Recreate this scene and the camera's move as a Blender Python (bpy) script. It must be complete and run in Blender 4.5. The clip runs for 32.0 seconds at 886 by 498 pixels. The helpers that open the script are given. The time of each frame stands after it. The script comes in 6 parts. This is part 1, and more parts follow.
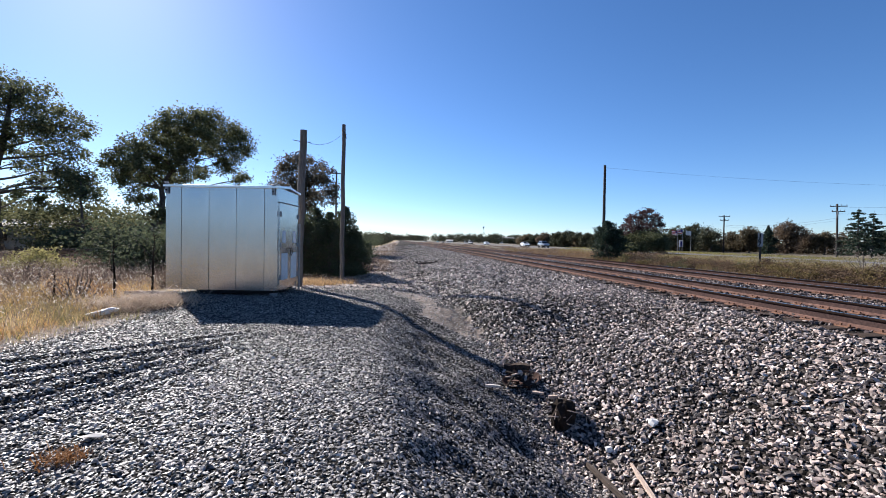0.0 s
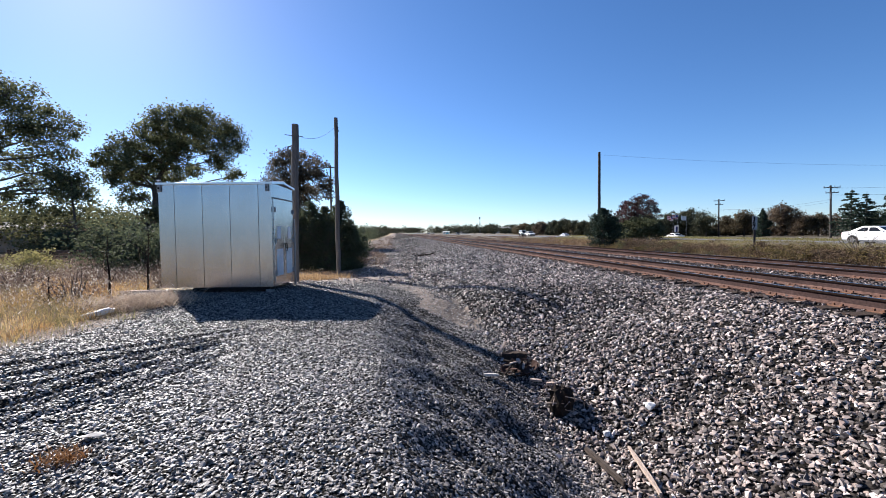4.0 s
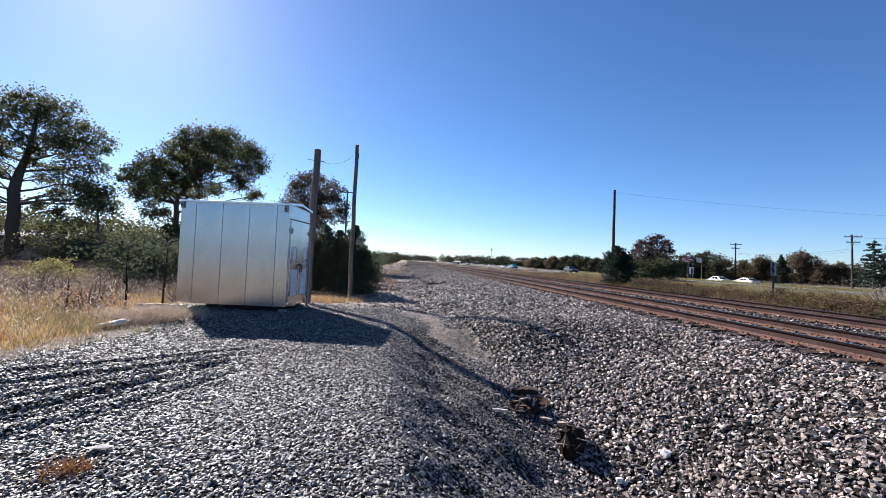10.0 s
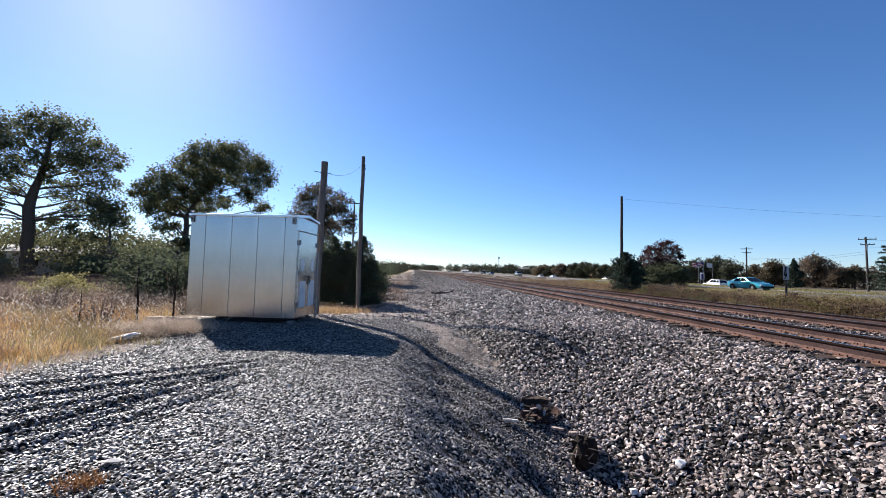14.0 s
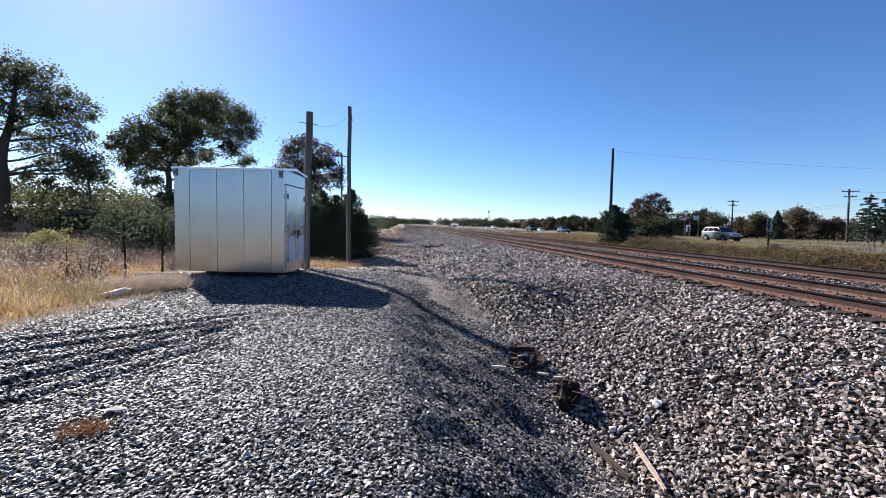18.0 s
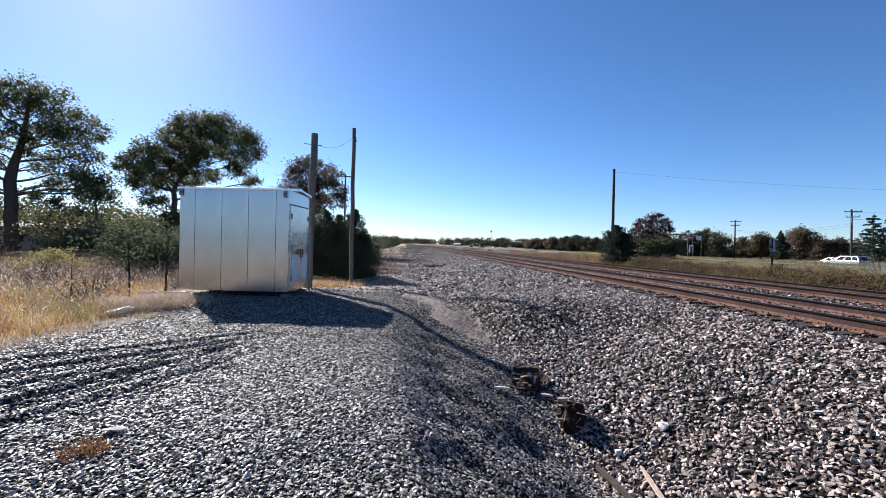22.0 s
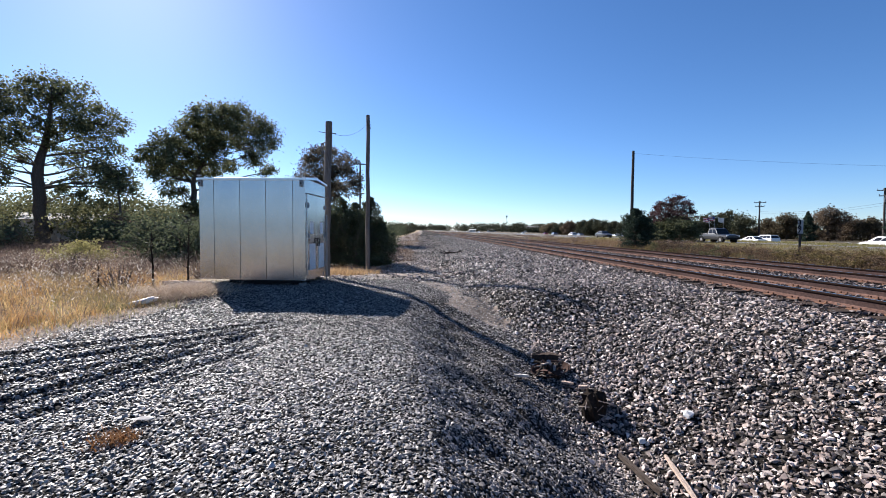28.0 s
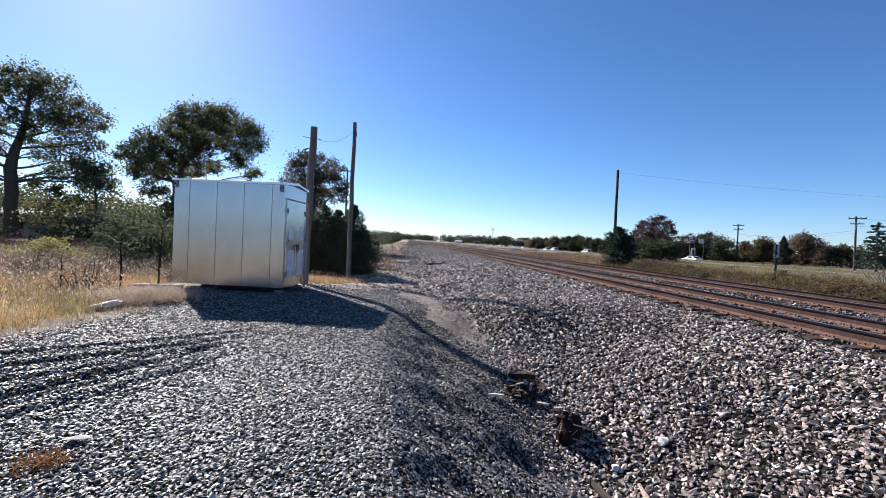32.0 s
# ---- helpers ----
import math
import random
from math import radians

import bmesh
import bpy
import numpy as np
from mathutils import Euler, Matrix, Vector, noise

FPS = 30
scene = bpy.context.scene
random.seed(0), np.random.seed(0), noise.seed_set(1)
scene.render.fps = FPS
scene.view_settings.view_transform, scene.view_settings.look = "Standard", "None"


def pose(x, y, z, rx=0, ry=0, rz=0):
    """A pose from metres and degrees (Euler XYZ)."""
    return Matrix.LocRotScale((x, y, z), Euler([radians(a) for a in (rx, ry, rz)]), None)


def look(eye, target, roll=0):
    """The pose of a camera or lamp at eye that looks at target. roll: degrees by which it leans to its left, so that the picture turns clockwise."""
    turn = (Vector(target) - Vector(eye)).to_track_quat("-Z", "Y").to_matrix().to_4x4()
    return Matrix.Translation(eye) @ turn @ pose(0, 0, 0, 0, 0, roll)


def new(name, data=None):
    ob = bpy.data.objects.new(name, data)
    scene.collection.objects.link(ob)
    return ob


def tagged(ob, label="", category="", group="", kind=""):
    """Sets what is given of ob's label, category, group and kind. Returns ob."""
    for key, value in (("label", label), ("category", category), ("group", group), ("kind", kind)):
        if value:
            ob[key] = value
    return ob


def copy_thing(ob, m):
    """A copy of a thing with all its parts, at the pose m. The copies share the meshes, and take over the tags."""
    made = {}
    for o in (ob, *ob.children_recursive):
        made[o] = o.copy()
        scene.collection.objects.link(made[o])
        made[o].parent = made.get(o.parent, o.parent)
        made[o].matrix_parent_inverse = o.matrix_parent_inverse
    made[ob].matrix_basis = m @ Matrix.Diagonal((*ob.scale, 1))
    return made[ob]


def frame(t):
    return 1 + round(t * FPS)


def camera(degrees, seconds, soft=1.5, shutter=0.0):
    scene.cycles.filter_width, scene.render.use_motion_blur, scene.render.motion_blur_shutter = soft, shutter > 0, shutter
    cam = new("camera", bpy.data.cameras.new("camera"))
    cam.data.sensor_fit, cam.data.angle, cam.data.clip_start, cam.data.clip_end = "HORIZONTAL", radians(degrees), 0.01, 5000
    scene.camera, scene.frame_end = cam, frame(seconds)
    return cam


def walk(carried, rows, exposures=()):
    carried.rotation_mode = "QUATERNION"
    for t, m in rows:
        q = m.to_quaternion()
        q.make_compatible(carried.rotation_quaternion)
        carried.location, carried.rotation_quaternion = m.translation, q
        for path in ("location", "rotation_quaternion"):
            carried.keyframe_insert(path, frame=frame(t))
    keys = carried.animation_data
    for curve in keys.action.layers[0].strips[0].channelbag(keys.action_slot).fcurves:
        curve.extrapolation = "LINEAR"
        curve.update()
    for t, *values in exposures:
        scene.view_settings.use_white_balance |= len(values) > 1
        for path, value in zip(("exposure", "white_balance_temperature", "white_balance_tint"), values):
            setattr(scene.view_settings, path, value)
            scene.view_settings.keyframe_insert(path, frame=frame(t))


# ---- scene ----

# ---- camera ----
PATH = [
    (0, pose(-0.0079, -0.0013, 1.5068, 88.917, -0.980, -3.662)),
    (0.5, pose(-0.0179, -0.0082, 1.5093, 89.028, -0.657, -2.912)),
    (1, pose(-0.0013, -0.0090, 1.5057, 88.880, -0.440, -2.730)),
    (1.5, pose(0.0067, -0.0150, 1.5053, 88.546, -0.285, -2.819)),
    (2, pose(0.0043, -0.0088, 1.5044, 88.173, -0.397, -3.106)),
    (2.5, pose(0.0019, -0.0016, 1.4981, 87.870, -0.340, -3.469)),
    (3, pose(0.0000, 0.0000, 1.5000, 87.650, -0.000, -3.834)),
    (3.5, pose(0.0142, -0.0027, 1.4979, 87.611, 0.571, -4.135)),
    (5.5, pose(0.0195, 0.0050, 1.5024, 89.106, 0.296, -4.281)),
    (6, pose(0.0188, 0.0044, 1.5040, 89.543, -0.004, -4.124)),
    (6.5, pose(0.0159, 0.0092, 1.5049, 89.926, -0.098, -3.943)),
    (7, pose(0.0174, 0.0172, 1.5049, 90.288, -0.061, -3.686)),
    (7.5, pose(0.0081, 0.0068, 1.5060, 90.719, 0.050, -3.425)),
    (8, pose(-0.0086, -0.0006, 1.4975, 91.129, 0.072, -3.191)),
    (8.5, pose(-0.0244, -0.0083, 1.4953, 91.516, -0.169, -3.086)),
    (9, pose(-0.0240, -0.0115, 1.4939, 91.742, -0.803, -3.023)),
    (9.5, pose(-0.0367, -0.0160, 1.4950, 91.806, -1.632, -2.850)),
    (10, pose(-0.0426, -0.0118, 1.4947, 91.783, -2.434, -2.595)),
    (10.5, pose(-0.0375, -0.0086, 1.4970, 91.788, -2.935, -2.103)),
    (11, pose(-0.0395, -0.0043, 1.4939, 91.909, -2.999, -1.534)),
    (11.5, pose(-0.0377, -0.0098, 1.5000, 92.147, -2.910, -1.018)),
    (12, pose(-0.0414, -0.0165, 1.4972, 92.477, -2.682, -0.754)),
    (12.5, pose(-0.0447, -0.0157, 1.4974, 92.806, -2.451, -0.728)),
    (13, pose(-0.0464, -0.0221, 1.4943, 93.080, -2.164, -0.862)),
    (13.5, pose(-0.0431, -0.0208, 1.4965, 93.191, -1.803, -1.168)),
    (14, pose(-0.0412, -0.0186, 1.4964, 93.021, -1.562, -1.567)),
    (14.5, pose(-0.0435, -0.0247, 1.4962, 92.412, -1.365, -2.086)),
    (16.5, pose(-0.0327, -0.0185, 1.4883, 87.292, -0.694, -3.478)),
    (17, pose(-0.0318, -0.0086, 1.4855, 86.631, -0.786, -3.370)),
    (17.5, pose(-0.0342, -0.0116, 1.4829, 86.501, -1.048, -3.163)),
    (18, pose(-0.0404, -0.0266, 1.4862, 86.681, -1.240, -2.944)),
    (18.5, pose(-0.0421, -0.0346, 1.4840, 87.056, -1.277, -2.855)),
    (19, pose(-0.0459, -0.0358, 1.4853, 87.500, -1.295, -2.851)),
    (19.5, pose(-0.0478, -0.0405, 1.4846, 87.980, -1.255, -2.909)),
    (20, pose(-0.0470, -0.0471, 1.4844, 88.445, -1.249, -2.939)),
    (20.5, pose(-0.0497, -0.0532, 1.4886, 88.792, -1.274, -2.905)),
    (21, pose(-0.0541, -0.0580, 1.4899, 89.008, -1.294, -2.862)),
    (21.5, pose(-0.0542, -0.0526, 1.4867, 89.194, -1.333, -2.761)),
    (22, pose(-0.0502, -0.0544, 1.4837, 89.395, -1.336, -2.618)),
    (22.5, pose(-0.0547, -0.0506, 1.4793, 89.638, -1.289, -2.452)),
    (23, pose(-0.0627, -0.0485, 1.4822, 89.794, -1.226, -2.221)),
    (23.5, pose(-0.0633, -0.0452, 1.4865, 89.899, -1.160, -2.002)),
    (24, pose(-0.0612, -0.0492, 1.4837, 89.896, -1.064, -1.855)),
    (24.5, pose(-0.0624, -0.0439, 1.4836, 89.886, -0.988, -1.819)),
    (25, pose(-0.0616, -0.0496, 1.4891, 89.894, -1.039, -1.841)),
    (25.5, pose(-0.0619, -0.0489, 1.4881, 89.945, -1.126, -1.839)),
    (27.5, pose(-0.0732, -0.0298, 1.4865, 88.174, -1.073, -1.209)),
    (28, pose(-0.0763, 0.0169, 1.5029, 87.440, -0.504, -0.505)),
    (28.5, pose(-0.0309, 0.0622, 1.5113, 86.991, 0.241, 0.476)),
    (29, pose(0.0733, 0.1148, 1.5106, 87.030, 1.001, 1.821)),
    (29.5, pose(0.1418, 0.1336, 1.5107, 87.187, 1.281, 2.019)),
    (30, pose(0.1312, 0.1497, 1.5059, 87.280, 1.065, 0.529)),
    (30.5, pose(0.1039, 0.1493, 1.5180, 87.791, -0.001, -0.874)),
    (31, pose(0.0616, 0.1556, 1.5320, 88.355, -1.031, -2.105)),
    (31.5, pose(0.0512, 0.1555, 1.5462, 88.768, -2.093, -2.800)),
    (32, pose(0.0356, 0.1646, 1.5432, 88.937, -2.712, -2.420)),
]
cam = camera(94, 32.0, soft=0.9)
walk(cam, PATH, exposures=[(0, 1.25, 6100, 14), (32, 1.25, 6100, 14)])

# ---- world and sun ----
SUN_AZ, SUN_EL = -36.5, 31.0   # degrees: clockwise from +y, above the horizon
world = bpy.data.worlds.new("sky")
scene.world = world
world.use_nodes = True
wn = world.node_tree.nodes
sky = wn.new("ShaderNodeTexSky")
sky.sky_type = "NISHITA"
sky.sun_disc = False
sky.sun_elevation = radians(SUN_EL)
sky.sun_rotation = radians(SUN_AZ)
sky.air_density, sky.dust_density, sky.ozone_density = 0.8, 0.2, 5.0
wn["Background"].inputs["Strength"].default_value = 0.0628
vivid = wn.new("ShaderNodeHueSaturation")
vivid.inputs["Saturation"].default_value = 1.1
world.node_tree.links.new(sky.outputs["Color"], vivid.inputs["Color"])
world.node_tree.links.new(vivid.outputs["Color"], wn["Background"].inputs["Color"])
sun_data = bpy.data.lights.new("sun", "SUN")
sun_data.energy, sun_data.angle, sun_data.color = 5.0, radians(0.53), (1.0, 0.93, 0.82)
sun = new("sun", sun_data)
sun_way = Vector((math.sin(radians(SUN_AZ)) * math.cos(radians(SUN_EL)), math.cos(radians(SUN_AZ)) * math.cos(radians(SUN_EL)), math.sin(radians(SUN_EL))))
sun.matrix_world = look(sun_way * 300, (0, 0, 0))


# ---- materials ----
def material(name, stops, rough=0.8, metal=0.0, grain=8.0, bump=0.3, dist=0.01, spread="noise", large=0.0, large_scale=0.7, spec=0.5, detail=6.0, stretch=None):
    """Stops: (place, (r, g, b)) of a ramp that is driven by noise or by each island's or object's own number."""
    m = bpy.data.materials.new(name)
    m.use_nodes = True
    nt = m.node_tree
    n, link = nt.nodes, nt.links.new
    bsdf = n["Principled BSDF"]
    co = n.new("ShaderNodeTexCoord")
    mapped = co.outputs["Object"]
    if stretch:
        mp = n.new("ShaderNodeMapping")
        mp.inputs["Scale"].default_value = stretch
        link(mapped, mp.inputs["Vector"])
        mapped = mp.outputs["Vector"]
    tex = n.new("ShaderNodeTexNoise")
    tex.inputs["Scale"].default_value, tex.inputs["Detail"].default_value = grain, detail
    link(mapped, tex.inputs["Vector"])
    source = tex.outputs["Fac"]
    if spread == "island":
        source = n.new("ShaderNodeNewGeometry").outputs["Random Per Island"]
    elif spread == "object":
        source = n.new("ShaderNodeObjectInfo").outputs["Random"]
    ramp = n.new("ShaderNodeValToRGB")
    els = ramp.color_ramp.elements
    while len(els) < len(stops):
        els.new(0.5)
    for e, (p, c) in zip(els, stops):
        e.position, e.color = p, (*c, 1)
    link(source, ramp.inputs["Fac"])
    colour = ramp.outputs["Color"]
    if large or spread != "noise":
        big = n.new("ShaderNodeTexNoise")
        big.inputs["Scale"].default_value = large_scale
        big.inputs["Detail"].default_value = 4
        link(co.outputs["Object"], big.inputs["Vector"])
        mr = n.new("ShaderNodeMapRange")
        amount = large or 0.25
        mr.inputs["From Min"].default_value, mr.inputs["From Max"].default_value = 0.3, 0.7
        mr.inputs["To Min"].default_value, mr.inputs["To Max"].default_value = 1 - amount, 1 + amount
        link(big.outputs["Fac"], mr.inputs["Value"])
        vm = n.new("ShaderNodeVectorMath")
        vm.operation = "SCALE"
        link(colour, vm.inputs[0])
        link(mr.outputs["Result"], vm.inputs["Scale"])
        colour = vm.outputs["Vector"]
    link(colour, bsdf.inputs["Base Color"])
    bsdf.inputs["Roughness"].default_value, bsdf.inputs["Metallic"].default_value = rough, metal
    bsdf.inputs["Specular IOR Level"].default_value = spec
    if bump:
        b = n.new("ShaderNodeBump")
        b.inputs["Strength"].default_value, b.inputs["Distance"].default_value = bump, dist
        link(tex.outputs["Fac"], b.inputs["Height"])
        link(b.outputs["Normal"], bsdf.inputs["Normal"])
    return m


def gravel_material(name, stops, size, depth):
    """Packed broken stone: cells of their own tone with dark joints."""
    m = bpy.data.materials.new(name)
    m.use_nodes = True
    nt = m.node_tree
    n, link = nt.nodes, nt.links.new
    bsdf = n["Principled BSDF"]
    co = n.new("ShaderNodeTexCoord")
    warp = n.new("ShaderNodeTexNoise")
    warp.inputs["Scale"].default_value = 0.8 / size
    link(co.outputs["Object"], warp.inputs["Vector"])
    add = n.new("ShaderNodeVectorMath")
    add.operation = "MULTIPLY_ADD"
    add.inputs[1].default_value = (size * 0.5,) * 3
    link(warp.outputs["Color"], add.inputs[0])
    link(co.outputs["Object"], add.inputs[2])
    cells = n.new("ShaderNodeTexVoronoi")
    cells.inputs["Scale"].default_value = 1 / size
    link(add.outputs["Vector"], cells.inputs["Vector"])
    ramp = n.new("ShaderNodeValToRGB")
    els = ramp.color_ramp.elements
    while len(els) < len(stops):
        els.new(0.5)
    for e, (p, c) in zip(els, stops):
        e.position, e.color = p, (*c, 1)
    sep = n.new("ShaderNodeSeparateColor")
    link(cells.outputs["Color"], sep.inputs["Color"])
    link(sep.outputs["Red"], ramp.inputs["Fac"])
    big = n.new("ShaderNodeTexNoise")
    big.inputs["Scale"].default_value = 0.6
    link(co.outputs["Object"], big.inputs["Vector"])
    mr = n.new("ShaderNodeMapRange")
    mr.inputs["From Min"].default_value, mr.inputs["From Max"].default_value = 0.3, 0.7
    mr.inputs["To Min"].default_value, mr.inputs["To Max"].default_value = 0.8, 1.2
    link(big.outputs["Fac"], mr.inputs["Value"])
    vm = n.new("ShaderNodeVectorMath")
    vm.operation = "SCALE"
    link(ramp.outputs["Color"], vm.inputs[0])
    link(mr.outputs["Result"], vm.inputs["Scale"])
    link(vm.outputs["Vector"], bsdf.inputs["Base Color"])
    bsdf.inputs["Roughness"].default_value = 1.0
    bsdf.inputs["Specular IOR Level"].default_value = 0.06
    h = n.new("ShaderNodeMath")
    h.operation = "MULTIPLY"
    h.inputs[1].default_value = -1.0
    link(cells.outputs["Distance"], h.inputs[0])
    tilt = n.new("ShaderNodeMath")
    tilt.operation = "MULTIPLY_ADD"
    tilt.inputs[1].default_value = 0.7
    link(sep.outputs["Green"], tilt.inputs[0])
    link(h.outputs["Value"], tilt.inputs[2])
    b = n.new("ShaderNodeBump")
    b.inputs["Strength"].default_value, b.inputs["Distance"].default_value = 0.9, depth
    link(tilt.outputs["Value"], b.inputs["Height"])
    link(b.outputs["Normal"], bsdf.inputs["Normal"])
    return m


def leaf_material(name, dark, light, through_light=0.25):
    m = material(name, [(0.0, dark), (1.0, light)], rough=0.75, spread="island", bump=0, large=0.3, large_scale=0.4, spec=0.15)
    nt = m.node_tree
    n, link = nt.nodes, nt.links.new
    bsdf, out = n["Principled BSDF"], n["Material Output"]
    tr = n.new("ShaderNodeBsdfTranslucent")
    link(bsdf.inputs["Base Color"].links[0].from_socket, tr.inputs["Color"])
    mix = n.new("ShaderNodeMixShader")
    mix.inputs["Fac"].default_value = through_light
    link(bsdf.outputs["BSDF"], mix.inputs[1])
    link(tr.outputs["BSDF"], mix.inputs[2])
    link(mix.outputs["Shader"], out.inputs["Surface"])
    return m


M = {}
# Sheets below the loose stones: shade of the gaps is put into these dark colours.
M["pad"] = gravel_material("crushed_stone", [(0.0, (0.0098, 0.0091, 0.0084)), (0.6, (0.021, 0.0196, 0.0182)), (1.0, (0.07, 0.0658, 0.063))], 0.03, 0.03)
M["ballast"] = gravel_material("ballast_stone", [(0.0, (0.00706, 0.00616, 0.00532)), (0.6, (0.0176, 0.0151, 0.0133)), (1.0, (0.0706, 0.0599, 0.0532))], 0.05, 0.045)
M["pad_stone"] = material("pad_stone", [(0.0, (0.0418, 0.0379, 0.035)), (0.3, (0.129, 0.113, 0.105)), (0.65, (0.243, 0.218, 0.2)), (0.9, (0.341, 0.308, 0.283)), (1.0, (0.486, 0.448, 0.418))], rough=0.52, spread="island", grain=60, bump=0.3, dist=0.004, spec=0.42, large=0.15)
M["ballast_stone"] = material("track_stone", [(0.0, (0.0264, 0.0209, 0.0186)), (0.32, (0.0969, 0.0788, 0.0689)), (0.55, (0.23, 0.186, 0.166)), (0.7, (0.317, 0.237, 0.196)), (0.9, (0.475, 0.398, 0.353)), (1.0, (0.707, 0.622, 0.57))], rough=0.54, spread="island", grain=45, bump=0.3, dist=0.006, spec=0.42, large=0.15)
M["bed_stone"] = material("rust_dusted_stone", [(0.0, (0.025, 0.017, 0.0155)), (0.4, (0.0626, 0.0426, 0.0372)), (0.75, (0.0968, 0.0661, 0.0583)), (1.0, (0.178, 0.138, 0.13))], rough=0.7, spread="island", grain=45, bump=0.3, dist=0.006)
M["bed"] = gravel_material("rust_dusted_bed", [(0.0, (0.0292, 0.0203, 0.0163)), (0.5, (0.081, 0.0539, 0.0455)), (1.0, (0.194, 0.143, 0.127))], 0.075, 0.045)
M["dirt"] = material("dry_dirt", [(0.25, (0.05, 0.036, 0.027)), (0.5, (0.15, 0.112, 0.086)), (0.8, (0.27, 0.215, 0.176))], rough=0.95, grain=9, bump=1.0, dist=0.04, large=0.5, large_scale=1.6)
M["field"] = material("dry_field", [(0.2, (0.14, 0.10, 0.045)), (0.5, (0.28, 0.19, 0.08)), (0.8, (0.40, 0.28, 0.13))], rough=0.95, grain=6, bump=0.6, dist=0.06, large=0.35, large_scale=0.25)
# Verge turf, its colour darkened to stand for shade between the plants.
M["verge"] = material("verge_turf", [(0.2, (0.04, 0.032, 0.018)), (0.5, (0.085, 0.066, 0.036)), (0.8, (0.16, 0.122, 0.068))], rough=0.95, grain=3, bump=0.6, dist=0.08, large=0.4, large_scale=0.15)
M["asphalt"] = material("asphalt", [(0.3, (0.055, 0.055, 0.057)), (0.7, (0.09, 0.09, 0.09))], rough=0.6, grain=30, bump=0.2, large=0.2, large_scale=0.1)
M["line"] = material("road_paint", [(0.3, (0.55, 0.55, 0.52)), (0.7, (0.75, 0.75, 0.72))], rough=0.7, grain=20, bump=0.1)
M["rail_side"] = material("rusty_steel", [(0.2, (0.029, 0.0187, 0.0172)), (0.5, (0.0542, 0.0348, 0.0318)), (0.8, (0.0852, 0.0533, 0.0467))], rough=0.9, grain=25, bump=0.3, dist=0.004, large=0.3, large_scale=1.5, spec=0.05)
M["rail_foot"] = material("orange_rust", [(0.2, (0.0595, 0.0339, 0.0275)), (0.5, (0.106, 0.0607, 0.0479)), (0.8, (0.153, 0.0893, 0.0694))], rough=0.9, grain=25, bump=0.3, dist=0.004, large=0.35, large_scale=1.5, spec=0.1)
M["rotten"] = material("rotten_wood", [(0.2, (0.010, 0.008, 0.006)), (0.8, (0.04, 0.03, 0.024))], rough=1.0, grain=14, bump=0.8, dist=0.02, stretch=(6, 6, 1), spec=0.1)
M["old_rust"] = material("dark_rust", [(0.2, (0.022, 0.013, 0.010)), (0.8, (0.075, 0.036, 0.024))], rough=0.9, grain=16, bump=0.5, spec=0.2)
M["sign_grey"] = material("sign_grey", [(0.3, (0.26, 0.27, 0.28)), (0.7, (0.36, 0.37, 0.38))], rough=0.6, grain=10, bump=0)
M["rail_head"] = material("dark_rail_head", [(0.2, (0.012, 0.008, 0.007)), (0.8, (0.026, 0.018, 0.015))], rough=1.0, metal=0.0, grain=25, bump=0.1, dist=0.003, spec=0.0)
M["rail_top"] = material("worn_rail_top", [(0.3, (0.42, 0.35, 0.335)), (0.7, (0.55, 0.47, 0.45))], rough=0.24, metal=1.0, grain=30, bump=0.05, stretch=(40, 1, 1))
M["tie"] = material("creosoted_tie", [(0.2, (0.020, 0.014, 0.011)), (0.5, (0.048, 0.033, 0.025)), (0.8, (0.095, 0.068, 0.052))], rough=0.95, grain=12, bump=0.6, dist=0.01, stretch=(1, 8, 8), large=0.3, spec=0.15)
M["plate"] = material("rusty_plate", [(0.3, (0.09, 0.04, 0.022)), (0.7, (0.18, 0.08, 0.04))], rough=0.85, grain=30)
M["alu"] = material("brushed_aluminium", [(0.2, (0.54, 0.545, 0.555)), (0.8, (0.59, 0.595, 0.605))], rough=0.24, metal=1.0, grain=2, bump=0.10, dist=0.004, stretch=(14, 14, 0.7), large=0.10, large_scale=0.9)
M["alu_dark"] = material("dull_metal", [(0.2, (0.18, 0.18, 0.19)), (0.8, (0.30, 0.30, 0.31))], rough=0.5, metal=0.9, grain=20, bump=0.1)
M["alu_roof"] = material("roof_metal", [(0.2, (0.70, 0.71, 0.72)), (0.8, (0.84, 0.84, 0.85))], rough=0.3, metal=1.0, grain=6, bump=0.05, dist=0.004)
M["white_label"] = material("label_white", [(0.3, (0.60, 0.61, 0.62)), (0.7, (0.75, 0.75, 0.75))], rough=0.5, grain=10, bump=0)
M["black"] = material("black_rubber", [(0.3, (0.008, 0.008, 0.009)), (0.7, (0.018, 0.018, 0.018))], rough=0.85, grain=20, bump=0.1, spec=0.15)
M["pole"] = material("weathered_pole", [(0.2, (0.055, 0.046, 0.04)), (0.5, (0.11, 0.094, 0.083)), (0.8, (0.18, 0.157, 0.14))], rough=0.9, grain=10, bump=0.5, dist=0.01, stretch=(8, 8, 0.5), large=0.2)
M["wire"] = material("cable", [(0.3, (0.02, 0.02, 0.022)), (0.7, (0.045, 0.045, 0.05))], rough=0.6, bump=0)
M["dark_pole"] = material("dark_pole", [(0.2, (0.022, 0.018, 0.016)), (0.5, (0.045, 0.037, 0.032)), (0.8, (0.08, 0.066, 0.057))], rough=0.9, grain=10, bump=0.5, dist=0.01, stretch=(8, 8, 0.5), large=0.2)
M["insulator"] = material("insulator", [(0.3, (0.05, 0.05, 0.055)), (0.7, (0.12, 0.12, 0.13))], rough=0.35, bump=0)
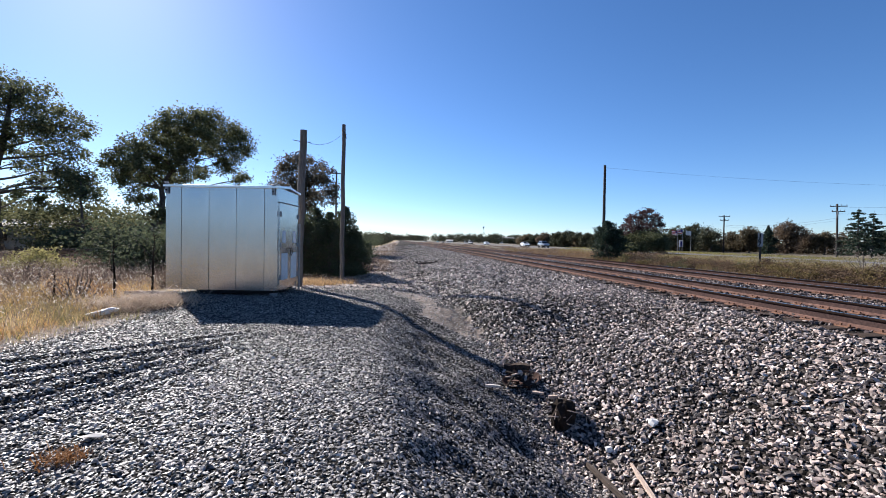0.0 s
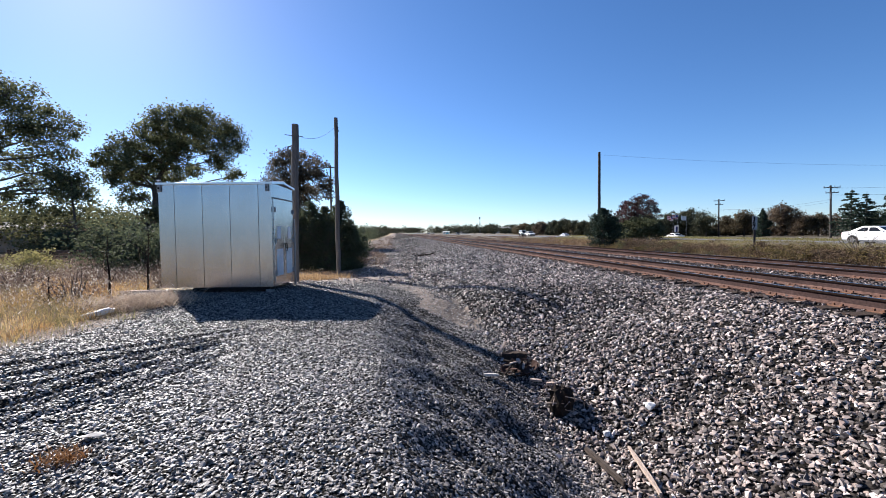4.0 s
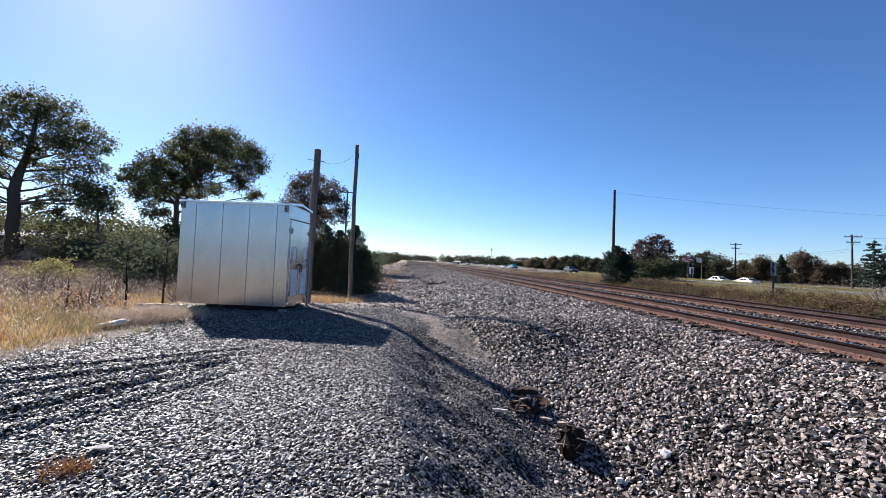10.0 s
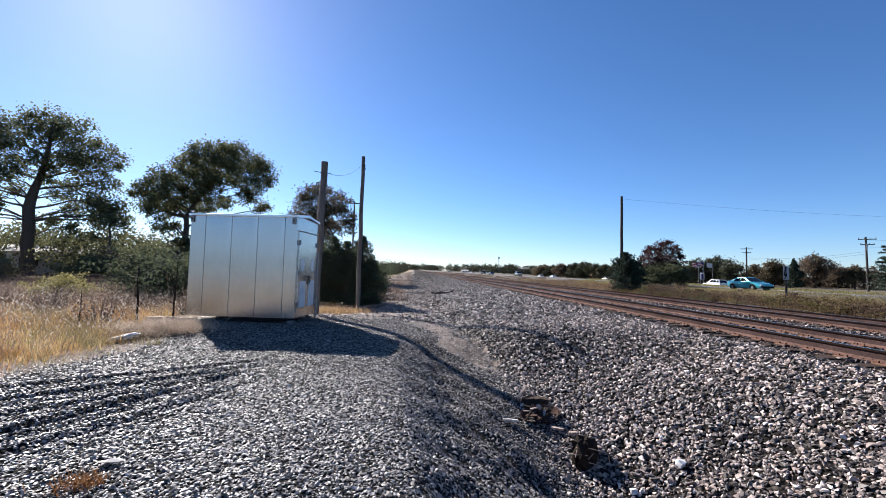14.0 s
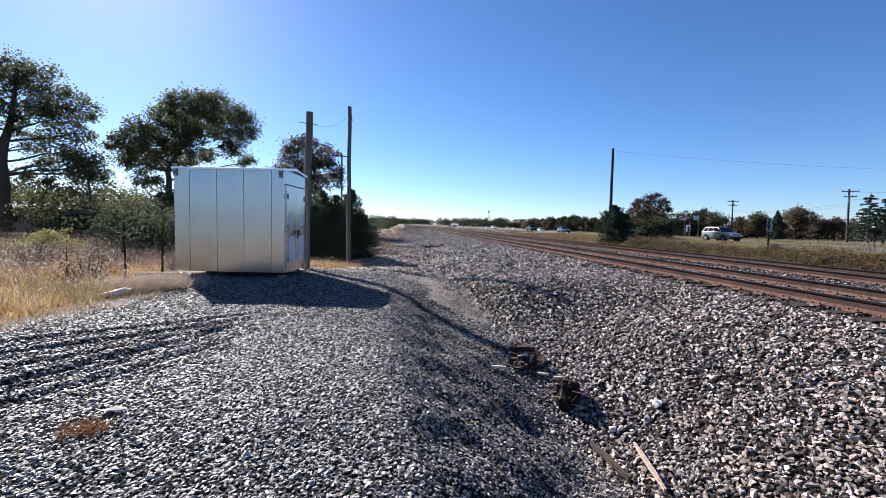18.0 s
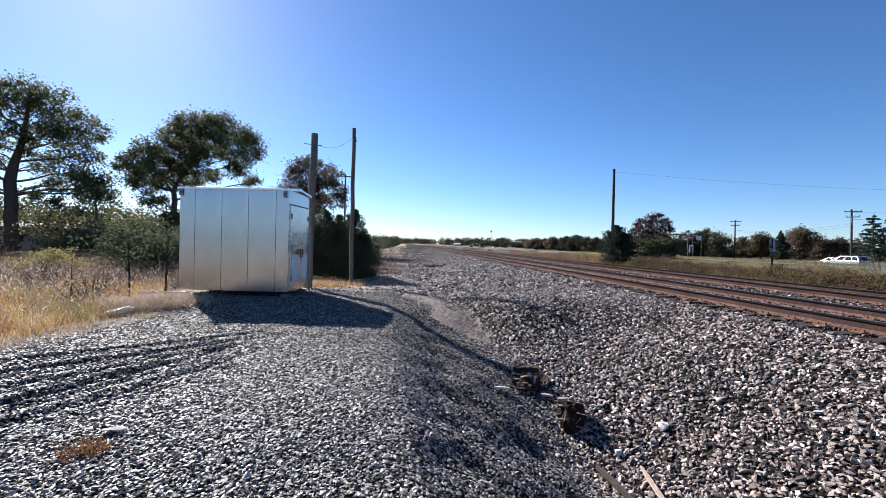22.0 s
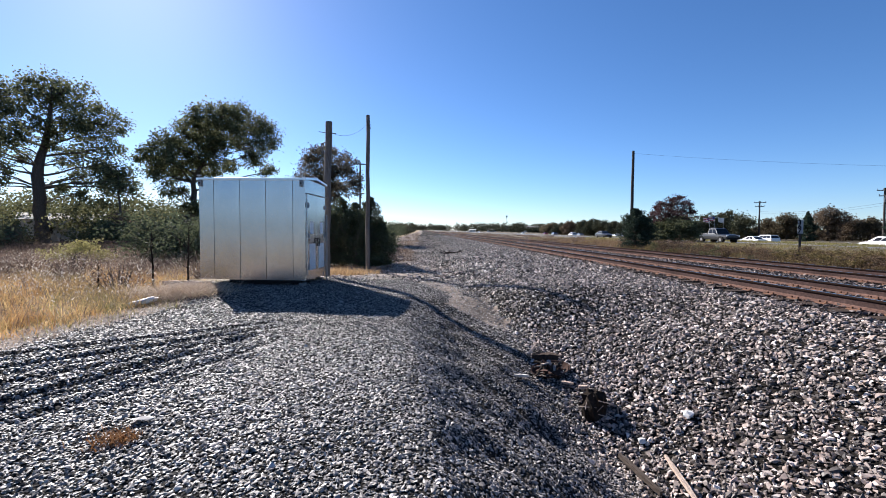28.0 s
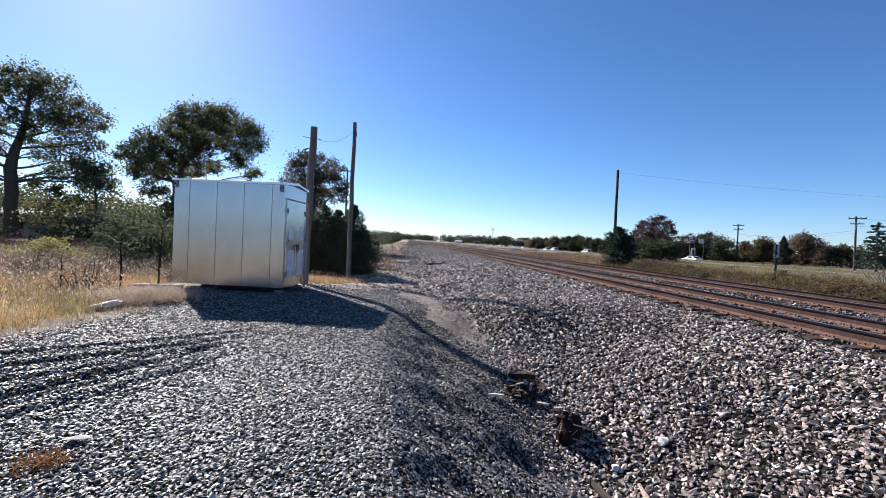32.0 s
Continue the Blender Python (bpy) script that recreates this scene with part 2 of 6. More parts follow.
M["bark"] = material("bark", [(0.2, (0.035, 0.028, 0.022)), (0.5, (0.075, 0.06, 0.048)), (0.8, (0.13, 0.11, 0.09))], rough=0.95, grain=9, bump=0.8, dist=0.03, stretch=(3, 3, 0.6))
M["oak_leaf"] = leaf_material("oak_leaves", (0.07, 0.085, 0.045), (0.165, 0.168, 0.09), 0.55)
M["bronze_leaf"] = leaf_material("bronze_leaves", (0.058, 0.053, 0.042), (0.145, 0.122, 0.09), 0.5)
M["autumn_leaf"] = leaf_material("autumn_leaves", (0.065, 0.056, 0.037), (0.16, 0.125, 0.075), 0.45)
M["red_leaf"] = leaf_material("red_leaves", (0.04, 0.023, 0.024), (0.10, 0.052, 0.052), 0.4)
M["brown_leaf"] = leaf_material("brown_leaves", (0.085, 0.066, 0.05), (0.19, 0.14, 0.095), 0.45)
M["cedar_leaf"] = leaf_material("cedar_needles", (0.045, 0.058, 0.034), (0.115, 0.13, 0.075), 0.4)
M["spruce_leaf"] = leaf_material("spruce_needles", (0.02, 0.034, 0.025), (0.055, 0.078, 0.05), 0.2)
M["shrub_leaf"] = leaf_material("shrub_leaves", (0.062, 0.07, 0.034), (0.16, 0.155, 0.075), 0.45)
M["yellow_leaf"] = leaf_material("yellow_green_leaves", (0.23, 0.213, 0.0862), (0.414, 0.368, 0.161), 0.4)
M["far_leaf"] = leaf_material("far_leaves", (0.04, 0.05, 0.028), (0.11, 0.10, 0.055), 0.1)
M["grass"] = leaf_material("dry_grass", (0.34, 0.225, 0.095), (0.64, 0.46, 0.22), 0.55)
M["gold_grass"] = leaf_material("golden_grass", (0.36, 0.235, 0.095), (0.64, 0.46, 0.21), 0.55)
M["rust_grass"] = leaf_material("rust_grass", (0.29, 0.155, 0.062), (0.55, 0.335, 0.14), 0.5)
M["olive_grass"] = leaf_material("olive_grass", (0.13, 0.115, 0.055), (0.33, 0.275, 0.14), 0.5)
M["straw"] = leaf_material("pale_straw", (0.34, 0.25, 0.18), (0.62, 0.50, 0.38), 0.3)
M["grass_green"] = leaf_material("green_grass", (0.13, 0.12, 0.042), (0.29, 0.26, 0.10), 0.5)
M["weed"] = leaf_material("dead_weeds", (0.17, 0.11, 0.06), (0.42, 0.29, 0.16), 0.5)
M["verge_weed"] = leaf_material("verge_weeds", (0.09, 0.06, 0.036), (0.25, 0.165, 0.095), 0.4)
M["bramble"] = leaf_material("brown_bramble", (0.05, 0.034, 0.024), (0.17, 0.115, 0.07), 0.35)
M["olive_bush"] = leaf_material("olive_bush", (0.065, 0.052, 0.022), (0.225, 0.17, 0.072), 0.45)
M["brown_weed"] = leaf_material("brown_weeds", (0.085, 0.062, 0.052), (0.25, 0.185, 0.145), 0.4)
M["verge_grass"] = leaf_material("verge_grass", (0.115, 0.098, 0.042), (0.30, 0.25, 0.105), 0.5)
M["russet"] = leaf_material("russet_weed", (0.14, 0.06, 0.024), (0.38, 0.19, 0.075), 0.35)
M["seed"] = leaf_material("seed_heads", (0.35, 0.31, 0.26), (0.60, 0.55, 0.48), 0.4)
M["wood"] = material("bleached_wood", [(0.2, (0.22, 0.16, 0.125)), (0.5, (0.40, 0.31, 0.25)), (0.8, (0.58, 0.48, 0.41))], rough=0.9, grain=14, bump=0.8, dist=0.012, stretch=(12, 1, 12), spec=0.2)
M["old_wood"] = material("old_grey_wood", [(0.2, (0.03, 0.024, 0.02)), (0.8, (0.10, 0.078, 0.064))], rough=0.95, grain=12, bump=0.8, dist=0.01, stretch=(10, 1, 10), spec=0.15)
M["concrete"] = material("pale_concrete", [(0.2, (0.44, 0.40, 0.355)), (0.8, (0.62, 0.575, 0.52))], rough=0.9, grain=12, bump=0.4)
M["white_stone"] = material("white_stone", [(0.2, (0.52, 0.51, 0.49)), (0.8, (0.72, 0.71, 0.68))], rough=0.7, grain=20, bump=0.3)
M["car_glass"] = material("tinted_glass", [(0.3, (0.008, 0.009, 0.010)), (0.7, (0.014, 0.015, 0.017))], rough=0.03, bump=0, spec=0.3)
M["rim"] = material("alloy_rim", [(0.3, (0.13, 0.13, 0.135)), (0.7, (0.20, 0.20, 0.205))], rough=0.6, metal=0.4, bump=0)
M["head_lamp"] = material("lamp_lens", [(0.3, (0.75, 0.76, 0.78)), (0.7, (0.85, 0.85, 0.86))], rough=0.1, bump=0)
M["tail_lamp"] = material("red_lens", [(0.3, (0.30, 0.015, 0.012)), (0.7, (0.40, 0.02, 0.016))], rough=0.15, bump=0)


# ---- building helpers ----
class Geo:
    """Vertices and faces of one part; faces carry a slot number."""

    def __init__(self):
        self.v, self.f, self.s = [], [], []

    def add(self, verts, faces, slot=0):
        k = len(self.v)
        self.v += [tuple(p) for p in verts]
        self.f += [tuple(i + k for i in q) for q in faces]
        self.s += [slot] * len(faces)
        return self

    def box(self, c, size, m=None, slot=0, bevel=0.0):
        x, y, z = (a / 2 for a in size)
        if bevel <= 0:
            vs = [Vector((sx * x, sy * y, sz * z)) for sx in (-1, 1) for sy in (-1, 1) for sz in (-1, 1)]
            fs = [(0, 1, 3, 2), (4, 6, 7, 5), (0, 4, 5, 1), (2, 3, 7, 6), (0, 2, 6, 4), (1, 5, 7, 3)]
        else:
            bm = bmesh.new()
            bmesh.ops.create_cube(bm, size=1)
            bmesh.ops.scale(bm, verts=bm.verts, vec=size)
            bmesh.ops.bevel(bm, geom=bm.edges[:], offset=bevel, segments=2, affect="EDGES", profile=0.5)
            vs = [p.co.copy() for p in bm.verts]
            fs = [tuple(p.index for p in q.verts) for q in bm.faces]
            bm.free()
        mm = Matrix.Translation(c) @ (m if m else Matrix())
        return self.add([mm @ p for p in vs], fs, slot)

    def tube(self, pts, radii, n=8, slot=0, cap=True):
        pts = [Vector(p) for p in pts]
        rings, k0 = [], len(self.v)
        ref = Vector((0.31, 0.17, 0.93))
        for i, p in enumerate(pts):
            d = (pts[min(i + 1, len(pts) - 1)] - pts[max(i - 1, 0)]).normalized()
            if abs(d.dot(ref)) > 0.98:
                ref = Vector((1, 0, 0.1))
            a = d.cross(ref).normalized()
            b = d.cross(a)
            r = radii[i] if isinstance(radii, (list, tuple)) else radii
            self.v += [tuple(p + (a * math.cos(t) + b * math.sin(t)) * r) for t in (2 * math.pi * j / n for j in range(n))]
        for i in range(len(pts) - 1):
            for j in range(n):
                q = k0 + i * n
                self.f.append((q + j, q + (j + 1) % n, q + n + (j + 1) % n, q + n + j))
                self.s.append(slot)
        if cap:
            self.f += [tuple(k0 + j for j in range(n))[::-1], tuple(k0 + (len(pts) - 1) * n + j for j in range(n))]
            self.s += [slot, slot]
        return self

    def mesh(self, name, mats, smooth=False):
        me = bpy.data.meshes.new(name)
        me.from_pydata(self.v, [], self.f)
        for m in mats:
            me.materials.append(m)
        me.polygons.foreach_set("material_index", self.s)
        if smooth:
            me.polygons.foreach_set("use_smooth", [True] * len(self.f))
        me.update()
        return me


def part(name, geo, mats, parent, label="", smooth=False, m=None):
    """Links a Geo or a finished mesh as one mesh object under a thing or a part."""
    mats = mats if isinstance(mats, (list, tuple)) else [mats]
    data = geo.mesh(name, mats, smooth) if isinstance(geo, Geo) else geo
    ob = new(name, data)
    ob.parent = parent
    if m is not None:
        ob.matrix_basis = m
    if label:
        ob["label"] = label
    return ob


def thing(name, m, label, category, group="", kind=""):
    ob = new(name)
    ob.empty_display_size = 0.2
    ob.matrix_basis = m
    return tagged(ob, label, category, group, kind)


def array_mesh(name, verts, faces, mats, slots=None, smooth=False):
    """A mesh from arrays of equal polygons."""
    verts, faces = np.asarray(verts, np.float32), np.asarray(faces, np.int32)
    me = bpy.data.meshes.new(name)
    me.vertices.add(len(verts))
    me.vertices.foreach_set("co", verts.ravel())
    n, k = faces.shape
    me.loops.add(n * k)
    me.loops.foreach_set("vertex_index", faces.ravel())
    me.polygons.add(n)
    me.polygons.foreach_set("loop_start", np.arange(0, n * k, k, dtype=np.int32))
    me.polygons.foreach_set("loop_total", np.full(n, k, np.int32))
    for m in mats:
        me.materials.append(m)
    if slots is not None:
        me.polygons.foreach_set("material_index", np.asarray(slots, np.int32))
    me.polygons.foreach_set("use_smooth", np.full(n, smooth))
    me.update(calc_edges=True)
    me.validate()
    return me


def at_az(az, d):
    """The place on the plan at a bearing clockwise from +y and a distance."""
    return d * math.sin(radians(az)), d * math.cos(radians(az))


# ---- the ground: one sheet from the near gravel to the horizon ----
SKEW = 0.042                     # the tracks and the highway run 2.4 degrees to the left of +y
RAIL_X = (6.72, 8.22, 10.85, 12.35)
RAIL_TOP, TIE_TOP, BED = 0.52, 0.34, 0.315


def step(a, b, t):
    t = np.clip((t - a) / (b - a), 0, 1)
    return t * t * (3 - 2 * t)


def wave(x, y, s, k=0.0):
    """Cheap smooth unevenness of about unit height."""
    return (np.sin(x / s + 1.3 * np.sin(y / s * 0.7 + k)) + np.sin(y / s * 1.1 + 1.7 * np.sin(x / s * 0.6 + 2 * k)) + np.sin((x + y) / s * 1.9 + k)) / 3


def drift(y):
    """How far the strip beside the track has moved to the left beyond the pad."""
    return SKEW * np.maximum(y - 14.0, 0)


def ditch_x(y):
    return -drift(y) + np.interp(y, [-20, 3, 7.5, 10.5, 14, 25, 60, 2000], [2.1, 2.0, 1.6, 0.8, 0.1, 0.0, 0.4, 0.8]) + step(9, 16, y) * (0.35 * np.sin(y * 0.9) * np.cos(y * 0.37) + 0.25 * np.sin(y * 2.3))


def ditch_z(y):
    return np.interp(y, [-20, 4.6, 6.2, 7.2, 8.4, 9.7, 11, 13, 30, 2000], [-1.2, -1.1, -0.71, -0.53, -0.40, -0.10, 0.0, -0.03, -0.08, -0.05])


def rut(x, y):
    """Wheel ruts that run together across the gravel."""
    z = 0.0
    for (ax, ay), (bx, by), deep in (((-5.6, 3.45), (-2.6, 6.2), 1.0), ((-4.3, 2.3), (-2.55, 5.95), 1.0), ((-5.0, 2.9), (-2.9, 5.5), 0.7), ((-6.0, 4.1), (-2.7, 6.6), 0.8), ((-3.9, 1.9), (-2.2, 5.6), 0.6)):
        long = math.hypot(bx - ax, by - ay)
        ux, uy = (bx - ax) / long, (by - ay) / long
        s = (x - ax) * ux + (y - ay) * uy
        d = (x - ax) * uy - (y - ay) * ux + 0.05 * np.sin(s * 1.9)
        inside = deep * step(long + 0.6, long - 1.0, s) * step(-0.5, 0.5, s)
        z = z + inside * (0.034 * np.exp(-((d + 0.15) / 0.08) ** 2) - 0.055 * np.exp(-(d / 0.085) ** 2) + 0.036 * np.exp(-((d - 0.15) / 0.08) ** 2))
    return z


def height(x, y):
    x, y = np.asarray(x, float), np.asarray(y, float)
    xd, zd = ditch_x(y), ditch_z(y)
    pad = np.where(y > 13, -0.10 * step(13, 16, y), 0.0) + 0.02 * wave(x, y, 1.1)
    pad = pad + rut(x, y)
    s = x + SKEW * y
    xc = -drift(y) + np.interp(y, [-20, 0, 2.4, 4.2, 6, 8, 10, 12, 13.5, 20], [0.4, 0.2, -0.2, -0.42, -0.7, -0.88, -1.1, -1.7, -2.6, -2.8])
    run = np.clip((x - xc) / (xd - xc), 0, 1)
    fall = np.interp(run, [0, 0.10, 0.295, 0.41, 0.53, 0.62, 0.75, 1], [0, 0.02, 0.40, 0.70, 0.84, 0.91, 0.96, 1])
    fall = fall + (np.interp(run, [0, 0.08, 0.88, 1], [0, 0.025, 0.96, 1]) - fall) * step(7.6, 5.0, y)
    left = pad + (zd - pad) * np.clip(fall + 0.09 * np.sin(run * math.pi) * wave(x, y, 0.16, 1.5), 0, 1)
    field = -0.04 + 0.05 * wave(x, y, 2.3, 1.0) + 0.10 * wave(x, y, 11.0, 2.0) * step(12, 40, -x)
    left = left + (field - left) * step(-5.0, -6.6, x)
    rim = 5.72 - SKEW * y
    t = np.clip((x - xd) / (rim - xd), 0, 1)
    bank = zd + (BED - zd) * (0.62 * t + 0.38 * t * t * (3 - 2 * t) + (1 - np.exp(-t / 0.13) - t) * step(7.2, 9.3, y) * (1 - 0.5 * step(14, 30, y))) + 0.018 * wave(x, y, 0.8, 3.0) * step(0, 0.2, t)
    z = np.where(x < xd, left, bank)
    bed = BED + 0.012 * wave(x, y, 0.6, 4.0)
    z = np.where(s > 5.72, bed, z)
    far = np.interp(s, [13.4, 15.0, 20, 29, 33.5, 35.6, 44.2, 47.5, 50, 53.8, 63, 70, 200, 3000], [BED, 0.10, 0.16, 0.26, 0.42, 0.20, 0.20, 0.34, 0.32, -0.55, -0.55, 0.0, 0.6, 2.0]) + 0.07 * wave(x, y, 2.6, 5.0) * step(14.5, 16.5, s) * step(35, 33, s)
    z = np.where(s > 13.4, far, z)
    ripple = np.where(x < 5, 0.008, 0.0) * wave(x, y, 0.23, 6.0)
    rise = 6.0 * step(350, 2400, y)
    return z + ripple + rise * 0.6 + 0.10 * wave(x, y, 1.7, 7.0) * step(15, 22, y) * step(2.5, 0.5, x) * step(-7, -4, x)


def spaced(stops):
    """Grid lines: (start, step) pairs up to the last start."""
    out = []
    for (a, s), (b, _) in zip(stops, stops[1:]):
        out += list(np.linspace(a, b, max(1, round((b - a) / s)), endpoint=False))
    return np.array(out + [stops[-1][0]])


def make_ground():
    xs = spaced([(-2400, 300), (-300, 30), (-60, 4), (-20, 0.7), (-9, 0.09), (5.9, 0.3), (15.3, 0.9), (36, 1.6), (70, 20), (300, 300), (2600, 1)])
    ys = spaced([(-1300, 150), (-300, 40), (-20, 1.0), (-8, 0.3), (1, 0.09), (14, 0.25), (34, 1.2), (90, 8), (400, 60), (2600, 1)])
    X, Y = np.meshgrid(xs, ys)
    V = np.stack([X, Y, height(X, Y)], -1).reshape(-1, 3)
    nx, ny = len(xs), len(ys)
    i, j = np.meshgrid(np.arange(nx - 1), np.arange(ny - 1))
    a = (j * nx + i).ravel()
    Fq = np.stack([a, a + 1, a + nx + 1, a + nx], 1)
    C = V[Fq].mean(1)
    x, y = C[:, 0], C[:, 1]
    xd = ditch_x(y)
    s = x + SKEW * y
    slot = np.full(len(Fq), 3)                                        # dry field
    slot[(x > gravel_edge(y) + 0.15 * wave(x, y, 0.3))] = 0           # crushed stone, in the colour darkened for shaded gaps
    slot[(x > gravel_edge(y) - 0.95 + 0.25 * wave(x, y, 0.45)) & (slot == 3)] = 2
    slot[(y > 13.0 + 0.5 * wave(x, y, 0.7)) & (x < xd)] = 2             # dirt beyond the pad
    slot[(y > 12) & (y < 17) & (x < -4.2)] = 3
    slot[(y > 14.5) & (x + drift(y) < -5.4 + 0.6 * wave(x, y, 1.3))] = 3
    slot[(x > xd - 1.6 * step(16, 40, y) + (0.1 + 0.7 * step(9, 20, y)) * wave(x, y, 0.7)) & (s < 14.1)] = 1             # ballast, likewise darkened for shaded gaps
    slot[is_sandy(x, y)] = 2
    for a, b in ((RAIL_X[0] - 0.1, RAIL_X[1] + 0.1), (RAIL_X[2] - 0.1, RAIL_X[3] + 0.1)):
        slot[(s > a) & (s < b)] = 5                                    # rust-dusted ballast between the rails
    slot[s >= 14.1] = 4
    slot[(y < -3.5 + 0.8 * wave(x, y, 0.9)) & (x < xd)] = 4            # unseen dull turf behind the pad, added to darken the hut's reflection
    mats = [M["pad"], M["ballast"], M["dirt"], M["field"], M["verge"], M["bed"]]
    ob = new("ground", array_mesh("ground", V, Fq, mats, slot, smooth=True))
    return tagged(ob, "crushed stone and track ballast ground darkened as shade between the stones, bare dirt and dry grass", "ground", kind="structure")


def is_sandy(x, y):
    """Bare sandy soil where the ditch runs out."""
    mid = np.interp(y, [7.4, 8.5, 10.0, 11.5, 13.5], [1.5, 1.1, 0.38, -0.2, -1.0])
    return np.abs(x - mid) < (0.30 + 0.30 * wave(x, y, 0.4) + 0.20 * wave(x, y, 0.13, 2.0)) * step(7.3, 8.4, y) * step(14.4, 13.0, y)


def gravel_edge(y):
    """The left rim of the crushed stone."""
    return np.interp(y, [-30, 4, 5.5, 6.2, 6.9, 7.8, 9.8, 12.6, 13.5, 30], [-5.6, -5.5, -5.42, -5.34, -5.24, -5.1, -6.0, -7.2, -7.2, -7.2])


make_ground()


# ---- the divided highway ----
def make_road(x0, x1, name):
    g = Geo()
    ys = [-1200, -700] + list(np.linspace(-300, 80, 18)) + list(np.linspace(120, 2000, 30))
    for k, (a, b) in enumerate(zip(ys, ys[1:])):
        za, zb = (float(height((x0 + x1) / 2 - SKEW * q, q)) + 0.06 for q in (a, b))
        da, db = SKEW * a, SKEW * b
        g.add([(x0 - da, a, za), (x1 - da, a, za), (x1 - db, b, zb), (x0 - db, b, zb), (x0 - da, a, za - 0.3), (x1 - da, a, za - 0.3), (x1 - db, b, zb - 0.3), (x0 - db, b, zb - 0.3)], [(0, 1, 2, 3), (0, 3, 7, 4), (1, 5, 6, 2)])
    road = new(name, g.mesh(name, [M["asphalt"]]))
    tagged(road, "grey asphalt carriageway with painted edge lines", "road", kind="structure")
    for lx in (x0 + 0.5, x1 - 0.5):
        h = Geo()
        for a, b in zip(ys, ys[1:]):
            za, zb = (float(height((x0 + x1) / 2 - SKEW * q, q)) + 0.066 for q in (a, b))
            la, lb = lx - SKEW * a, lx - SKEW * b
            h.add([(la - 0.07, a, za), (la + 0.07, a, za), (lb + 0.07, b, zb), (lb - 0.07, b, zb)], [(0, 1, 2, 3)])
        part("edge_line", h, M["line"], road, "white painted edge line")
    d = Geo()
    for k in range(-8, 45):
        y = k * 12.0
        mid = (x0 + x1) / 2 - SKEW * y
        z = float(height(mid, y)) + 0.066
        d.add([(mid - 0.06, y, z), (mid + 0.06, y, z), (mid + 0.06, y + 3, z), (mid - 0.06, y + 3, z)], [(0, 1, 2, 3)])
    part("lane_dashes", d, M["line"], road, "white dashed lane line")
    return road


make_road(36.0, 44.0, "road_near")
make_road(54.0, 62.0, "road_far")


# ---- the two tracks ----
def rail_profile():
    return [(-0.076, 0), (0.076, 0), (0.076, 0.012), (0.02, 0.03), (0.009, 0.05), (0.009, 0.135), (0.036, 0.153), (0.036, 0.174), (0.028, 0.181), (0.022, 0.183), (-0.022, 0.183), (-0.028, 0.181), (-0.036, 0.174), (-0.036, 0.153), (-0.009, 0.135), (-0.009, 0.05), (-0.02, 0.03), (-0.076, 0.012)]


def track_z(y):
    return float(height(9.53 - SKEW * y, y)) - float(height(9.53, 0))


def make_track(xa, xb, label):
    mid = (xa + xb) / 2
    track = thing("railway_track", pose(mid, 0, 0, 0, 0, math.degrees(SKEW)), label, "railway track", "railway tracks")
    ys = [-60, -20] + list(np.linspace(0, 200, 21)) + list(np.linspace(260, 1600, 16))
    prof = rail_profile()
    n = len(prof)
    for rx in (xa - mid, xb - mid):
        g = Geo()
        g.v = [(rx + px, y, RAIL_TOP - 0.182 + pz + track_z(y)) for y in ys for px, pz in prof]
        for i in range(len(ys) - 1):
            for j in range(n):
                g.f.append((i * n + j, i * n + (j + 1) % n, (i + 1) * n + (j + 1) % n, (i + 1) * n + j))
                g.s.append(1 if j == 9 else 2 if j in (6, 7, 8, 10, 11, 12) else 3 if j in (1, 2, 15, 16) else 0)
        part("rail", g, [M["rail_side"], M["rail_top"], M["rail_head"], M["rail_foot"]], track, "rust-brown steel rail with a shiny worn top")
    tie = Geo().box((0, 0, TIE_TOP - 0.085), (2.6, 0.23, 0.17), bevel=0.012).mesh("tie", [M["tie"]])
    plate = Geo().box((0, 0, TIE_TOP + 0.004), (0.36, 0.19, 0.022), bevel=0.004)
    for sx in (-0.11, 0.11):
        for sy in (-0.06, 0.06):
            plate.box((sx, sy, TIE_TOP + 0.025), (0.03, 0.022, 0.04))
    plate = plate.mesh("tie_plate", [M["plate"]])
    rng = random.Random(int(mid * 10))
    for k in range(130):
        y = 1.0 + k * 0.53
        p = pose(rng.uniform(-0.05, 0.05), y, rng.uniform(-0.012, 0.006), 0, 0, rng.uniform(-1, 1))
        t = part("tie", tie, [], track, m=p)
        for rx in (xa - mid, xb - mid):
            part("tie_plate", plate, [], t, "rusty steel tie plate", m=pose(rx - p.translation.x, 0, 0))
    rest = Geo()
    for k in range(130, 420):
        y = 1.0 + k * 0.53
        rest.box((0, y, TIE_TOP - 0.085 + track_z(y)), (2.6, 0.23, 0.17))
    for k in range(1, 100):
        rest.box((0, 1.0 - k * 0.53, TIE_TOP - 0.085), (2.6, 0.23, 0.17))
    tagged(part("far_ties", rest, M["tie"], track, "row of dark wooden ties"), kind="stuff")
    anchors = Geo()
    for k in range(130):
        y = 1.0 + k * 0.53
        for rx in (xa - mid, xb - mid):
            for s in (-0.15, 0.15):
                anchors.box((rx, y + s, RAIL_TOP - 0.185), (0.20, 0.025, 0.035))
    tagged(part("rail_anchors", anchors, M["plate"], track, "small rusty rail anchors beside the ties"), kind="stuff")
    return track


make_track(RAIL_X[0], RAIL_X[1], "rust-brown railway track on wooden ties in grey ballast")
make_track(RAIL_X[2], RAIL_X[3], "second rust-brown railway track beyond the first one")


# ---- the signal hut on the gravel pad ----
HUT_W, HUT_D, HUT_H = 2.92, 1.55, 2.92


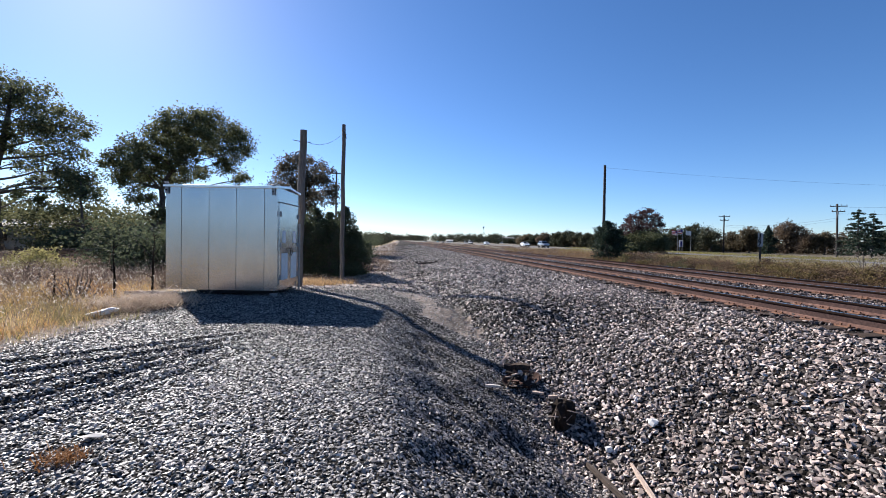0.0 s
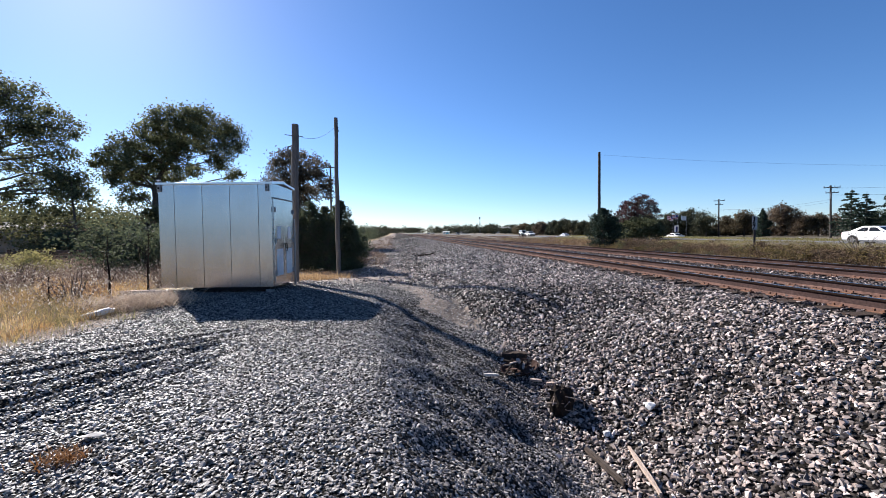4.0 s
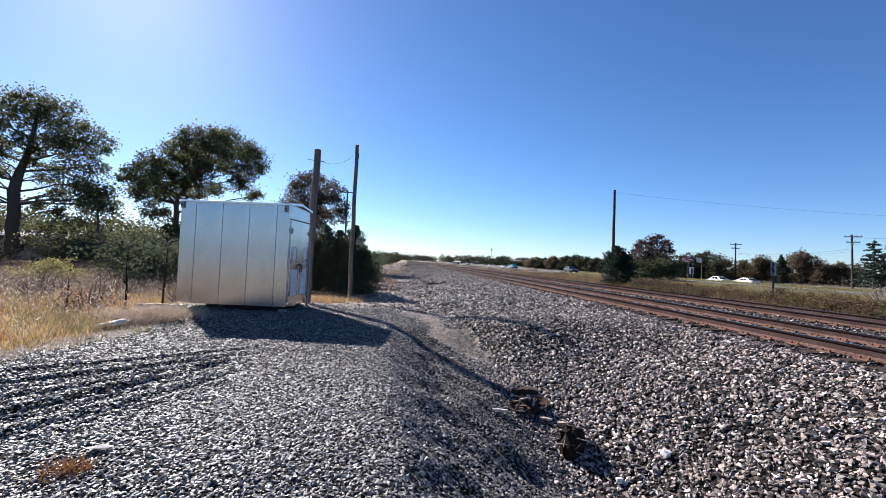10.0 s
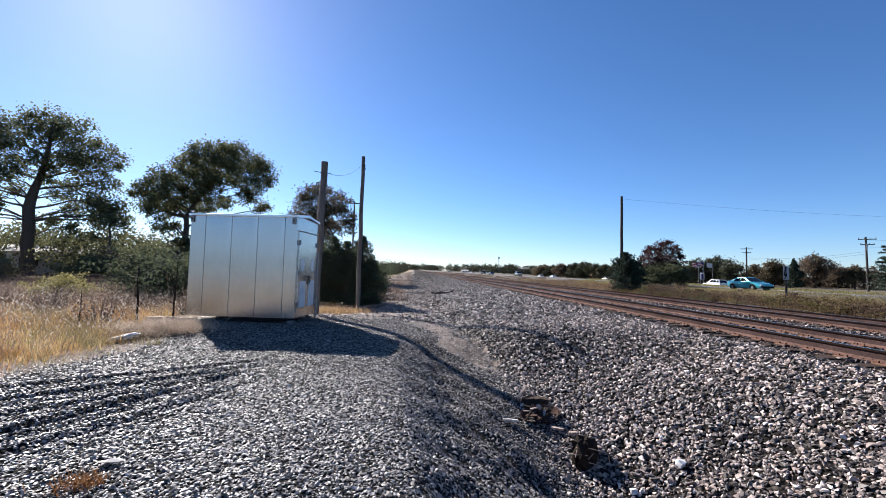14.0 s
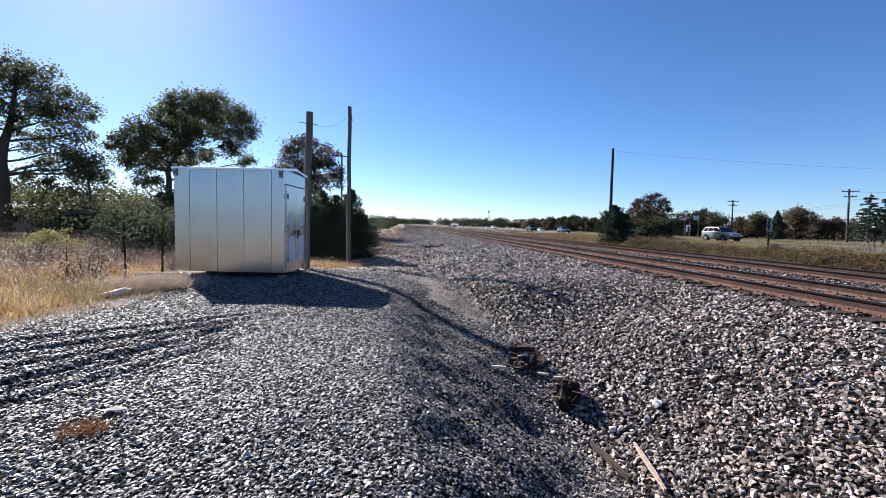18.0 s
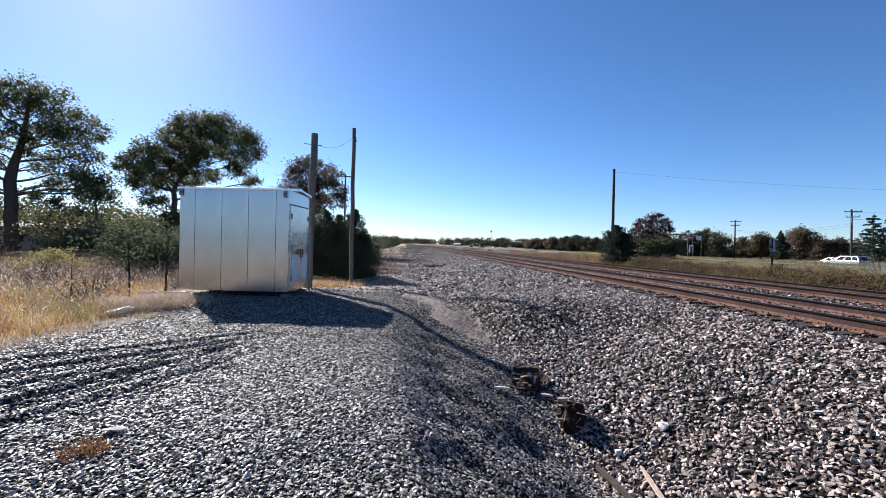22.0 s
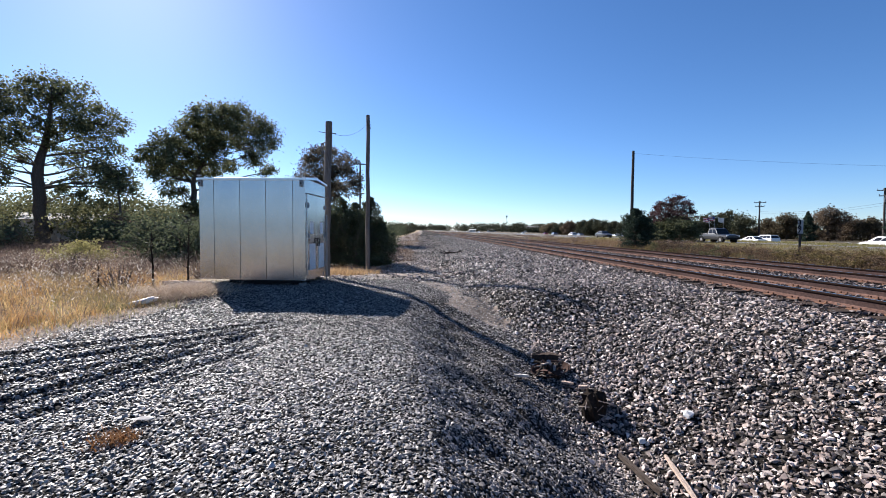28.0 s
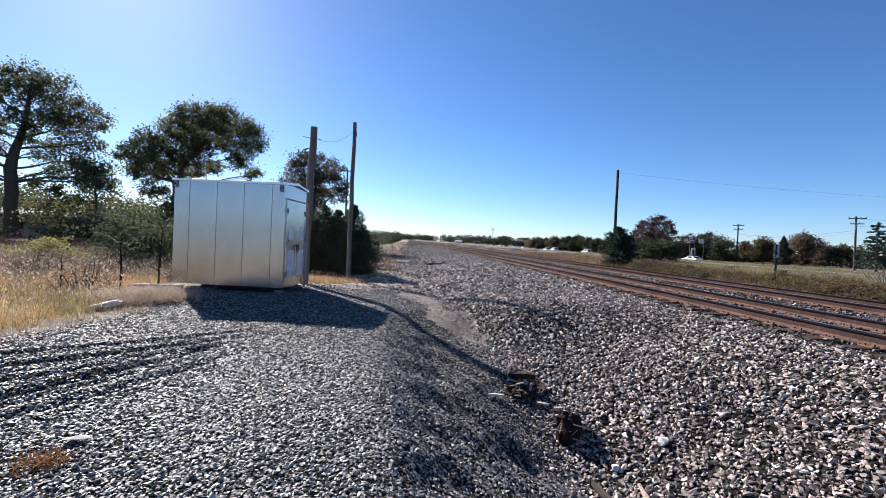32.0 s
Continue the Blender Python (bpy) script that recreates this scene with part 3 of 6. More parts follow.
def bowed_panel(w, h, bow, lean):
    """A sheet metal panel that faces -y, a little hollow or full between its folded edges."""
    g = Geo()
    nx, nz = 8, 10
    for j in range(nz + 1):
        for i in range(nx + 1):
            u, v = 2 * i / nx - 1, 2 * j / nz - 1
            g.v.append((u * w / 2, -0.02 - bow * (1 - u * u) * (1 - v ** 4) - math.tan(radians(lean)) * 0.02 * v, v * h / 2))
    for j in range(nz):
        for i in range(nx):
            a = j * (nx + 1) + i
            g.f.append((a, a + 1, a + nx + 2, a + nx + 1))
            g.s.append(0)
    k = len(g.v)
    g.v += [(x, 0.02, z) for z in (-h / 2, h / 2) for x in (-w / 2, w / 2)]
    top = nz * (nx + 1)
    g.f += [tuple(range(nx + 1))[::-1] + (k, k + 1), tuple(top + i for i in range(nx + 1)) + (k + 3, k + 2), (k + 1, k, k + 2, k + 3)]
    g.f += [tuple(j * (nx + 1) for j in range(nz + 1)) + (k + 2, k), tuple(j * (nx + 1) + nx for j in range(nz + 1))[::-1] + (k + 1, k + 3)]
    g.s += [0] * 5
    return g


def make_hut():
    """Origin at the base of the front corner; the long wall runs to -x, the door wall to +y."""
    hut = thing("equipment_hut", pose(-3.64, 11.06, 0.0, 0, 0, -3.6), "brushed aluminium railway equipment hut with double doors on a gravel pad", "equipment hut")
    z0, z1 = 0.13, HUT_H - 0.10
    h = z1 - z0
    widths = [0.41, 0.718, 0.712, 0.736, 0.344]
    for y, face in ((0.0, -1), (HUT_D, 1)):
        x = -HUT_W
        for w in widths:
            part("wall_panel", bowed_panel(w - 0.012, h, 0.004 + 0.004 * math.sin(7 * x), 0.3 * math.sin(11 * x)), M["alu"], hut, m=pose(x + w / 2, y - face * 0.02, z0 + h / 2, 0, 0, 0 if face < 0 else 180))
            x += w
    part("end_wall", Geo().box((-HUT_W + 0.02, HUT_D / 2, z0 + h / 2), (0.04, HUT_D - 0.09, h), bevel=0.005), M["alu"], hut)
    part("inner_frame", Geo().box((-HUT_W / 2, HUT_D / 2, z0 + h / 2), (HUT_W - 0.06, HUT_D - 0.06, h - 0.02)), M["alu_dark"], hut)
    # the door wall: a frame with two leaves
    fx = -0.03
    part("door_frame", Geo().box((fx, 0.065, z0 + h / 2), (0.05, 0.05, h)).box((fx, HUT_D - 0.065, z0 + h / 2), (0.05, 0.05, h)).box((fx, HUT_D / 2, z0 + h - 0.17), (0.05, HUT_D - 0.2, 0.34)).box((fx, HUT_D / 2, z0 + 0.06), (0.05, HUT_D - 0.2, 0.12)), M["alu"], hut)
    part("drip_edge", Geo().box((0.03, HUT_D / 2, z0 + h - 0.36), (0.07, HUT_D - 0.14, 0.02)), M["alu_dark"], hut)
    dh = h - 0.34 - 0.12 - 0.02
    leaf_w = (HUT_D - 0.19) / 2
    for k in (0, 1):
        yc = 0.095 + leaf_w / 2 + k * leaf_w
        door = part("door", Geo().box((0.0, yc, z0 + 0.125 + dh / 2), (0.05, leaf_w - 0.012, dh), bevel=0.008), M["alu"], hut, "closed aluminium door leaf with a louvre")
        lv = Geo().box((0.028, yc, z0 + 0.62), (0.01, leaf_w * 0.62, 0.72), bevel=0.003)
        for q in range(14):
            lv.box((0.038, yc, z0 + 0.30 + q * 0.048), (0.016, leaf_w * 0.54, 0.022), Matrix.Rotation(radians(35), 4, "Y"))
        part("louvre", lv, M["white_label"], door, "pale slatted vent louvre")
        part("notice", Geo().box((0.028, yc - 0.05 + k * 0.08, z0 + 1.42), (0.004, 0.24, 0.34)), M["white_label"], door, "plain white notice plate")
        side = 0.1 if k == 0 else HUT_D - 0.1
        for hz in (0.35, 1.2, 2.02):
            part("hinge", Geo().tube([(0.04, side, z0 + hz - 0.07), (0.04, side, z0 + hz + 0.07)], 0.022, 8).box((0.03, side + (0.05 if k == 0 else -0.05), z0 + hz), (0.012, 0.1, 0.11)), M["alu_dark"], door, "dark steel hinge")
        hy = yc + (leaf_w / 2 - 0.07) * (1 if k == 0 else -1)
        part("handle", Geo().tube([(0.03, hy, z0 + 1.12), (0.075, hy, z0 + 1.10), (0.085, hy, z0 + 0.98), (0.06, hy, z0 + 0.90)], 0.016, 8), M["black"], door, "black lever handle")
    # gable and roof
    apex = 0.055
    for x in (-0.05, -HUT_W + 0.03):
        gab = Geo().add([(x, 0.0, z1), (x, HUT_D, z1), (x, HUT_D / 2, z1 + apex), (x - 0.04, 0.0, z1), (x - 0.04, HUT_D, z1), (x - 0.04, HUT_D / 2, z1 + apex)], [(0, 1, 2), (5, 4, 3), (0, 3, 4, 1), (1, 4, 5, 2), (2, 5, 3, 0)])
        part("gable", gab, M["alu"], hut)
    part("gable_vent", Geo().box((0.012 - 0.05, HUT_D / 2 + 0.25, z1 - 0.02), (0.03, 0.12, 0.05)), M["black"], hut, "small dark vent in the gable")
    for s in (0, 1):
        g = Geo()
        y_out, y_in = (-0.06, HUT_D / 2) if s == 0 else (HUT_D + 0.06, HUT_D / 2)
        zo, zi = z1 - 0.012, z1 + apex + 0.012
        xa, xb = -HUT_W - 0.03, 0.05
        g.add([(xa, y_out, zo), (xb, y_out, zo), (xb, y_in, zi), (xa, y_in, zi), (xa, y_out, zo + 0.05), (xb, y_out, zo + 0.05), (xb, y_in, zi + 0.05), (xa, y_in, zi + 0.05)], [(3, 2, 1, 0), (4, 5, 6, 7), (0, 1, 5, 4), (1, 2, 6, 5), (2, 3, 7, 6), (3, 0, 4, 7)])
        part("roof_sheet", g, M["alu_roof"], hut, "bright sheet metal roof slope")
    part("ridge_cap", Geo().tube([(-HUT_W - 0.035, HUT_D / 2, z1 + apex + 0.06), (0.055, HUT_D / 2, z1 + apex + 0.06)], 0.035, 8), M["alu_roof"], hut)
    for x in (-HUT_W + 0.05, -0.10):
        lug = part("lifting_lug", Geo().box((x, -0.03, z1 - 0.06), (0.085, 0.03, 0.26), bevel=0.006).box((x, -0.05, z1 + 0.10), (0.085, 0.07, 0.03)), M["alu_dark"], hut, "grey steel lifting lug")
        part("bolt", Geo().tube([(x, -0.04, z1 - 0.10), (x, -0.065, z1 - 0.10)], 0.022, 8), M["black"], lug)
    # skids and feet; the skids' black also paints the shaded gap under the hut
    for y in (0.10, HUT_D - 0.10):
        part("skid", Geo().box((-HUT_W * 0.39, y, 0.085), (HUT_W * 0.68, 0.10, 0.09)), M["black"], hut, "steel skid beam, black for the shade under the hut")
        for x in (-HUT_W + 0.12, -0.12):
            part("foot", Geo().box((x, y, 0.0), (0.16, 0.16, 0.12)), M["alu_dark"], hut)
    part("conduit", Geo().tube([(0.045, HUT_D - 0.03, 0.0), (0.045, HUT_D - 0.03, 1.95)], 0.03, 8), M["alu_dark"], hut, "grey conduit pipe on the corner")
    return hut


make_hut()


# ---- poles and wires ----
def make_pole(name, foot, top, r0, r1, label, group="utility poles", mat="pole"):
    d = Vector(top) - Vector(foot)
    pole = thing(name, pose(*foot), label, "utility pole", group)
    n = 9
    pts = [d * (i / (n - 1)) + Vector((0.012 * math.sin(i * 2.1), 0.012 * math.cos(i * 1.7), 0)) * (0 < i < n - 1) for i in range(n)]
    pts[0] = pts[0] - Vector((0, 0, 0.4))
    part("shaft", Geo().tube(pts, [r0 + (r1 - r0) * i / (n - 1) for i in range(n)], 14), M[mat], pole, smooth=False)
    return pole


def add_crossarm(pole, z, length, turn, pins=4, drop=0.0):
    m = pose(0, 0, z, 0, 0, turn)
    arm = part("crossarm", Geo().box((0, 0, 0), (length, 0.11, 0.13), m=None, bevel=0.01), M["dark_pole"], pole, "dark timber crossarm", m=m)
    for k in range(pins):
        x = (k / (pins - 1) - 0.5) * length * 0.92
        part("insulator", Geo().tube([(x, 0, 0.06), (x, 0, 0.13), (x, 0, 0.15), (x, 0, 0.22), (x, 0, 0.26)], [0.015, 0.02, 0.06, 0.05, 0.03], 8), M["insulator"], arm)
    return arm


def make_wire(a, b, sag, r, label, name="overhead_wire"):
    a, b = Vector(a), Vector(b)
    wire = thing(name, Matrix.Translation(a), label, "wire", "overhead wires")
    n = 24
    pts = [(b - a) * (i / n) - Vector((0, 0, sag * 4 * (i / n) * (1 - i / n))) for i in range(n + 1)]
    part("strand", Geo().tube(pts, r, 5), M["wire"], wire)
    return wire


pole_a = make_pole("utility_pole", (-3.80, 13.55, 0), (-3.67, 13.55, 4.98), 0.135, 0.105, "weathered grey-brown wooden pole leaning beside the metal hut")
part("bracket_bolt", Geo().tube([(0.0, -0.02, 4.62), (0.36, -0.02, 4.60)], 0.012, 6).tube([(0.05, 0, 4.62), (-0.2, 0, 4.66)], 0.01, 6), M["insulator"], pole_a)
for k, (dx, z) in enumerate(((-0.06, 4.12), (-0.10, 4.22))):
    part("hanging_clamp", Geo().tube([(dx + 0.16, 0, z + 0.12), (dx, 0, z + 0.05), (dx - 0.04, 0, z - 0.16)], [0.012, 0.03, 0.018], 6), M["insulator"], pole_a, "dark hanging cable clamp")
pole_b = make_pole("utility_pole", (-2.80, 15.75, -0.08), (-2.79, 15.75, 5.80), 0.085, 0.068, "slim grey wooden pole in front of dark cedars")
part("bracket_bolt", Geo().tube([(0.0, -0.08, 5.55), (0.12, -0.08, 5.5)], 0.015, 6).tube([(0.04, -0.07, 5.7), (0.12, -0.07, 5.35)], 0.012, 6), M["insulator"], pole_b)
make_wire((-3.55, 13.5, 4.60), (-2.86, 15.68, 5.40), 0.2, 0.005, "slack black cable hanging between two poles")
pole_f = make_pole("utility_pole", (-10.42, 54.0, 0), (-10.40, 54.0, 10.3), 0.14, 0.10, "distant wooden pole with a short crossarm")
add_crossarm(pole_f, 10.0, 1.8, 12, 3)
make_pole("utility_pole", (14.93, 32.2, 0.1), (14.90, 32.2, 7.80), 0.13, 0.095, "bare dark wooden pole beyond the tracks", "bare poles", "dark_pole")
for az, el, d, turn in ((37.8, 3.55, 112, -35), (47.2, 4.4, 92, -35)):
    x, y = at_az(az, d)
    top = 1.5 + d * math.tan(radians(el))
    p = make_pole("utility_pole", (x + (0.3 if d < 100 else 0.1), y, 0), (x + 0.05, y, top), 0.17, 0.12, "wooden roadside power pole with two crossarms", "power poles", "dark_pole")
    add_crossarm(p, top - 0.35, 2.1, turn, 4)
    add_crossarm(p, top - 1.2, 1.6, turn, 4)
    if d < 100:
        part("transformer_drop", Geo().tube([(-0.4, -0.3, top - 1.2), (-0.5, -0.3, top - 2.2)], 0.10, 8), M["insulator"], p, "dark hanging cable drop")
xe, ye = at_az(47.2, 92)
xd_, yd_ = at_az(37.8, 112)
make_wire((xd_, yd_, 6.2), (xe, ye, 6.3), 0.6, 0.013, "sagging power line between roadside poles")
make_wire((xd_, yd_, 5.9), (xe, ye, 5.9), 0.6, 0.010, "sagging power line between roadside poles")
make_wire((xe, ye, 8.1), (xe + 40, ye - 50, 8.6), 1.2, 0.013, "sagging power line between roadside poles")
make_wire((xe, ye, 7.0), (xe + 40, ye - 50, 7.5), 1.2, 0.013, "sagging power line between roadside poles")
make_wire((14.9, 32.2, 7.6), (69.0, 23.0, 7.1), 1.25, 0.005, "thin black wire running from the bare pole across the road")


# ---- small things by the tracks and in the ditch ----
def ground_pose(x, y, lift=0.0, rx=0, ry=0, rz=0):
    return pose(x, y, float(height(x, y)) + lift, rx, ry, rz)


def slab_of(lengths, seed, rough=0.12):
    """An uneven broken block with worn edges."""
    bm = bmesh.new()
    bmesh.ops.create_cube(bm, size=1)
    bmesh.ops.subdivide_edges(bm, edges=bm.edges[:], cuts=3, use_grid_fill=True)
    rng = random.Random(seed)
    for v in bm.verts:
        u = v.co.normalized() * 0.62
        v.co = v.co.lerp(u, 0.45) + Vector((rng.uniform(-1, 1), rng.uniform(-1, 1), rng.uniform(-1, 1))) * rough * 0.4
        v.co = Vector((v.co.x * lengths[0], v.co.y * lengths[1], v.co.z * lengths[2]))
    g = Geo().add([v.co for v in bm.verts], [[v.index for v in f.verts] for f in bm.faces])
    bm.free()
    return g


def rock(radii, seed):
    """A broken stone of its own: the hull of random points."""
    rng = random.Random(seed)
    bm = bmesh.new()
    for _ in range(16):
        v = Vector((rng.gauss(0, 1), rng.gauss(0, 1), rng.gauss(0, 1))).normalized() * rng.uniform(0.85, 1.1)
        bm.verts.new((v.x * radii[0], v.y * radii[1], v.z * radii[2]))
    bmesh.ops.convex_hull(bm, input=bm.verts[:])
    bm.verts.index_update()
    g = Geo().add([v.co for v in bm.verts], [[v.index for v in f.verts] for f in bm.faces])
    bm.free()
    return g


def single(name, geo, mat, m, label, category, group=""):
    ob = new(name, geo.mesh(name, mat if isinstance(mat, list) else [mat]))
    ob.matrix_basis = m
    return tagged(ob, label, category, group)


def plank(lx, ly, lz, seed):
    """A splintered length of board along y."""
    g, rng = Geo(), random.Random(seed)
    n = 9
    for i in range(n + 1):
        t = i / n
        w = lx * (1 - 0.45 * abs(2 * t - 1) ** 3) * rng.uniform(0.72, 1.12)
        h = lz * rng.uniform(0.85, 1.1)
        x, z = rng.uniform(-0.06, 0.06) * lx, 0.1 * lz * math.sin(t * 5)
        g.v += [(x - w / 2, (t - 0.5) * ly, z - h / 2), (x + w / 2, (t - 0.5) * ly, z - h / 2), (x + w * 0.46, (t - 0.5) * ly, z + h / 2), (x - w * 0.46, (t - 0.5) * ly, z + h / 2)]
    for i in range(n):
        for j in range(4):
            g.f.append((4 * i + j, 4 * i + (j + 1) % 4, 4 * i + 4 + (j + 1) % 4, 4 * i + 4 + j))
            g.s.append(0)
    g.f += [(3, 2, 1, 0), (4 * n, 4 * n + 1, 4 * n + 2, 4 * n + 3)]
    g.s += [0, 0]
    return g


single("white_rock", rock((0.08, 0.06, 0.038), 3), M["white_stone"], ground_pose(2.89, 4.79, 0.06, 8, -12, 30), "bright white broken stone on the ballast", "stone")
single("pale_rock", rock((0.08, 0.05, 0.035), 4), M["white_stone"], ground_pose(2.29, 4.69, 0.04, 0, 0, 60), "pale flat stone at the ditch edge", "stone")
single("flat_rock", rock((0.09, 0.04, 0.018), 5), M["concrete"], ground_pose(-2.34, 3.14, 0.03, 0, 0, 12), "thin pale flat stone on the crushed stone", "stone")
single("broken_board", plank(0.045, 0.85, 0.03, 6), M["wood"], ground_pose(2.32, 3.95, 0.075, 0, 0, -10), "splintered pale wooden board on the ballast", "board", "scrap wood")
single("old_board", plank(0.06, 0.7, 0.05, 7), M["old_wood"], ground_pose(2.02, 4.19, 0.07, 0, 0, 8), "dark weathered board in the ditch", "board", "scrap wood")
single("wood_chip", plank(0.05, 0.30, 0.03, 8), M["wood"], ground_pose(1.50, 6.85, 0.12, 32, 8, -38), "short pale wooden stake in the ditch", "board", "scrap wood")
single("wood_chip", plank(0.07, 0.17, 0.03, 9), M["wood"], ground_pose(1.81, 5.93, 0.06, 0, 0, 62), "pale wood scrap in the ditch", "board", "scrap wood")
single("wood_chip", plank(0.06, 0.13, 0.04, 10), M["wood"], ground_pose(1.98, 5.76, 0.07, 0, 0, 80), "pale wood scrap beside the culvert pipe", "board", "scrap wood")
single("wood_chip", plank(0.04, 0.22, 0.03, 11), M["concrete"], ground_pose(1.14, 5.95, 0.05, 0, 0, 75), "pale wood scrap in the ditch", "board", "scrap wood")


stump = thing("post_stump", ground_pose(1.95, 5.31, 0.0, 3, 4, 20), "dark rotten post stump with straw in the ditch", "stump")
part("stump_body", slab_of((0.25, 0.22, 0.46), 22, 0.34), M["rotten"], stump, m=pose(0, 0, 0.06))
part("split_side", slab_of((0.20, 0.14, 0.34), 23, 0.2), M["rotten"], stump, "split greyer side of the stump", m=pose(0.13, 0.08, 0.10, 0, 18, 30))
for k in range(14):
    r_ = random.Random(400 + k)
    part("straw", plank(0.012, r_.uniform(0.12, 0.26), 0.008, 60 + k), M["wood"], stump, "pale straw", m=pose(r_.uniform(-0.2, 0.22), r_.uniform(-0.22, 0.0), r_.uniform(0.08, 0.26), r_.uniform(-70, 60), 0, r_.uniform(0, 180)))


debris = thing("scrap_pan", ground_pose(1.66, 6.30, 0.01, 9, -7, 20), "rusty shallow scrap pan with leaves in the ditch", "scrap")
g = Geo()
n = 20
for r, z in ((0.20, 0.0), (0.27, 0.07), (0.285, 0.075), (0.20, 0.015)):
    g.v += [(math.cos(2 * math.pi * j / n) * r * 1.15, math.sin(2 * math.pi * j / n) * r * 0.8, z) for j in range(n)]
for i in range(3):
    for j in range(n):
        g.f.append((i * n + j, i * n + (j + 1) % n, (i + 1) * n + (j + 1) % n, (i + 1) * n + j))
        g.s.append(0)
g.f += [tuple(range(n))[::-1], tuple(3 * n + j for j in range(n))]
g.s += [0, 0]
part("pan", g, M["old_rust"], debris)
rng = np.random.default_rng(3)
for k in range(16):
    a, r = rng.uniform(0, 6.28), rng.uniform(0.02, 0.24)
    part("scrap_piece", plank(rng.uniform(0.025, 0.075), rng.uniform(0.1, 0.28), 0.018, 30 + k), (M["old_wood"], M["rotten"], M["old_rust"], M["wood"])[k % 4], debris, m=pose(r * 1.1 * math.cos(a), r * 0.7 * math.sin(a) + 0.03, 0.04 + 0.008 * k, rng.uniform(-25, 25), rng.uniform(-25, 25), rng.uniform(0, 180)))
# Dark block put in for the shadow in the hollow beyond the pan.
single("tie_stub", plank(0.16, 0.42, 0.12, 41), M["tie"], ground_pose(1.68, 6.71, 0.05, 0, 0, 75), "short dark block that stands for a shadowed hollow in the ditch", "timber")


def make_milepost(x, y):
    post = thing("milepost", ground_pose(x, y, 0, 0, 0, -40), "dark milepost with a pale grey plate and black digits", "milepost")
    zp = 2.17 - float(height(x, y))
    part("post", Geo().box((0, 0, zp / 2 - 0.2), (0.09, 0.05, zp + 0.3), bevel=0.006), M["dark_pole"], post, "dark brown post")
    plate = part("plate", Geo().box((0.0, -0.035, zp - 0.33), (0.21, 0.012, 0.66), bevel=0.004), M["sign_grey"], post, "pale number plate of the milepost")
    for k, d in enumerate("367"):
        cu = bpy.data.curves.new("digit", "FONT")
        cu.body, cu.size, cu.extrude, cu.align_x, cu.align_y = d, 0.28, 0.003, "CENTER", "CENTER"
        cu.offset = 0.007
        tmp = bpy.data.objects.new("digit", cu)
        me = bpy.data.meshes.new_from_object(tmp)
        bpy.data.objects.remove(tmp)
        me.materials.clear()
        me.materials.append(M["black"])
        part("digit", me, [], plate, "black digit", m=pose(-0.03, -0.046, zp - 0.13 - 0.205 * k, 90, 0, 0))
    return post


make_milepost(17.12, 19.57)
x, y = at_az(30.86, 74)
lamp_post = thing("lamp_post", ground_pose(x, y), "thin grey roadside lamp post with a small box", "lamp post")
part("shaft", Geo().tube([(0, 0, -0.2), (0, 0, 4.6)], [0.06, 0.045], 8), M["alu_dark"], lamp_post)
part("box", Geo().box((0, -0.08, 2.3), (0.22, 0.14, 0.3), bevel=0.02), M["white_label"], lamp_post, "small pale meter box")
for k, (dx, dy, turn) in enumerate(((0, 0, 15), (0.25, 0.1, 70), (-0.3, 0.15, 120), (0.45, -0.1, 160), (-0.1, -0.2, 40), (0.1, 0.3, 95))):
    single("dead_branch", plank(0.05, 0.9, 0.05, 80 + k), M["rotten"], ground_pose(0.6 + dx, 24.6 + dy, 0.12, random.Random(k).uniform(-16, 16), 0, turn), "dark dead branch in a heap on the ballast", "branch", "branch heap")
single("concrete_slab", slab_of((0.30, 0.46, 0.10), 12, 0.2), M["white_stone"], ground_pose(-5.95, 8.2, 0.075, 13, -6, -50), "pale broken concrete slab in the dry grass", "slab")
single("timber_baulk", plank(0.14, 1.1, 0.10, 13), M["wood"], ground_pose(-6.9, 11.0, 0.10, 0, 0, 84), "pale timber baulk lying by the hut", "timber")
for k, (x, y, a) in enumerate(((-5.6, 9.6, 40), (-6.1, 9.3, 70), (-5.9, 8.9, 110), (-5.5, 10.1, 20), (-6.4, 9.8, 95))):
    single("dead_branch", plank(0.025, 0.8, 0.025, 50 + k), M["wood"] if k % 2 else M["old_wood"], ground_pose(x, y, 0.10, random.Random(k).uniform(-8, 8), 0, a), "dead grey branch on the grass edge", "branch", "dead branches")


def make_sapling(x, y, h, seed, label):
    """A bare dead stem with a few crooked twigs."""
    rng = np.random.default_rng(seed)
    s = thing("dead_sapling", ground_pose(x, y), label, "sapling", "dead saplings")
    g = Geo()
    top = np.array([rng.uniform(-0.1, 0.1), rng.uniform(-0.1, 0.1), h])
    pts = [np.array([0, 0, -0.1]), top * 0.35 + rng.normal(size=3) * 0.02, top * 0.7 + rng.normal(size=3) * 0.03, top]
    g.tube(pts, [0.020 * h, 0.015 * h, 0.008 * h, 0.004], 6)
    part("stem", g, M["rotten"], s)
    for k in range(9):
        t = rng.uniform(0.2, 0.95)
        p = top * t
        a = rng.uniform(0, 6.28)
        L = rng.uniform(0.12, 0.45) * h * 0.4
        q = p + np.array([math.cos(a) * L, math.sin(a) * L, L * rng.uniform(0.3, 1.3)])
        part("twig", Geo().tube([p, (p + q) / 2 + rng.normal(size=3) * 0.02, q], [0.012, 0.007, 0.003], 4), M["rotten"], s)
    return s


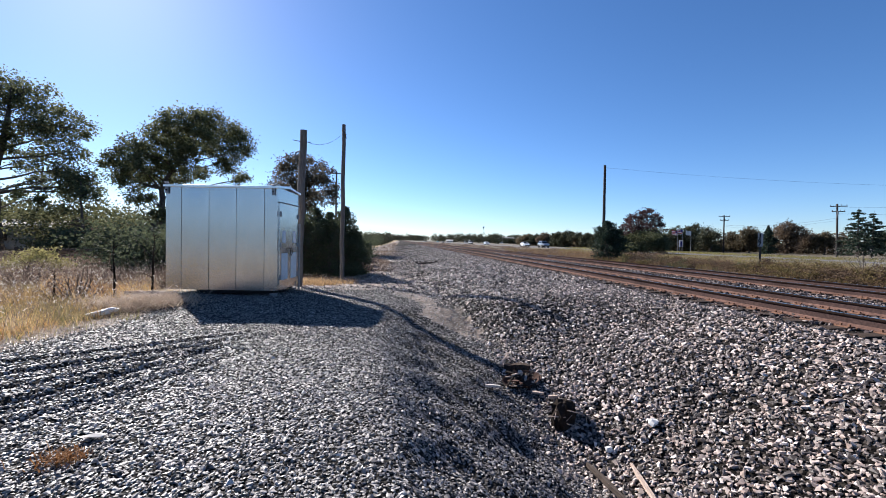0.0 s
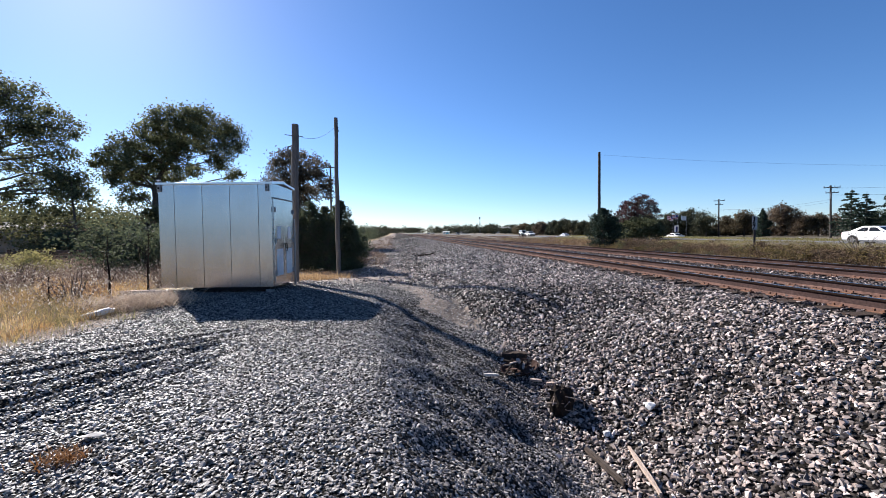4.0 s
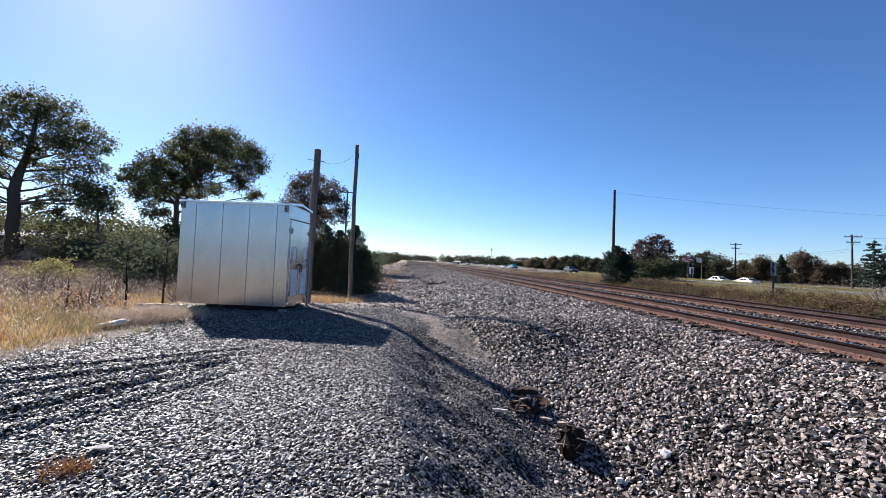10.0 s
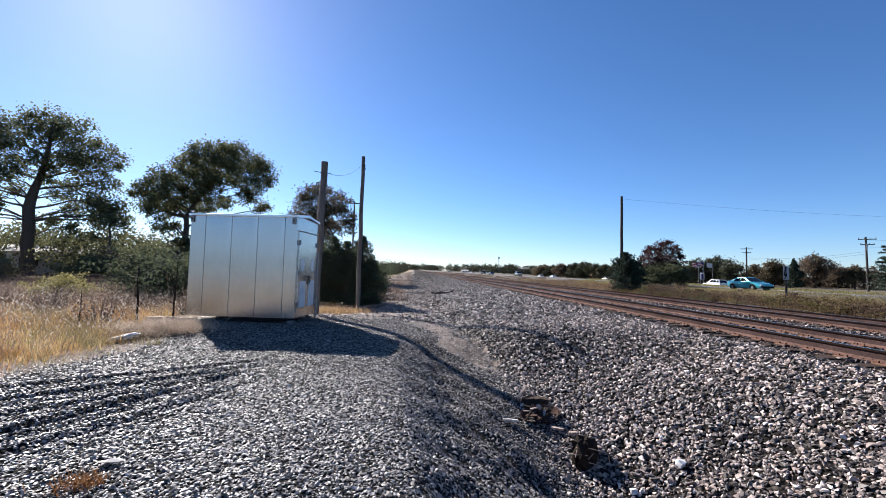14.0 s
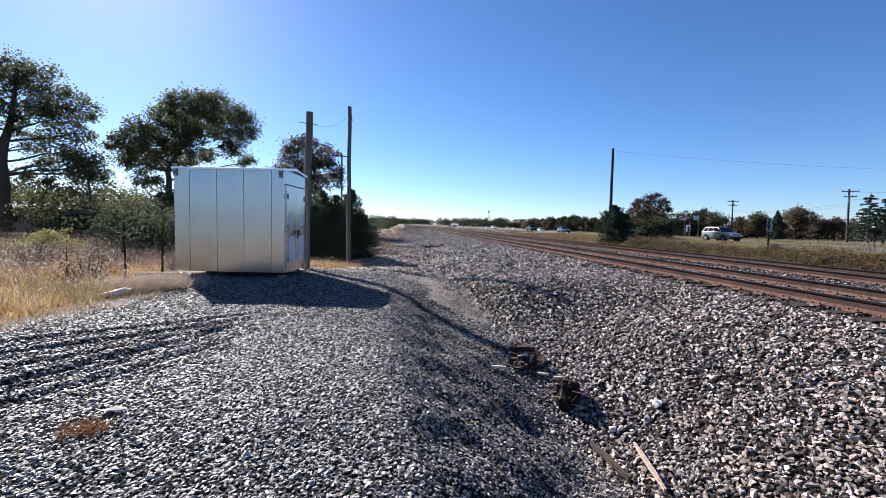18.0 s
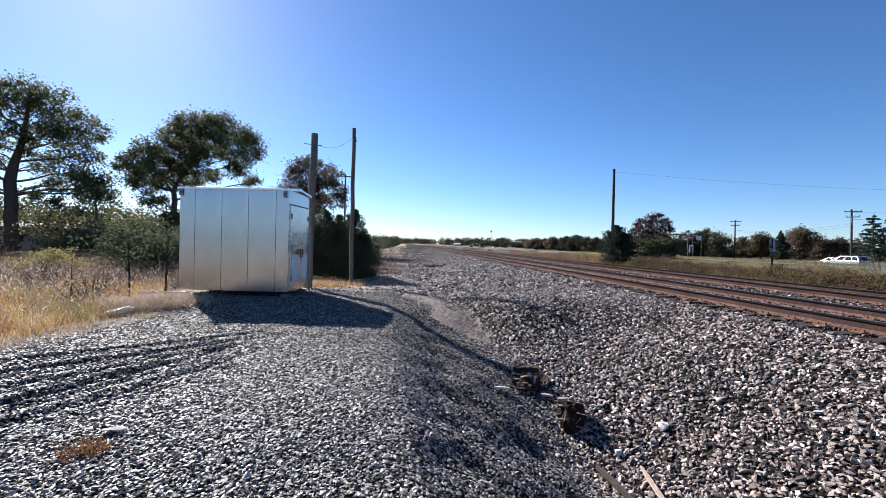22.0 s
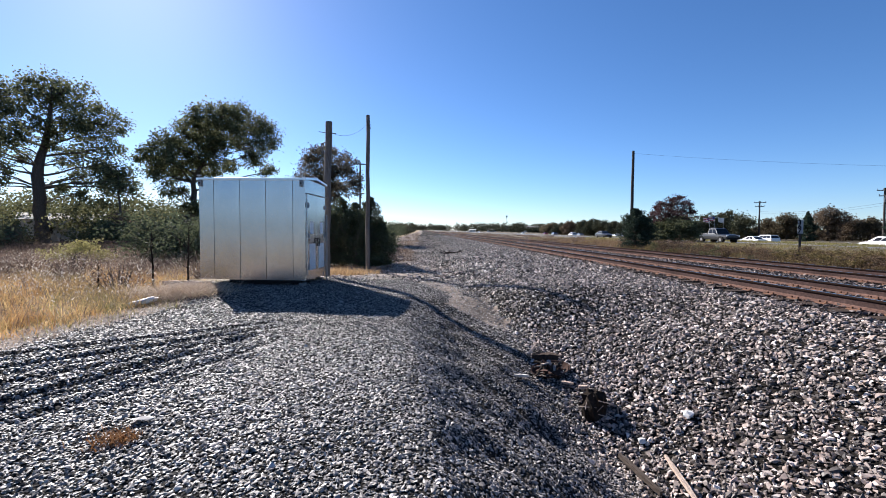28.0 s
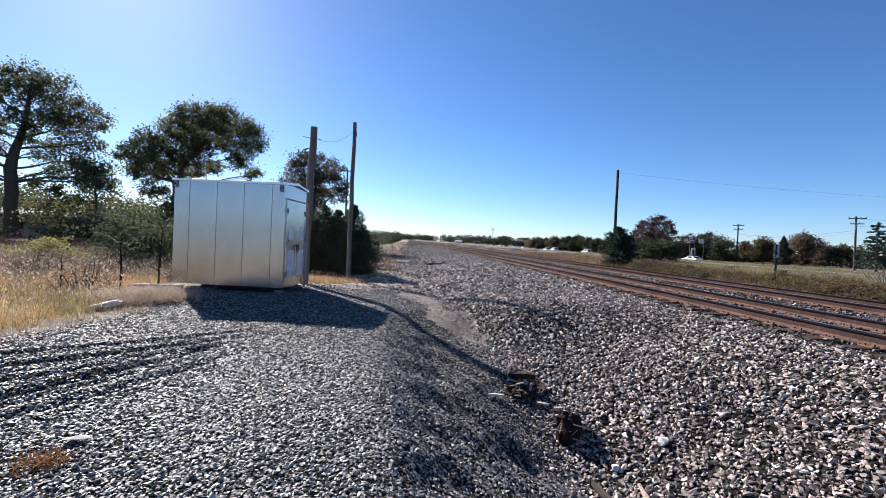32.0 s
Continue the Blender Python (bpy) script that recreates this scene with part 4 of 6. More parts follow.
for k, (x, y, h) in enumerate(((-7.6, 10.9, 1.55), (-6.9, 11.3, 1.3), (-8.35, 10.1, 0.85), (-10.2, 8.6, 0.7), (-7.3, 11.9, 1.7))):
    make_sapling(x, y, h, 70 + k, "bare dead sapling in the dry grass")


def make_fence(x0, y0, x1, y1, posts):
    fence = thing("rail_fence", pose(x0, y0, 0), "weathered grey wooden rail fence behind the field", "fence")
    d = Vector((x1 - x0, y1 - y0, 0))
    turn = math.degrees(math.atan2(d.y, d.x))
    for k in range(posts):
        p = d * (k / (posts - 1))
        z = float(height(x0 + p.x, y0 + p.y))
        part("post", Geo().box((0, 0, 0.35), (0.12, 0.12, 1.15), bevel=0.01), M["old_wood"], fence, m=pose(p.x, p.y, z, 0, 0, turn))
    span = d.length / (posts - 1)
    for k in range(posts - 1):
        p = d * ((k + 0.5) / (posts - 1))
        z = float(height(x0 + p.x, y0 + p.y))
        for h in (0.25, 0.52, 0.80):
            part("rail", Geo().box((0, 0, h), (span, 0.05, 0.13), bevel=0.008), M["old_wood"], fence, m=pose(p.x, p.y, z, 0, 0, turn))
    return fence


make_fence(-20.0, 22.0, -14.8, 22.8, 4)


def make_flagpole(az, d, h, colours, seed):
    x, y = at_az(az, d)
    pole = thing("flagpole", ground_pose(x, y), "tall pale flagpole with a flag blowing beside the highway", "flagpole", "flagpoles")
    part("pole", Geo().tube([(0, 0, 0), (0, 0, h)], [0.055, 0.035], 10), M["alu_dark"], pole)
    part("finial", Geo().tube([(0, 0, h), (0, 0, h + 0.06), (0, 0, h + 0.14)], [0.03, 0.08, 0.02], 8), M["rim"], pole)
    g = Geo()
    nx, nz, L, H = 14, 6, 1.6, 1.0
    for i in range(nx + 1):
        for j in range(nz + 1):
            t = i / nx
            g.v.append((-t * L * 0.86, 0.16 * math.sin(t * 7 + seed) * t, h - 0.1 - H * (j / nz) + 0.34 * t * L * 0.5 + 0.05 * math.sin(t * 9 + j)))
    for i in range(nx):
        for j in range(nz):
            a = i * (nz + 1) + j
            g.f.append((a, a + 1, a + nz + 2, a + nz + 1))
            g.s.append(1 if (i < nx * 0.4 and j < 3) else (0 if j % 2 else 2))
    part("flag", g, colours, pole, "flag blowing to one side")
    return pole


M["flag_white"] = material("white_cloth", [(0.3, (0.55, 0.55, 0.55)), (0.7, (0.7, 0.7, 0.7))], rough=0.9, bump=0.1)
M["flag_red"] = material("red_cloth", [(0.3, (0.28, 0.03, 0.03)), (0.7, (0.36, 0.04, 0.04))], rough=0.9, bump=0.1)
M["flag_blue"] = material("blue_cloth", [(0.3, (0.02, 0.03, 0.12)), (0.7, (0.03, 0.045, 0.18))], rough=0.9, bump=0.1)
make_flagpole(33.24, 113, 5.2, [M["flag_white"], M["flag_blue"], M["flag_red"]], 1)
make_flagpole(33.74, 112, 5.5, [M["flag_red"], M["flag_blue"], M["flag_white"]], 2)
make_flagpole(34.62, 113, 5.0, [M["flag_white"], M["flag_white"], M["flag_white"]], 3)
x, y = at_az(33.6, 115)
board = thing("roadside_sign", ground_pose(x, y, 0, 0, 0, -34), "small pale blue and white roadside sign on two legs", "sign")
part("panel", Geo().box((0, 0, 2.1), (0.9, 0.12, 1.6), bevel=0.03), M["white_label"], board, "white sign panel")
part("blue_band", Geo().box((0.12, -0.066, 2.0), (0.5, 0.012, 1.3)), M["flag_blue"], board, "dark blue band")
for sx in (-0.3, 0.3):
    part("leg", Geo().box((sx, 0, 0.6), (0.12, 0.12, 1.4)), M["alu_dark"], board)
x, y = at_az(44.9, 69)
single("white_block", slab_of((0.7, 0.4, 0.4), 21, 0.04), M["concrete"], ground_pose(x, y, 0.12, 0, 0, 20), "small white concrete block in the verge grass", "block")


def make_mast(az, d, h):
    x, y = at_az(az, d)
    mast = thing("radio_mast", ground_pose(x, y), "thin distant lattice radio mast on the horizon", "mast")
    for k in range(3):
        a = 2.094 * k
        part("leg", Geo().tube([(0.9 * math.cos(a), 0.9 * math.sin(a), 0), (0.35 * math.cos(a), 0.35 * math.sin(a), h)], 0.05, 5), M["alu_dark"], mast)
    part("antenna_cluster", Geo().box((0, 0, h - 1.2), (1.3, 1.3, 1.6)), M["alu_dark"], mast, "grey antenna cluster at the top")
    return mast


make_mast(9.22, 400, 16.4)


def make_building(x, y, w, dpt, h, roof_h, wall, roof, label, turn=0):
    b = thing("far_building", ground_pose(x, y, 0, 0, 0, turn), label, "building", "far buildings")
    part("wall", Geo().box((0, 0, h / 2), (w, dpt, h)), wall, b, "plain pale wall")
    g = Geo().add([(-w / 2 - 0.3, -dpt / 2 - 0.3, h), (w / 2 + 0.3, -dpt / 2 - 0.3, h), (w / 2 + 0.3, dpt / 2 + 0.3, h), (-w / 2 - 0.3, dpt / 2 + 0.3, h), (-w / 2 - 0.3, 0, h + roof_h), (w / 2 + 0.3, 0, h + roof_h)], [(0, 1, 5, 4), (2, 3, 4, 5), (0, 4, 3), (1, 2, 5), (3, 2, 1, 0)])
    part("roof", g, roof, b, "pitched roof")
    for k in range(max(2, int(w / 5))):
        wx = -w / 2 + (k + 0.5) * w / max(2, int(w / 5))
        part("window", Geo().box((wx, -dpt / 2 - 0.02, h * 0.55), (1.4, 0.06, h * 0.4)), M["car_glass"], b, "dark window")
    return b


M["roof_grey"] = material("grey_roofing", [(0.3, (0.16, 0.15, 0.14)), (0.7, (0.24, 0.22, 0.21))], rough=0.9, grain=4, bump=0.1)
for az, d, w, dd, h, rh, roof in ((4.6, 560, 9, 7, 2.6, 1.2, "concrete"), (7.2, 520, 11, 7, 2.6, 1.2, "roof_grey"), (12.6, 520, 24, 10, 5.6, 2.2, "roof_grey")):
    x, y = at_az(az, d)
    make_building(x, y, w, dd, h, rh, M["concrete"], M[roof], "distant low building with a pitched roof beyond the highway", -az)
x, y = at_az(-41.8, 62)
make_building(x, y, 7.0, 5.0, 2.3, 0.7, M["concrete"], M["concrete"], "low pale shed behind the hedge", 40)


# ---- trees and bushes ----
def leaf_quads(centres, size, rng, flat=0.0):
    """Small four-cornered leaves, each turned at random, as arrays."""
    n = len(centres)
    a = rng.normal(size=(n, 3))
    a[:, 2] *= 1 - flat
    a /= np.linalg.norm(a, axis=1, keepdims=True)
    b = rng.normal(size=(n, 3))
    b -= a * (a * b).sum(1, keepdims=True)
    b /= np.linalg.norm(b, axis=1, keepdims=True)
    s = size * rng.uniform(0.6, 1.35, (n, 1))
    bend = np.cross(a, b) * s * rng.uniform(-0.25, 0.25, (n, 1))
    V = np.stack([centres - a * s * 0.5, centres + b * s * 0.33 + bend, centres + a * s * 0.5, centres - b * s * 0.33 + bend], 1).reshape(-1, 3)
    return V, np.arange(4 * n).reshape(-1, 4)


def limb(g, p, q, r0, r1, rng, sag=0.12, n=6, sides=7):
    p, q = np.array(p, float), np.array(q, float)
    d = q - p
    L = np.linalg.norm(d)
    off = rng.normal(size=3) * L * 0.07
    pts = []
    for i in range(n + 1):
        t = i / n
        pts.append(p + d * t + off * math.sin(t * math.pi) + np.array([0, 0, -sag * L * math.sin(t * math.pi) * 0.6]) + (rng.normal(size=3) * L * 0.012 if 0 < i < n else 0))
    g.tube(pts, [r0 + (r1 - r0) * (i / n) ** 0.8 for i in range(n + 1)], sides, cap=False)
    return pts


def make_tree(name, az, d, spine, lobes, leaf, label, leaf_size=0.19, tall=1.0, deep=0.6, clumps=15, each=62, category="tree", seed=1, group="", full=1.1):
    """A tree at a bearing and a distance, built across the line of sight: the trunk follows spine (across, height, radius); a limb goes to each lobe
    (across, height, radius) of the crown, and twigs to the leaf clumps that fill it. tall: a lobe's height over its width; deep: the crown's depth over its width."""
    rng = np.random.default_rng(seed)
    x, y = at_az(az, d)
    z0 = float(height(x, y))
    tree = thing(name, pose(x, y, z0, 0, 0, -az), label, category, group)
    g = Geo()
    pts = [np.array([a, 0.0, z - z0]) for a, z, _ in spine]
    fine, radii = [], []
    for i in range(len(pts) - 1):
        for k in range(3):
            t = k / 3
            fine.append(pts[i] * (1 - t) + pts[i + 1] * t + rng.normal(size=3) * 0.12 * spine[i][2] * (i + k > 0))
            radii.append(spine[i][2] * (1 - t) + spine[i + 1][2] * t)
    fine.append(pts[-1])
    radii.append(spine[-1][2])
    fine[0] = fine[0] - np.array([0, 0, 0.4])
    radii[0] *= 1.35
    g.tube(fine, radii, 11, cap=False)
    across = [l[0] for l in lobes]
    mid, half = (min(across) + max(across)) / 2, (max(across) - min(across)) / 2 + 0.5
    leaves = []
    for lx, lz, r in lobes:
        dy = rng.uniform(-1, 1) * half * deep * math.sqrt(max(0.05, 1 - ((lx - mid) / half) ** 2))
        grow = 1 + dy / d
        c = np.array([lx * grow, dy, 1.5 + (lz - 1.5) * grow - z0])
        reach = [np.linalg.norm(c - p) + 2.2 * max(0, p[2] - c[2] + 0.3 * math.hypot(*(c - p)[:2])) + 0.15 * len(fine) * (k < len(fine) * 0.3) for k, p in enumerate(fine)]
        k = int(np.argmin(reach))
        r0 = min(radii[k] * 0.45, 0.035 + 0.016 * np.linalg.norm(c - fine[k]))
        r *= full
        path = limb(g, fine[k], c, r0, max(0.02, r0 * 0.3), rng, -0.06, 7)
        for _ in range(max(3, int(clumps * r ** 1.6))):
            u = rng.normal(size=3)
            u /= np.linalg.norm(u)
            tip = c + u * np.array([r, r, r * tall]) * rng.uniform(0.25, 1.0) ** 0.5
            limb(g, path[rng.integers(4, 8)], tip, 0.022, 0.007, rng, 0.03, 3, 4)
            n = int(each * rng.uniform(0.5, 1.5))
            w = min(0.42, 0.30 * r + 0.08) * rng.uniform(0.6, 1.2)
            leaves.append(tip + rng.normal(size=(n, 3)) * np.array([w, w, w * 0.7 * tall]))
    part("trunk", g, M["bark"], tree, "dark rough trunk and limbs", smooth=True)
    V, Fq = leaf_quads(np.concatenate(leaves), leaf_size, rng, 0.2)
    part("crown", array_mesh("crown", V, Fq, [leaf]), [], tree)
    return tree


def round_crown(h, w, rng):
    """Lobes of a low rounded roadside crown."""
    out = [(rng.uniform(-0.12, 0.12) * w, h * 0.84, 0.19 * h), (-0.2 * w, h * 0.70, 0.19 * h), (0.2 * w, h * 0.68, 0.19 * h)]
    for k in range(max(7, int(2.2 * w))):
        a = rng.uniform(-1, 1)
        lift = rng.uniform(0.16, 0.86) * math.sqrt(1 - 0.55 * a * a)
        out.append((a * w * 0.40, h * lift, 0.17 * h * rng.uniform(0.8, 1.25)))
    return out


def make_cedar(x, y, h, r, leaf, label, seed=1, name="cedar", size=0.16, count=5000, ragged=0.25, category="conifer", group="", low=0.05, power=0.75):
    """A dense conifer: sprays of needles on short boughs round one stem."""
    rng = np.random.default_rng(seed)
    z0 = float(height(x, y))
    tree = thing(name, pose(x, y, z0), label, category, group)
    g = Geo()
    g.tube([(0, 0, -0.2), (0.02, 0, h * 0.5), (0, 0.02, h * 0.97)], [r * 0.09 + 0.03, r * 0.05 + 0.02, 0.01], 8, cap=False)
    boughs = max(30, count // 62)
    pts = []
    for _ in range(boughs):
        t = rng.uniform(low, 1.0) ** 1.15
        reach = r * min(1, 0.45 + 2.2 * t) * ((1 - t) ** power) * rng.uniform(1 - 2 * ragged, 1 + ragged) + 0.05
        a = rng.uniform(0, 2 * math.pi)
        p = np.array([0, 0, h * t * 0.95])
        q = p + np.array([math.cos(a) * reach, math.sin(a) * reach, reach * (rng.uniform(0.15, 0.85) - (0.45 if t < 0.22 else 0.0))])
        g.tube([p, (p + q) / 2 + np.array([0, 0, -0.10 * reach]), q], [0.022, 0.012, 0.005], 4, cap=False)
        n = count // boughs
        s = rng.uniform(0.25, 1.0, (n, 1)) ** 0.7
        pts.append(p + (q - p) * s + rng.normal(size=(n, 3)) * (0.035 + 0.13 * reach) * (1.15 - 0.75 * s))
    part("trunk", g, M["bark"], tree)
    V, Fq = leaf_quads(np.concatenate(pts), size, rng, 0.0)
    part("crown", array_mesh("crown", V, Fq, [leaf]), [], tree)
    return tree


def make_spruce(x, y, h, r, label, seed=1, tiers=17):
    """An open conifer with drooping separate boughs."""
    rng = np.random.default_rng(seed)
    tree = thing("spruce", pose(x, y, float(height(x, y))), label, "conifer", "spruces by the road")
    g, pts = Geo(), []
    g.tube([(0, 0, -0.2), (0, 0, h * 0.5), (0, 0, h)], [0.2, 0.12, 0.015], 8, cap=False)
    for k in range(tiers):
        t = 0.10 + 0.88 * k / tiers
        for _ in range(5):
            a = rng.uniform(0, 2 * math.pi)
            reach = (r * (1 - t) ** 0.85 + 0.15) * rng.uniform(0.55, 1.15)
            p = np.array([0, 0, h * t])
            q = p + np.array([math.cos(a) * reach, math.sin(a) * reach, reach * rng.uniform(-0.12, 0.22)])
            g.tube([p, (p + q) / 2 + np.array([0, 0, 0.06 * reach]), q], [0.035, 0.02, 0.008], 4, cap=False)
            n = int(13 + 24 * reach)
            s = rng.uniform(0.15, 1, (n, 1))
            pts.append(p + (q - p) * s + rng.normal(size=(n, 3)) * np.array([0.13, 0.13, 0.07]) * (0.5 + reach * 0.3) - np.array([0, 0, 0.1]) * s)
    part("trunk", g, M["bark"], tree)
    V, Fq = leaf_quads(np.concatenate(pts), 0.26, rng, 0.2)
    part("crown", array_mesh("crown", V, Fq, [M["spruce_leaf"]]), [], tree)
    return tree


def make_shrub(x, y, h, w, leaf, label, seed=1, size=0.12, count=2500, name="shrub", airy=0.35, group="", stems=16, clumps=7):
    """A rounded bush: many stems from the ground with leaves in uneven clumps."""
    rng = np.random.default_rng(seed)
    bush = thing(name, pose(x, y, float(height(x, y))), label, "bush", group)
    g, pts = Geo(), []
    for _ in range(stems):
        a, u = rng.uniform(0, 2 * math.pi), math.sqrt(rng.uniform(0, 1))
        tip = np.array([math.cos(a) * w * u * 0.5, math.sin(a) * w * u * 0.5, h * (1 - 0.55 * u * u) * rng.uniform(0.65, 1.0)])
        foot = tip * np.array([0.25, 0.25, 0]) - np.array([0, 0, 0.1])
        g.tube([foot, (foot + tip) / 2 + rng.normal(size=3) * 0.06 * h, tip], [0.035 * h / 2 + 0.006, 0.02 * h / 2 + 0.004, 0.004], 5, cap=False)
        n = count // stems
        s = rng.uniform(0.2, 1.05, (clumps, 1))
        cc = foot + (tip - foot) * s + rng.normal(size=(clumps, 3)) * np.array([w, w, h * 0.6]) * 0.13
        cc[:, 2] = np.maximum(cc[:, 2], 0.08 * h)
        pts.append(cc[rng.integers(0, clumps, n)] + rng.normal(size=(n, 3)) * np.array([w, w, h]) * 0.055 * (1 + airy))
    tagged(part("branchwork", g, M["bark"], bush), kind="stuff")
    P = np.concatenate(pts)
    P[:, 2] = np.maximum(P[:, 2], 0.03)
    V, Fq = leaf_quads(P, size, rng, 0.1)
    part("foliage", array_mesh("foliage", V, Fq, [leaf]), [], bush)
    return bush


# the broad oak with open limbs, and the denser oaks behind the hut
make_tree("oak_tree", -43.6, 55.5, [(0, 0.0, 0.56), (-0.1, 3.0, 0.5), (-0.25, 6.4, 0.46), (0.35, 9.2, 0.30), (0.8, 12.7, 0.17), (1.0, 15.2, 0.05)],
    [(-2.7, 14.0, 1.0), (-1.8, 13.1, 1.0), (-2.8, 11.5, 1.0), (-3.6, 12.8, 0.8), (1.0, 15.0, 1.0), (0.0, 14.9, 0.7), (2.0, 14.6, 1.2), (0.6, 13.6, 1.0), (3.3, 13.9, 1.2), (2.1, 12.6, 1.1), (4.7, 12.5, 1.2), (6.0, 12.0, 0.9), (4.1, 10.7, 1.2), (2.7, 11.0, 1.0), (5.5, 9.9, 0.8),
     (3.2, 8.4, 1.0), (4.8, 8.3, 0.9), (1.2, 11.1, 0.8), (-0.9, 10.3, 0.7), (-2.1, 9.4, 0.8), (-3.0, 9.4, 0.8), (-2.7, 7.4, 0.8), (1.6, 8.4, 0.8), (2.5, 6.7, 0.7), (4.0, 6.9, 0.7), (-2.2, 6.0, 0.5), (-4.4, 11.1, 1.0), (-3.9, 8.3, 0.9), (-4.8, 9.2, 0.7)]
    + [(-0.5, 12.0, 0.9), (0.7, 9.8, 0.7), (-1.4, 8.2, 0.7), (5.5, 7.1, 0.7), (-0.7, 14.3, 0.8), (3.6, 5.9, 0.5), (-3.4, 10.4, 0.8), (-1.6, 11.3, 0.7), (-4.2, 6.9, 0.8), (-5.2, 7.8, 0.7), (-3.2, 5.2, 0.6), (4.7, 5.6, 0.65), (5.8, 6.0, 0.6), (2.9, 4.8, 0.55), (-4.8, 5.6, 0.6), (1.6, 5.4, 0.5)],
    M["oak_leaf"], "tall spreading oak with open limbs and thinning dark leaves", 0.23, 1.3, 0.55, 14, 52, seed=11, group="oaks behind the field")
make_tree("oak_tree", -28.6, 56.0, [(-1.7, 0.0, 0.40), (-1.8, 3.6, 0.34), (-2.0, 6.8, 0.27), (-0.8, 9.5, 0.18), (0.8, 12.5, 0.09)],
    [(-0.6, 14.2, 1.3), (1.1, 14.7, 1.3), (2.7, 15.0, 1.2), (4.1, 14.3, 1.3), (5.5, 14.0, 1.1), (6.5, 12.9, 1.0), (5.1, 11.9, 1.2), (4.3, 10.3, 0.9), (2.9, 12.5, 1.4), (1.2, 12.7, 1.5), (-0.5, 12.2, 1.5), (-2.1, 13.0, 1.2), (-2.8, 11.4, 1.4), (-4.6, 11.1, 1.1), (-5.4, 9.7, 1.1), (-6.7, 9.4, 0.7),
     (-5.6, 8.2, 1.0), (-4.3, 9.0, 1.2), (-3.0, 9.1, 1.3), (-1.4, 10.0, 1.3), (0.4, 10.5, 1.4), (2.1, 9.3, 0.9), (-0.1, 8.6, 1.0), (-1.6, 8.2, 1.0), (-3.5, 7.6, 1.0), (-4.9, 6.8, 0.8), (-4.3, 5.7, 0.6), (-2.8, 5.9, 0.6), (6.0, 8.6, 0.8), (-2.3, 4.2, 0.7)],
    M["oak_leaf"], "large dense oak with dark olive leaves", 0.24, 1.1, 0.6, 15, 62, seed=12, group="oaks behind the field")
make_tree("oak_tree", -14.9, 52.0, [(0, 0.0, 0.3), (0.1, 3.0, 0.26), (-0.1, 6.0, 0.18), (0.2, 9.0, 0.07)],
    [(-1.8, 10.1, 1.0), (-0.3, 10.4, 1.1), (1.3, 10.1, 1.0), (2.3, 9.0, 1.0), (3.0, 7.8, 0.8), (-0.9, 8.9, 1.2), (-2.3, 8.9, 1.0), (-2.8, 7.8, 1.0), (0.9, 8.3, 1.2), (2.6, 6.4, 0.9), (1.3, 6.5, 1.1), (-0.3, 7.1, 1.2), (-1.6, 7.0, 1.1), (0.5, 5.1, 1.0), (-3.1, 6.2, 0.9)],
    M["bronze_leaf"], "round bronze-brown oak behind the poles", 0.23, 1.0, 0.8, 15, 52, seed=13, group="oaks behind the field")
make_tree("small_tree", -37.2, 46.0, [(-0.1, 0.0, 0.13), (-0.2, 2.5, 0.10), (-0.3, 4.4, 0.08), (-0.3, 6.0, 0.03)], [(-0.5, 6.0, 0.9), (-1.1, 6.3, 0.7), (0.4, 5.8, 0.8), (-0.1, 4.9, 0.7), (0.9, 4.9, 0.5), (-1.2, 5.4, 0.5)],
    M["oak_leaf"], "small dark tree with a thin stem beside the oak", 0.2, 1.2, 0.9, 16, 48, seed=14)
# dark cedars beyond the hut
for k, (x, y, h, r) in enumerate(((-5.2, 19.0, 2.75, 1.15), (-4.5, 18.9, 3.2, 1.2), (-3.8, 18.5, 2.9, 1.1), (-3.2, 18.75, 3.2, 0.95), (-2.8, 18.9, 2.15, 0.75), (-4.1, 21.2, 2.6, 1.1), (-3.2, 23.8, 1.9, 0.9), (-4.2, 27.0, 1.9, 1.2), (-4.9, 32.0, 2.0, 1.3), (-5.5, 38.0, 2.2, 1.5))):
    make_cedar(x, y, h, r, M["cedar_leaf"], "dark green bushy cedar beside the dirt strip", seed=30 + k, size=0.06 if k < 6 else 0.08, count=17000 if k < 6 else 9000, group="cedars by the track", power=0.7, ragged=0.40)
# the bushes of the hedge behind the field
rng = np.random.default_rng(5)
for k in range(34):
    az = -62 + k * 1.55 + rng.uniform(-0.5, 0.5)
    d = rng.uniform(34, 47) + (24 if -45.4 < az < -40 else 0)
    x, y = at_az(az, d)
    if az > -17:
        continue
    leaf = (M["shrub_leaf"], M["brown_leaf"], M["oak_leaf"], M["shrub_leaf"], M["autumn_leaf"])[k % 5]
    make_shrub(x, y, rng.uniform(1.8, 3.6), rng.uniform(3.0, 4.6), leaf, "tangled green bush in the hedge behind the field", seed=60 + k, size=0.17, count=4200, group="hedge bushes")
make_shrub(-14.6, 16.9, 1.1, 1.9, M["yellow_leaf"], "yellow-green bush in the dry field", seed=101, size=0.075, count=6000, airy=0.1)
make_shrub(-12.6, 18.6, 2.5, 3.4, M["cedar_leaf"], "dark evergreen bush in the dry field", seed=102, size=0.14, count=4200)
make_shrub(-10.5, 17.5, 2.5, 3.4, M["cedar_leaf"], "dark evergreen bush in the dry field", seed=103, size=0.13, count=5200)
make_shrub(-8.0, 18.5, 2.2, 3.0, M["cedar_leaf"], "dark evergreen bush in the dry field", seed=104, size=0.13, count=4200)
make_shrub(-24.5, 20.0, 3.0, 5.0, M["cedar_leaf"], "dark evergreen bush in the dry field", seed=105, size=0.16, count=4200)
